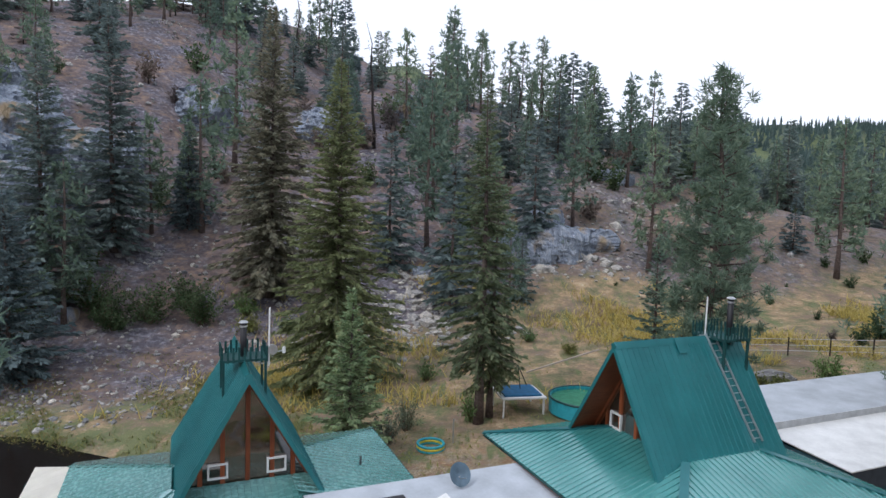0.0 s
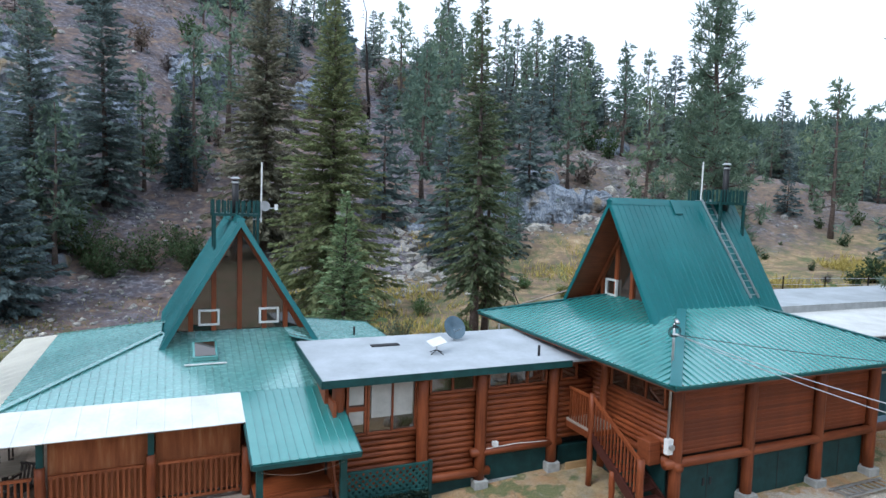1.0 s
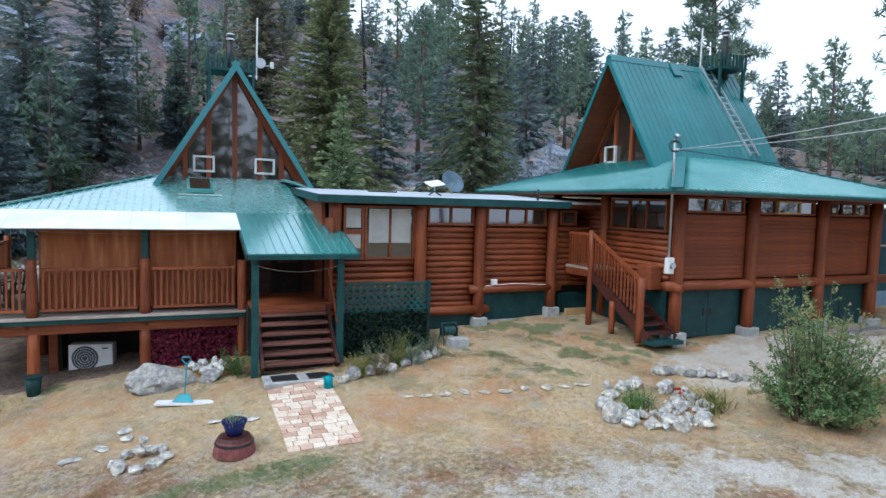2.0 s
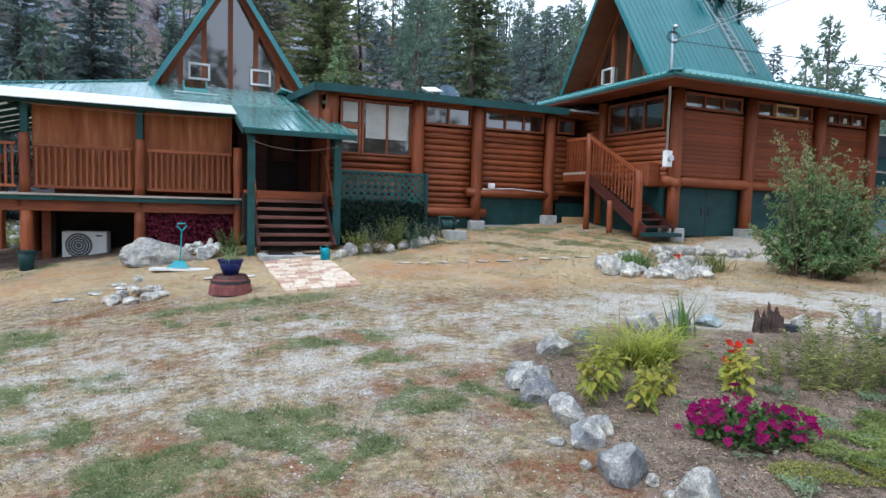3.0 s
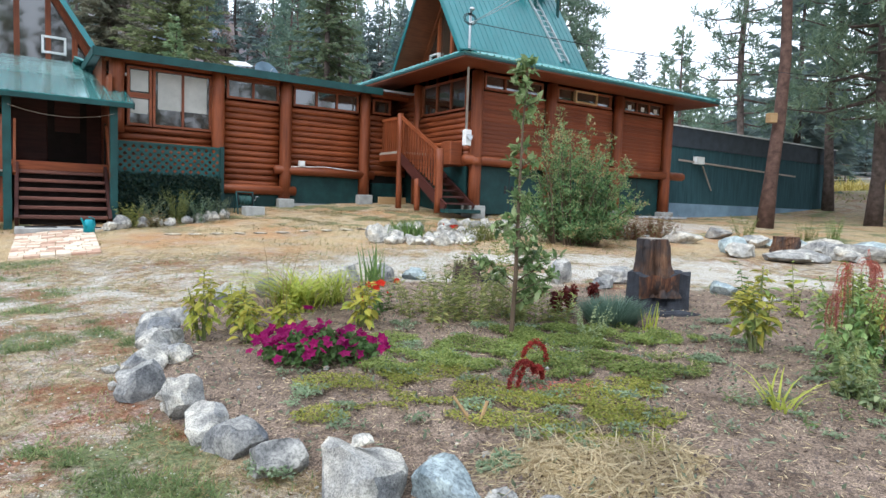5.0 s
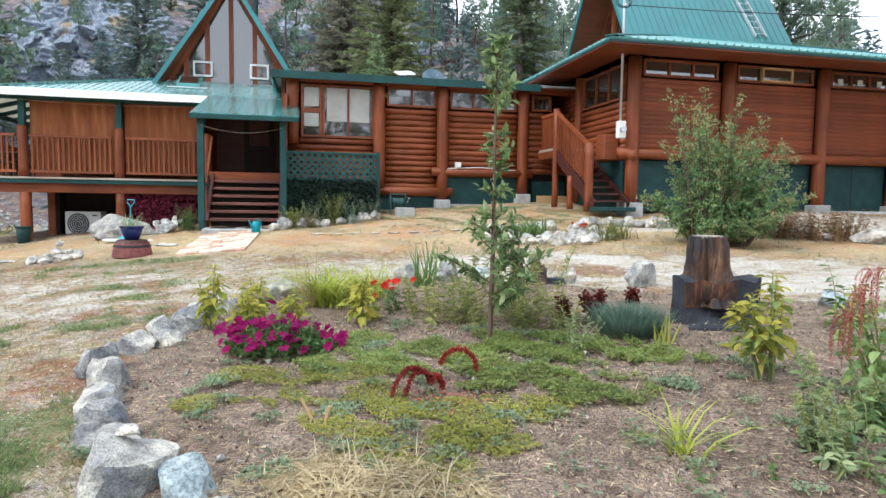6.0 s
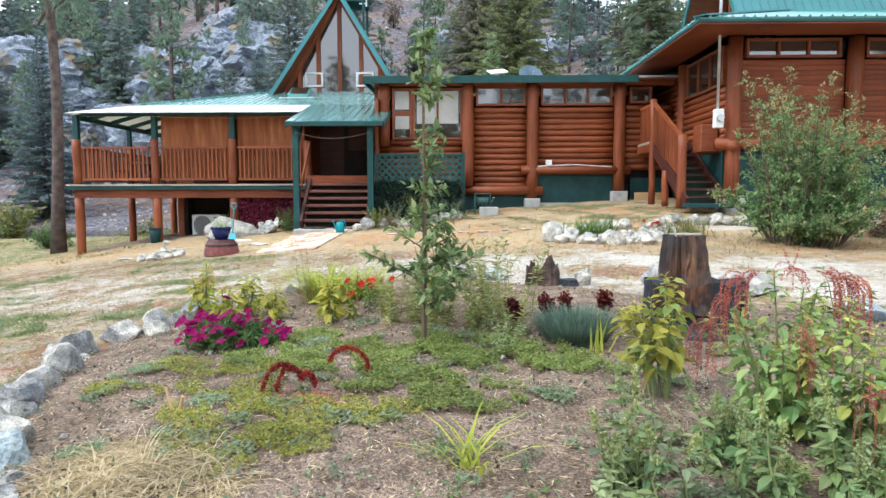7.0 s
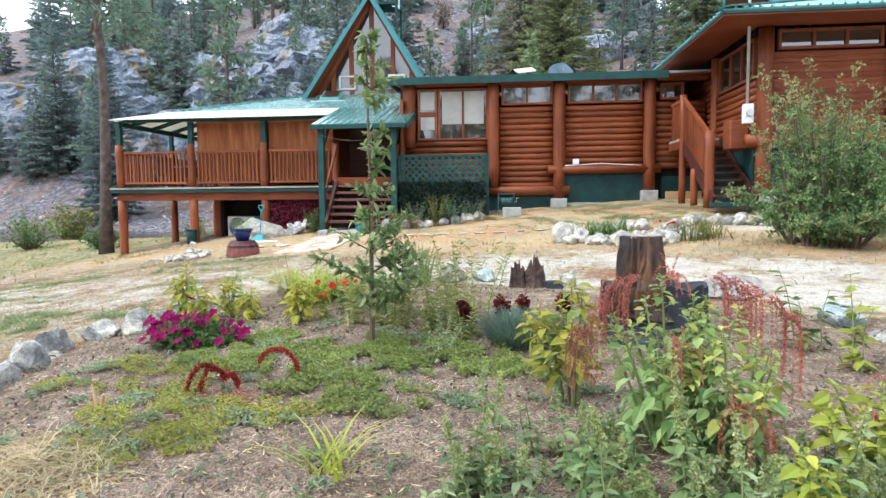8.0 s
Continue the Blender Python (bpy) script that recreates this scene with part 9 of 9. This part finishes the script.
mat_cover("creeping_mat", ((4.4, 4.15, 0.8, 0.5), (5.0, 4.3, 0.7, 0.42), (3.62, 3.86, 0.6, 0.35), (5.19, 3.4, 0.36, 0.28), (5.7, 4.15, 0.35, 0.2), (4.6, 3.6, 0.5, 0.3), (4.7, 4.6, 0.5, 0.25), (3.3, 4.5, 0.4, 0.2)), 48000, G_GROUNDC, "low creeping green ground cover mats on the bed", 960, 0.022, 0.045)
M_LIMEG = foliage("lime_groundcover", [(0.21, 0.25, 0.055), (0.36, 0.36, 0.075), (0.53, 0.46, 0.11)])
mat_cover("creeping_mat", ((3.97, 2.77, 0.5, 0.26), (4.5, 2.9, 0.5, 0.28), (4.35, 2.4, 0.42, 0.28), (2.98, 3.5, 0.45, 0.2), (2.95, 2.95, 0.35, 0.15), (4.62, 2.57, 0.25, 0.14), (3.7, 3.2, 0.5, 0.22), (3.45, 3.6, 0.4, 0.2), (4.75, 3.15, 0.3, 0.15)), 33000, M_LIMEG, "low yellow-lime ground cover mats on the bed", 961, 0.019, 0.022)
wr = np.random.default_rng(963)
sprigs = [(a_, b_, c_, c_ * 0.7) for a_, b_, c_ in zip(wr.uniform(2.4, 6.6, 90), wr.uniform(2.0, 5.4, 90), wr.uniform(0.05, 0.17, 90))]
mat_cover("weed_sprigs", sprigs, 21000, G_WEED, "small grey-green weeds creeping over the soil", 964, 0.026, 0.03)
# fallen crimson petals and scattered straw bits
n = 320
P = np.stack([4.28 + r1.normal(0, 0.14, n), 3.12 + r1.normal(0, 0.1, n), np.zeros(n)], -1)
P[:, 2] = height(P[:, 0], P[:, 1]) + 0.055
V, F = leafy(P, r1.normal(0, 1, (n, 3)) * [1, 1, 0.1], r1.normal(0, 0.2, (n, 3)) + [0, 0, 1], 0.025, 0.015)
solo("fallen_petals", np_mesh("fallen_petals", V, F, G_TASSEL), G_TASSEL, "fallen pinkish petals on the soil", "petals", kind="stuff")

# pot plant and small bed plants
tuft("pot_plant", -3.1, 10.25, 60, 0.42, 0.008, G_PALE, "feathery green plant growing in the blue pot", 970, 0.07, 1.6, 0.5).location.z += 0.52
for i, (x, y, h, mt) in enumerate(((-4.25, 13.95, 0.5, G_LEAF), (-1.05, 14.15, 0.5, G_GREY), (-0.6, 14.35, 0.6, G_OLIVE), (-0.15, 14.5, 0.45, G_BLUE), (0.25, 14.85, 0.42, G_GREY), (-1.35, 13.8, 0.4, G_OLIVE), (-0.9, 13.75, 0.25, G_DRY))):
    herb("bed_shrub", x, y, h * 1.35, 24, "bushy grey-green plant in a stone-edged bed", 980 + i, mt, 0.085, 0.35, 0.026, 0.26, 0.5, group="lattice bed plants", stem_r=0.003)
for i, (x, y) in enumerate(((4.3, 11.75), (4.5, 12.0), (4.15, 11.6), (5.8, 11.7), (6.0, 12.0))):
    tuft("grass_clump", x, y, 90, 0.55, 0.016, G_LEAF if i < 3 else G_OLIVE, "green bladed clump in the rock bed", 990 + i, 0.14, 2.0, 0.5)
herb("red_flower_plant", 5.35, 12.25, 0.25, 6, "low plant with red flowers amid white rocks", 995, G_LEAF, 0.05, 0.5, 0.03, 0.1, 0.4, extra=zin)
for i, (x, y, s) in enumerate(((9.6, 12.3, 0.65), (10.2, 12.6, 0.6), (9.1, 12.4, 0.45))):
    herb("heather_mound", x, y, 0.55, 60, "rounded brownish heather mound", 1000 + i, G_HEATH, 0.09, 0.32, 0.03, s * 0.85, 0.35, group="heather mounds", stem_r=0.003)
for i, (x, y) in enumerate(((15.6, 14.2), (16.8, 14.6), (12.5, 12.5), (17.5, 13.0))):
    herb("roadside_weed", x, y, 0.7, 16, "tall yellow-green weed beside the drive", 1010 + i, G_PALE if i % 2 else G_OLIVE, 0.08, 0.4, 0.04, 0.25, 0.4, group="roadside weeds")
for i, (x, y) in enumerate(((7.35, 5.4), (7.6, 5.0), (8.2, 4.6), (8.6, 5.2), (7.9, 4.1))):
    herb("yellowing_amaranth", x, y, 0.6, 3, "yellow-green broad-leaved plant in the flower bed", 1020 + i, G_LIME if i % 2 else G_LEAF, 0.13, 0.5, 0.05, 0.08, 0.2, group="yellowing plants")


# shrubs
def shrub_parts(R, h, seed, n, leaf, branches=26):
    r = np.random.default_rng(seed)
    mb = MB()
    P, D = [], []
    for i in range(branches):
        a = r.uniform(0, 6.28)
        q = r.uniform(0.15, 1.0)
        tip = np.array([R * q * math.cos(a), R * q * math.sin(a), h * (0.12 + 0.95 * math.sqrt(max(0.0, 1 - q * q * 0.85)) * r.uniform(0.45, 1.1))])
        b0 = np.array([0.15 * math.cos(a), 0.15 * math.sin(a), 0])
        mid = b0 * 0.5 + tip * 0.5 + np.array([0, 0, 0.12 * h])
        mb.tube([b0, mid, tip], [0.022, 0.014, 0.005], 5)
        for _ in range(n // branches):
            f = r.uniform(0.12, 1.03)
            p = (1 - f) ** 2 * b0 + 2 * f * (1 - f) * mid + f * f * tip
            P.append(p + r.normal(0, 0.07 + 0.06 * R * (1 - f * 0.6), 3))
            D.append(r.normal(0, 1, 3) + [0, 0, 0.2])
    N = r.normal(0, 0.6, (len(P), 3)) + [0, 0, 1]
    L = leaf * r.uniform(0.6, 1.3, len(P))
    V, F = leafy(P, D, N, L, L * 0.55, 0.12)
    return mb, V, F


def shrub(name, x, y, R, h, seed, n, leaf, mat, label, branches=26, group=""):
    mb, V, F = shrub_parts(R, h, seed, n, leaf, branches)
    V[:, 2] = np.maximum(V[:, 2], 0.02)
    e = thing(name, label, "shrub", group, Matrix.Translation((x, y, gz(x, y) - 0.03)))
    part("stalk", mb, G_BROWNST, e)
    part("foliage", np_mesh("leaves", V, F, mat), mat, e)
    return e


def big_shrub(x, y, seed):
    """Many upright shoots in two leaning masses, with leafy side twigs and bare feet."""
    r = np.random.default_rng(seed)
    e = thing("large_shrub", "large dusty green shrub of upright shoots before the lodge", "shrub", "", Matrix.Translation((x, y, gz(x, y) - 0.03)))
    sets = [[], []]
    for i in range(78):
        side = (-0.5, 0.1, 0.62)[i % 3]
        an, q = r.uniform(0, 6.28), math.sqrt(r.random())
        top = (3.05, 2.75, 2.3)[i % 3] * r.uniform(0.5, 1.0) * (1.04 - 0.3 * q * q)
        b0 = np.array([side * 0.35 + 0.25 * math.cos(an), 0.25 * math.sin(an), 0.0])
        tip = np.array([side * 1.0 + 0.7 * q * math.cos(an), 0.9 * q * math.sin(an), top])
        if i % 7 == 0:
            tip = tip * np.array([0.8, 0.8, 1.0]) + np.array([0, 0, 0.22])
        if i > 50:
            tip = np.array([side * 1.1 + 0.75 * math.cos(an), 0.95 * math.sin(an), r.uniform(0.15, 0.95)])
        mid = b0 * 0.6 + tip * 0.4 + np.array([0, 0, 0.2 * top])

        def on(f):
            return (1 - f) ** 2 * b0 + 2 * f * (1 - f) * mid + f * f * tip

        part("stalk", MB().tube([on(f) for f in (0, 0.25, 0.5, 0.75, 1)], [0.02, 0.016, 0.012, 0.008, 0.003], 5), G_BROWNST, e)
        for j in range(20):
            f = 0.16 + 0.84 * (j + r.random()) / 20
            p = on(f)
            d = r.normal(0, 1, 3) * [1, 1, 0.4] + [0, 0, 0.45]
            d /= np.linalg.norm(d)
            ln = (0.5 - 0.36 * f) * r.uniform(0.5, 1.2)
            for k in range(int(10 + 42 * ln)):
                g = r.random()
                sets[1 if f > 0.86 and r.random() < 0.5 else 0].append((p + d * ln * g + r.normal(0, 0.02, 3), d * 0.6 + r.normal(0, 0.8, 3), r.normal(0, 0.6, 3) + [0, 0, 1], 0.064 * r.uniform(0.6, 1.35) * (1.15 - 0.4 * f)))
    for nm, st_, mt in zip(("foliage", "shoot_foliage"), sets, (G_DUSTY, G_SHOOT)):
        P, D, N, L = (np.array([q[i] for q in st_]) for i in range(4))
        P[:, 2] = np.maximum(P[:, 2], 0.05)
        V, F = leafy(P, D, N, L, L * 0.5, 0.12)
        part(nm, np_mesh(nm, V, F, mt), mt, e)


big_shrub(7.7, 11.3, 1100)
for i, (x, y, R, h, mt) in enumerate(((-0.95, 46, 1.2, 1.5, G_BUSH), (-1.9, 36.5, 1.3, 2.2, G_GREY), (-2.9, 34.5, 1.2, 2.0, G_GREY), (27, 42.5, 1.7, 1.9, G_BUSH), (22.5, 41, 1.6, 1.2, G_OLIVE), (-32, 57, 3.6, 4.4, G_BUSH), (-27, 57.5, 3.6, 4.0, G_BUSH), (-22.5, 58, 3.0, 3.4, G_BUSH), (-29.5, 55.5, 2.6, 3.0, G_BUSH), (-24.5, 60, 3.0, 3.6, G_BUSH), (-36, 52.5, 3.4, 4.0, G_BUSH), (-18, 57, 1.6, 1.8, G_OLIVE),
                                    (-38, 54, 3.5, 4.5, G_BUSH), (-14.5, 58, 1.4, 1.6, G_BUSH), (2.1, 37.6, 1.1, 1.9, G_BUSH), (11, 52, 0.9, 0.9, G_OLIVE), (-19, 60, 2.0, 2.2, G_BUSH), (8, 56, 1.0, 1.2, G_BUSH), (-21.5, 15.5, 1.5, 1.6, G_BUSH), (-26, 20, 1.8, 2.0, G_OLIVE), (-15.5, 15, 0.8, 0.8, G_BUSH), (-19, 22, 1.4, 1.3, G_OLIVE), (-16, 23, 1.2, 1.2, G_BUSH), (-23, 24, 1.4, 1.5, G_OLIVE), (-28, 30, 1.5, 1.8, G_BUSH))):
    shrub("wild_shrub", x, y, R, h, 1110 + i, 1300 if R < 2.5 else 1900, 0.27 if R > 2.5 else 0.2 if R > 1.5 else 0.13, G_DARKBUSH if R > 2.5 else mt, "wild leafy shrub in rough grass", 30, "wild shrubs")
sr = random.Random(33)
br_mb, br_V, br_F = shrub_parts(1.6, 3.0, 1140, 440, 0.4, 26)
bs = thing("brown_thicket", "leafless brownish thicket on the slope", "shrub", "slope thickets")
part("stalk", MB().tube([(0, 0, -0.2), (0.1, 0, 1.2), (0, 0.1, 2.4)], [0.09, 0.06, 0.02], 5), M_SNAG, bs)
part("foliage", np_mesh("leaves", br_V, br_F, M_BROWNN), M_BROWNN, bs)
gs = thing("dark_thicket", "dark green bushy thicket on the slope", "shrub", "slope thickets")
part("stalk", MB().tube([(0, 0, -0.2), (0.1, 0, 1.2), (0, 0.1, 2.4)], [0.09, 0.06, 0.02], 5), M_SNAG, gs)
part("foliage", np_mesh("leaves", br_V, br_F, G_DARKBUSH), G_DARKBUSH, gs)
cnt = {0: 0, 1: 0}
for k in range(120):
    x = sr.uniform(-110, 70)
    toe = 60 + 0.3 * min(x, 0) + 0.25 * max(x, 0)
    y = toe + sr.uniform(2, 80)
    if abs(x) > 1.3 * y or (-32 < x < -3 and y - toe < 16):
        continue
    w = 0 if sr.random() < 0.55 else 1
    m = stand(x, y, sr.uniform(0, 6.28), sr.uniform(0.5, 1.5), -0.2)
    src = (bs, gs)[w]
    if cnt[w]:
        copy_thing(src, m)
    else:
        src.matrix_basis = m
    cnt[w] += 1

for k in range(45):
    x, y = sr.uniform(4, 60), sr.uniform(48, 108)
    if y < 58 and x < 20:
        continue
    copy_thing(gs if sr.random() < 0.75 else bs, stand(x, y, sr.uniform(0, 6.28), sr.uniform(0.12, 0.34), -0.1))
for k in range(34):
    x, y = sr.uniform(34, 95), sr.uniform(52, 112)
    copy_thing(gs if sr.random() < 0.7 else bs, stand(x, y, sr.uniform(0, 6.28), sr.uniform(0.3, 0.8), -0.2))

# ---- grasses ----
gr_ = np.random.default_rng(1200)


def lawn(name, n, x0, x1, y0, y1, pick, L, W, mat, label, seed, bend=0.6, lift=0.0, bias=1.0):
    r = np.random.default_rng(seed)
    x_, y_ = r.uniform(x0, x1, n), y0 + (y1 - y0) * r.random(n) ** bias
    z_ = zones(x_, y_)
    k = r.random(n) < pick(x_, y_, z_)
    x_, y_ = x_[k], y_[k]
    m_ = len(x_)
    P = np.stack([x_, y_, height(x_, y_) - 0.005 + lift], -1)
    D = np.stack([r.normal(0, 0.7, m_), r.normal(0, 0.7, m_), np.full(m_, 1.0)], -1)
    V, F = blades(P, D, L * r.uniform(0.5, 1.3, m_), np.full(m_, W), r, bend, 1 if L < 0.1 else 2)
    solo(name, np_mesh(name, V, F, mat), mat, label, "grass", kind="stuff")


G_YARD = foliage("yard_grass_mix", [(0.3, 0.22, 0.11), (0.42, 0.33, 0.17), (0.2, 0.22, 0.09), (0.5, 0.4, 0.22)])
near = lambda x, y: np.clip(1.15 - np.hypot(x - 0.5, y + 0.5) / 12, 0.05, 1)
lawn("lawn_grass", 480000, -7, 5, 1.4, 10, lambda x, y, z: (0.06 + 0.85 * smooth01(z[2], 0.3, 0.9) * smooth01(wave(x, y, 0.09, 33) + wave(x, y, 0.22, 34), -0.4, 0.5)) * (1 - z[1]) * (1 - 0.7 * z[0]), 0.075, 0.006, G_GRASS, "patches of short green grass in the lawn", 1201, bias=1.8)
lawn("dry_lawn", 360000, -7, 6, 1.4, 11, lambda x, y, z: 0.42 * smooth01(wave(x, y, 0.45, 31) + 0.6 * wave(x, y, 0.17, 32), -0.1, 0.6) * (1 - z[1]) * (1 - 0.85 * z[0]), 0.05, 0.005, G_DRY, "short dry straw-coloured grass across the lawn", 1202, 0.9, bias=1.8)
lawn("rusty_grass", 160000, -5, 4, 1.4, 8, lambda x, y, z: 0.35 * smooth01(wave(x, y, 0.8, 21) + 0.5 * wave(x, y, 0.25, 22), 0.2, 0.7) * (1 - z[1]) * (1 - z[0]), 0.04, 0.006, G_REDGRASS, "rust-red dried weeds in the lawn", 1203, 0.8, bias=1.6)
lawn("yard_grass", 170000, -6, 10, 9, 16.8, lambda x, y, z: (0.25 + 0.7 * smooth01(y, 12.8, 14.0)) * smooth01(wave(x, y, 0.6, 37) + 0.7 * wave(x, y, 0.23, 38), -0.2, 0.7) * (1 - z[0]) * (1 - z[1]), 0.09, 0.009, G_YARD, "short dry grass with green tips on the upper yard", 1208, 0.8)
lawn("bank_grass", 30000, -26, -8, 6, 20, lambda x, y, z: 0.5 * smooth01(wave(x, y, 1.3, 35) + wave(x, y, 0.4, 36), -0.3, 0.6) * (1 - z[0]) * (1 - z[1]), 0.16, 0.018, G_OLIVE, "rough olive grass on the creek bank", 1207, 0.7)
G_BANK = foliage("creek_bank_weeds", [(0.09, 0.12, 0.04), (0.16, 0.19, 0.06), (0.3, 0.27, 0.09), (0.22, 0.17, 0.1)])
G_GOLD = foliage("golden_tall_grass", [(0.42, 0.33, 0.08), (0.55, 0.44, 0.13), (0.62, 0.52, 0.2)])
lawn("tall_yellow_grass", 80000, -24, 45, 40, 72, lambda x, y, z: np.maximum((0.35 + 0.4 * smooth01(x, 12, 20)) * smooth01(wave(x, y, 7, 22) + 0.5 * wave(x, y, 2.2, 23), 0.0, 0.5) * (1 - 0.8 * z[3]), 0.9 * np.exp(-((x + 11) / 5.5) ** 2 - ((y - 47.5) / 3) ** 2) + 0.8 * np.exp(-((x - 0.5) / 2.5) ** 2 - ((y - 68) / 3) ** 2)), 1.15, 0.085, G_GOLD, "stands of tall golden grass in the field", 1204, 0.3)
lawn("creek_weeds", 34000, -36, -6, 33, 53, lambda x, y, z: 0.75 * smooth01(wave(x, y, 3.1, 45) + 0.8 * wave(x, y, 1.1, 46), -0.35, 0.6) * (1 - 0.6 * z[3]), 0.42, 0.07, G_BANK, "olive and yellowing weeds along the creek bank", 1209, 0.6)
lawn("field_grass", 60000, -30, 45, 26, 70, lambda x, y, z: 0.3 * (wave(x, y, 4, 24) > 0) * (1 - z[3]), 0.35, 0.06, G_OLIVE, "rough olive field grass behind the houses", 1205, 0.6)
lawn("edge_weeds", 30000, 2, 9, 5.8, 14, lambda x, y, z: 0.12 * (1 - z[0]) * (1 - z[1]), 0.1, 0.008, G_OLIVE, "thin olive weeds along the drive", 1206)
# grit and pebbles
n = 2600
x_, y_ = gr_.uniform(-6, 6, n), gr_.uniform(1.2, 10, n)
z_ = zones(x_, y_)
k = gr_.random(n) < (0.12 + 0.5 * z_[0] + 0.35 * z_[1]) * near(x_, y_)
x_, y_ = x_[k], y_[k]
scatter_rocks("pebbles", np.stack([x_, y_, height(x_, y_) + np.where(zones(x_, y_)[1] > 0.6, 0.045, 0.0)], -1), np.clip(gr_.lognormal(-4.5, 0.45, len(x_)), 0.006, 0.035), M_WROCK, "scattered pale pebbles and grit", 9)

# litter and seedlings on the bare soil
def litter(name, n, L, W, mat, label, seed, flat):
    r = np.random.default_rng(seed)
    x_, y_ = r.uniform(1.5, 9, n), r.uniform(1.0, 7, n)
    k = (zones(x_, y_)[1] > 0.8) & (r.random(n) < np.clip(1.3 - y_ / 8, 0.1, 1))
    x_, y_ = x_[k], y_[k]
    P = np.stack([x_, y_, height(x_, y_) + 0.052], -1)
    m_ = len(x_)
    D = np.stack([r.normal(0, 1, m_), r.normal(0, 1, m_), np.abs(r.normal(0, flat, m_))], -1)
    V, F = leafy(P, D, r.normal(0, 0.4, (m_, 3)) + [0, 0, 1], L * r.uniform(0.4, 1.3, m_), W)
    solo(name, np_mesh(name, V, F, mat), mat, label, "litter", kind="stuff")


litter("straw_litter", 14000, 0.06, 0.006, G_STRAW, "bits of straw and dry stalk on the soil", 1301, 0.1)
litter("soil_clods", 12000, 0.026, 0.022, plain("clod_soil", (0.12, 0.09, 0.075), 0.95, var=0.5), "crumbly soil clods", 1302, 0.5)
litter("seedlings", 4200, 0.05, 0.018, G_GREY, "scattered grey-green seedlings", 1303, 0.8)


# grit and dead bits lying on the yard
def strewn(name, n, size, aspect, mat, label, seed, pick, bias=1.7):
    r = np.random.default_rng(seed)
    x_, y_ = r.uniform(-6.5, 5, n), 1.5 + 8.5 * r.random(n) ** bias
    k = r.random(n) < pick(x_, y_, zones(x_, y_))
    x_, y_ = x_[k], y_[k]
    m_ = len(x_)
    P = np.stack([x_, y_, height(x_, y_) + 0.004], -1)
    L = np.clip(r.lognormal(math.log(size), 0.4, m_), size * 0.4, size * 2.5)
    V, F = leafy(P, r.normal(0, 1, (m_, 3)) * [1, 1, 0.25], r.normal(0, 0.35, (m_, 3)) + [0, 0, 1], L, L * aspect)
    solo(name, np_mesh(name, V, F, mat), mat, label, "litter", kind="stuff")


M_GRIT = foliage("pale_grit", [(0.3, 0.28, 0.26), (0.55, 0.53, 0.5), (0.72, 0.71, 0.68)])
M_BITS = foliage("dead_plant_bits", [(0.12, 0.07, 0.04), (0.3, 0.2, 0.11), (0.5, 0.4, 0.25)])
strewn("surface_grit", 130000, 0.014, 0.8, M_GRIT, "fine pale grit strewn over the yard", 1401, lambda x, y, z: (0.25 + 0.6 * z[0]) * (1 - z[1]) * smooth01(wave(x, y, 0.35, 51) + wave(x, y, 0.12, 52), -0.7, 0.7))
strewn("dead_plant_bits", 110000, 0.026, 0.22, M_BITS, "bits of dead grass and stalk on the yard", 1402, lambda x, y, z: (0.5 - 0.3 * z[0]) * (1 - z[1]))
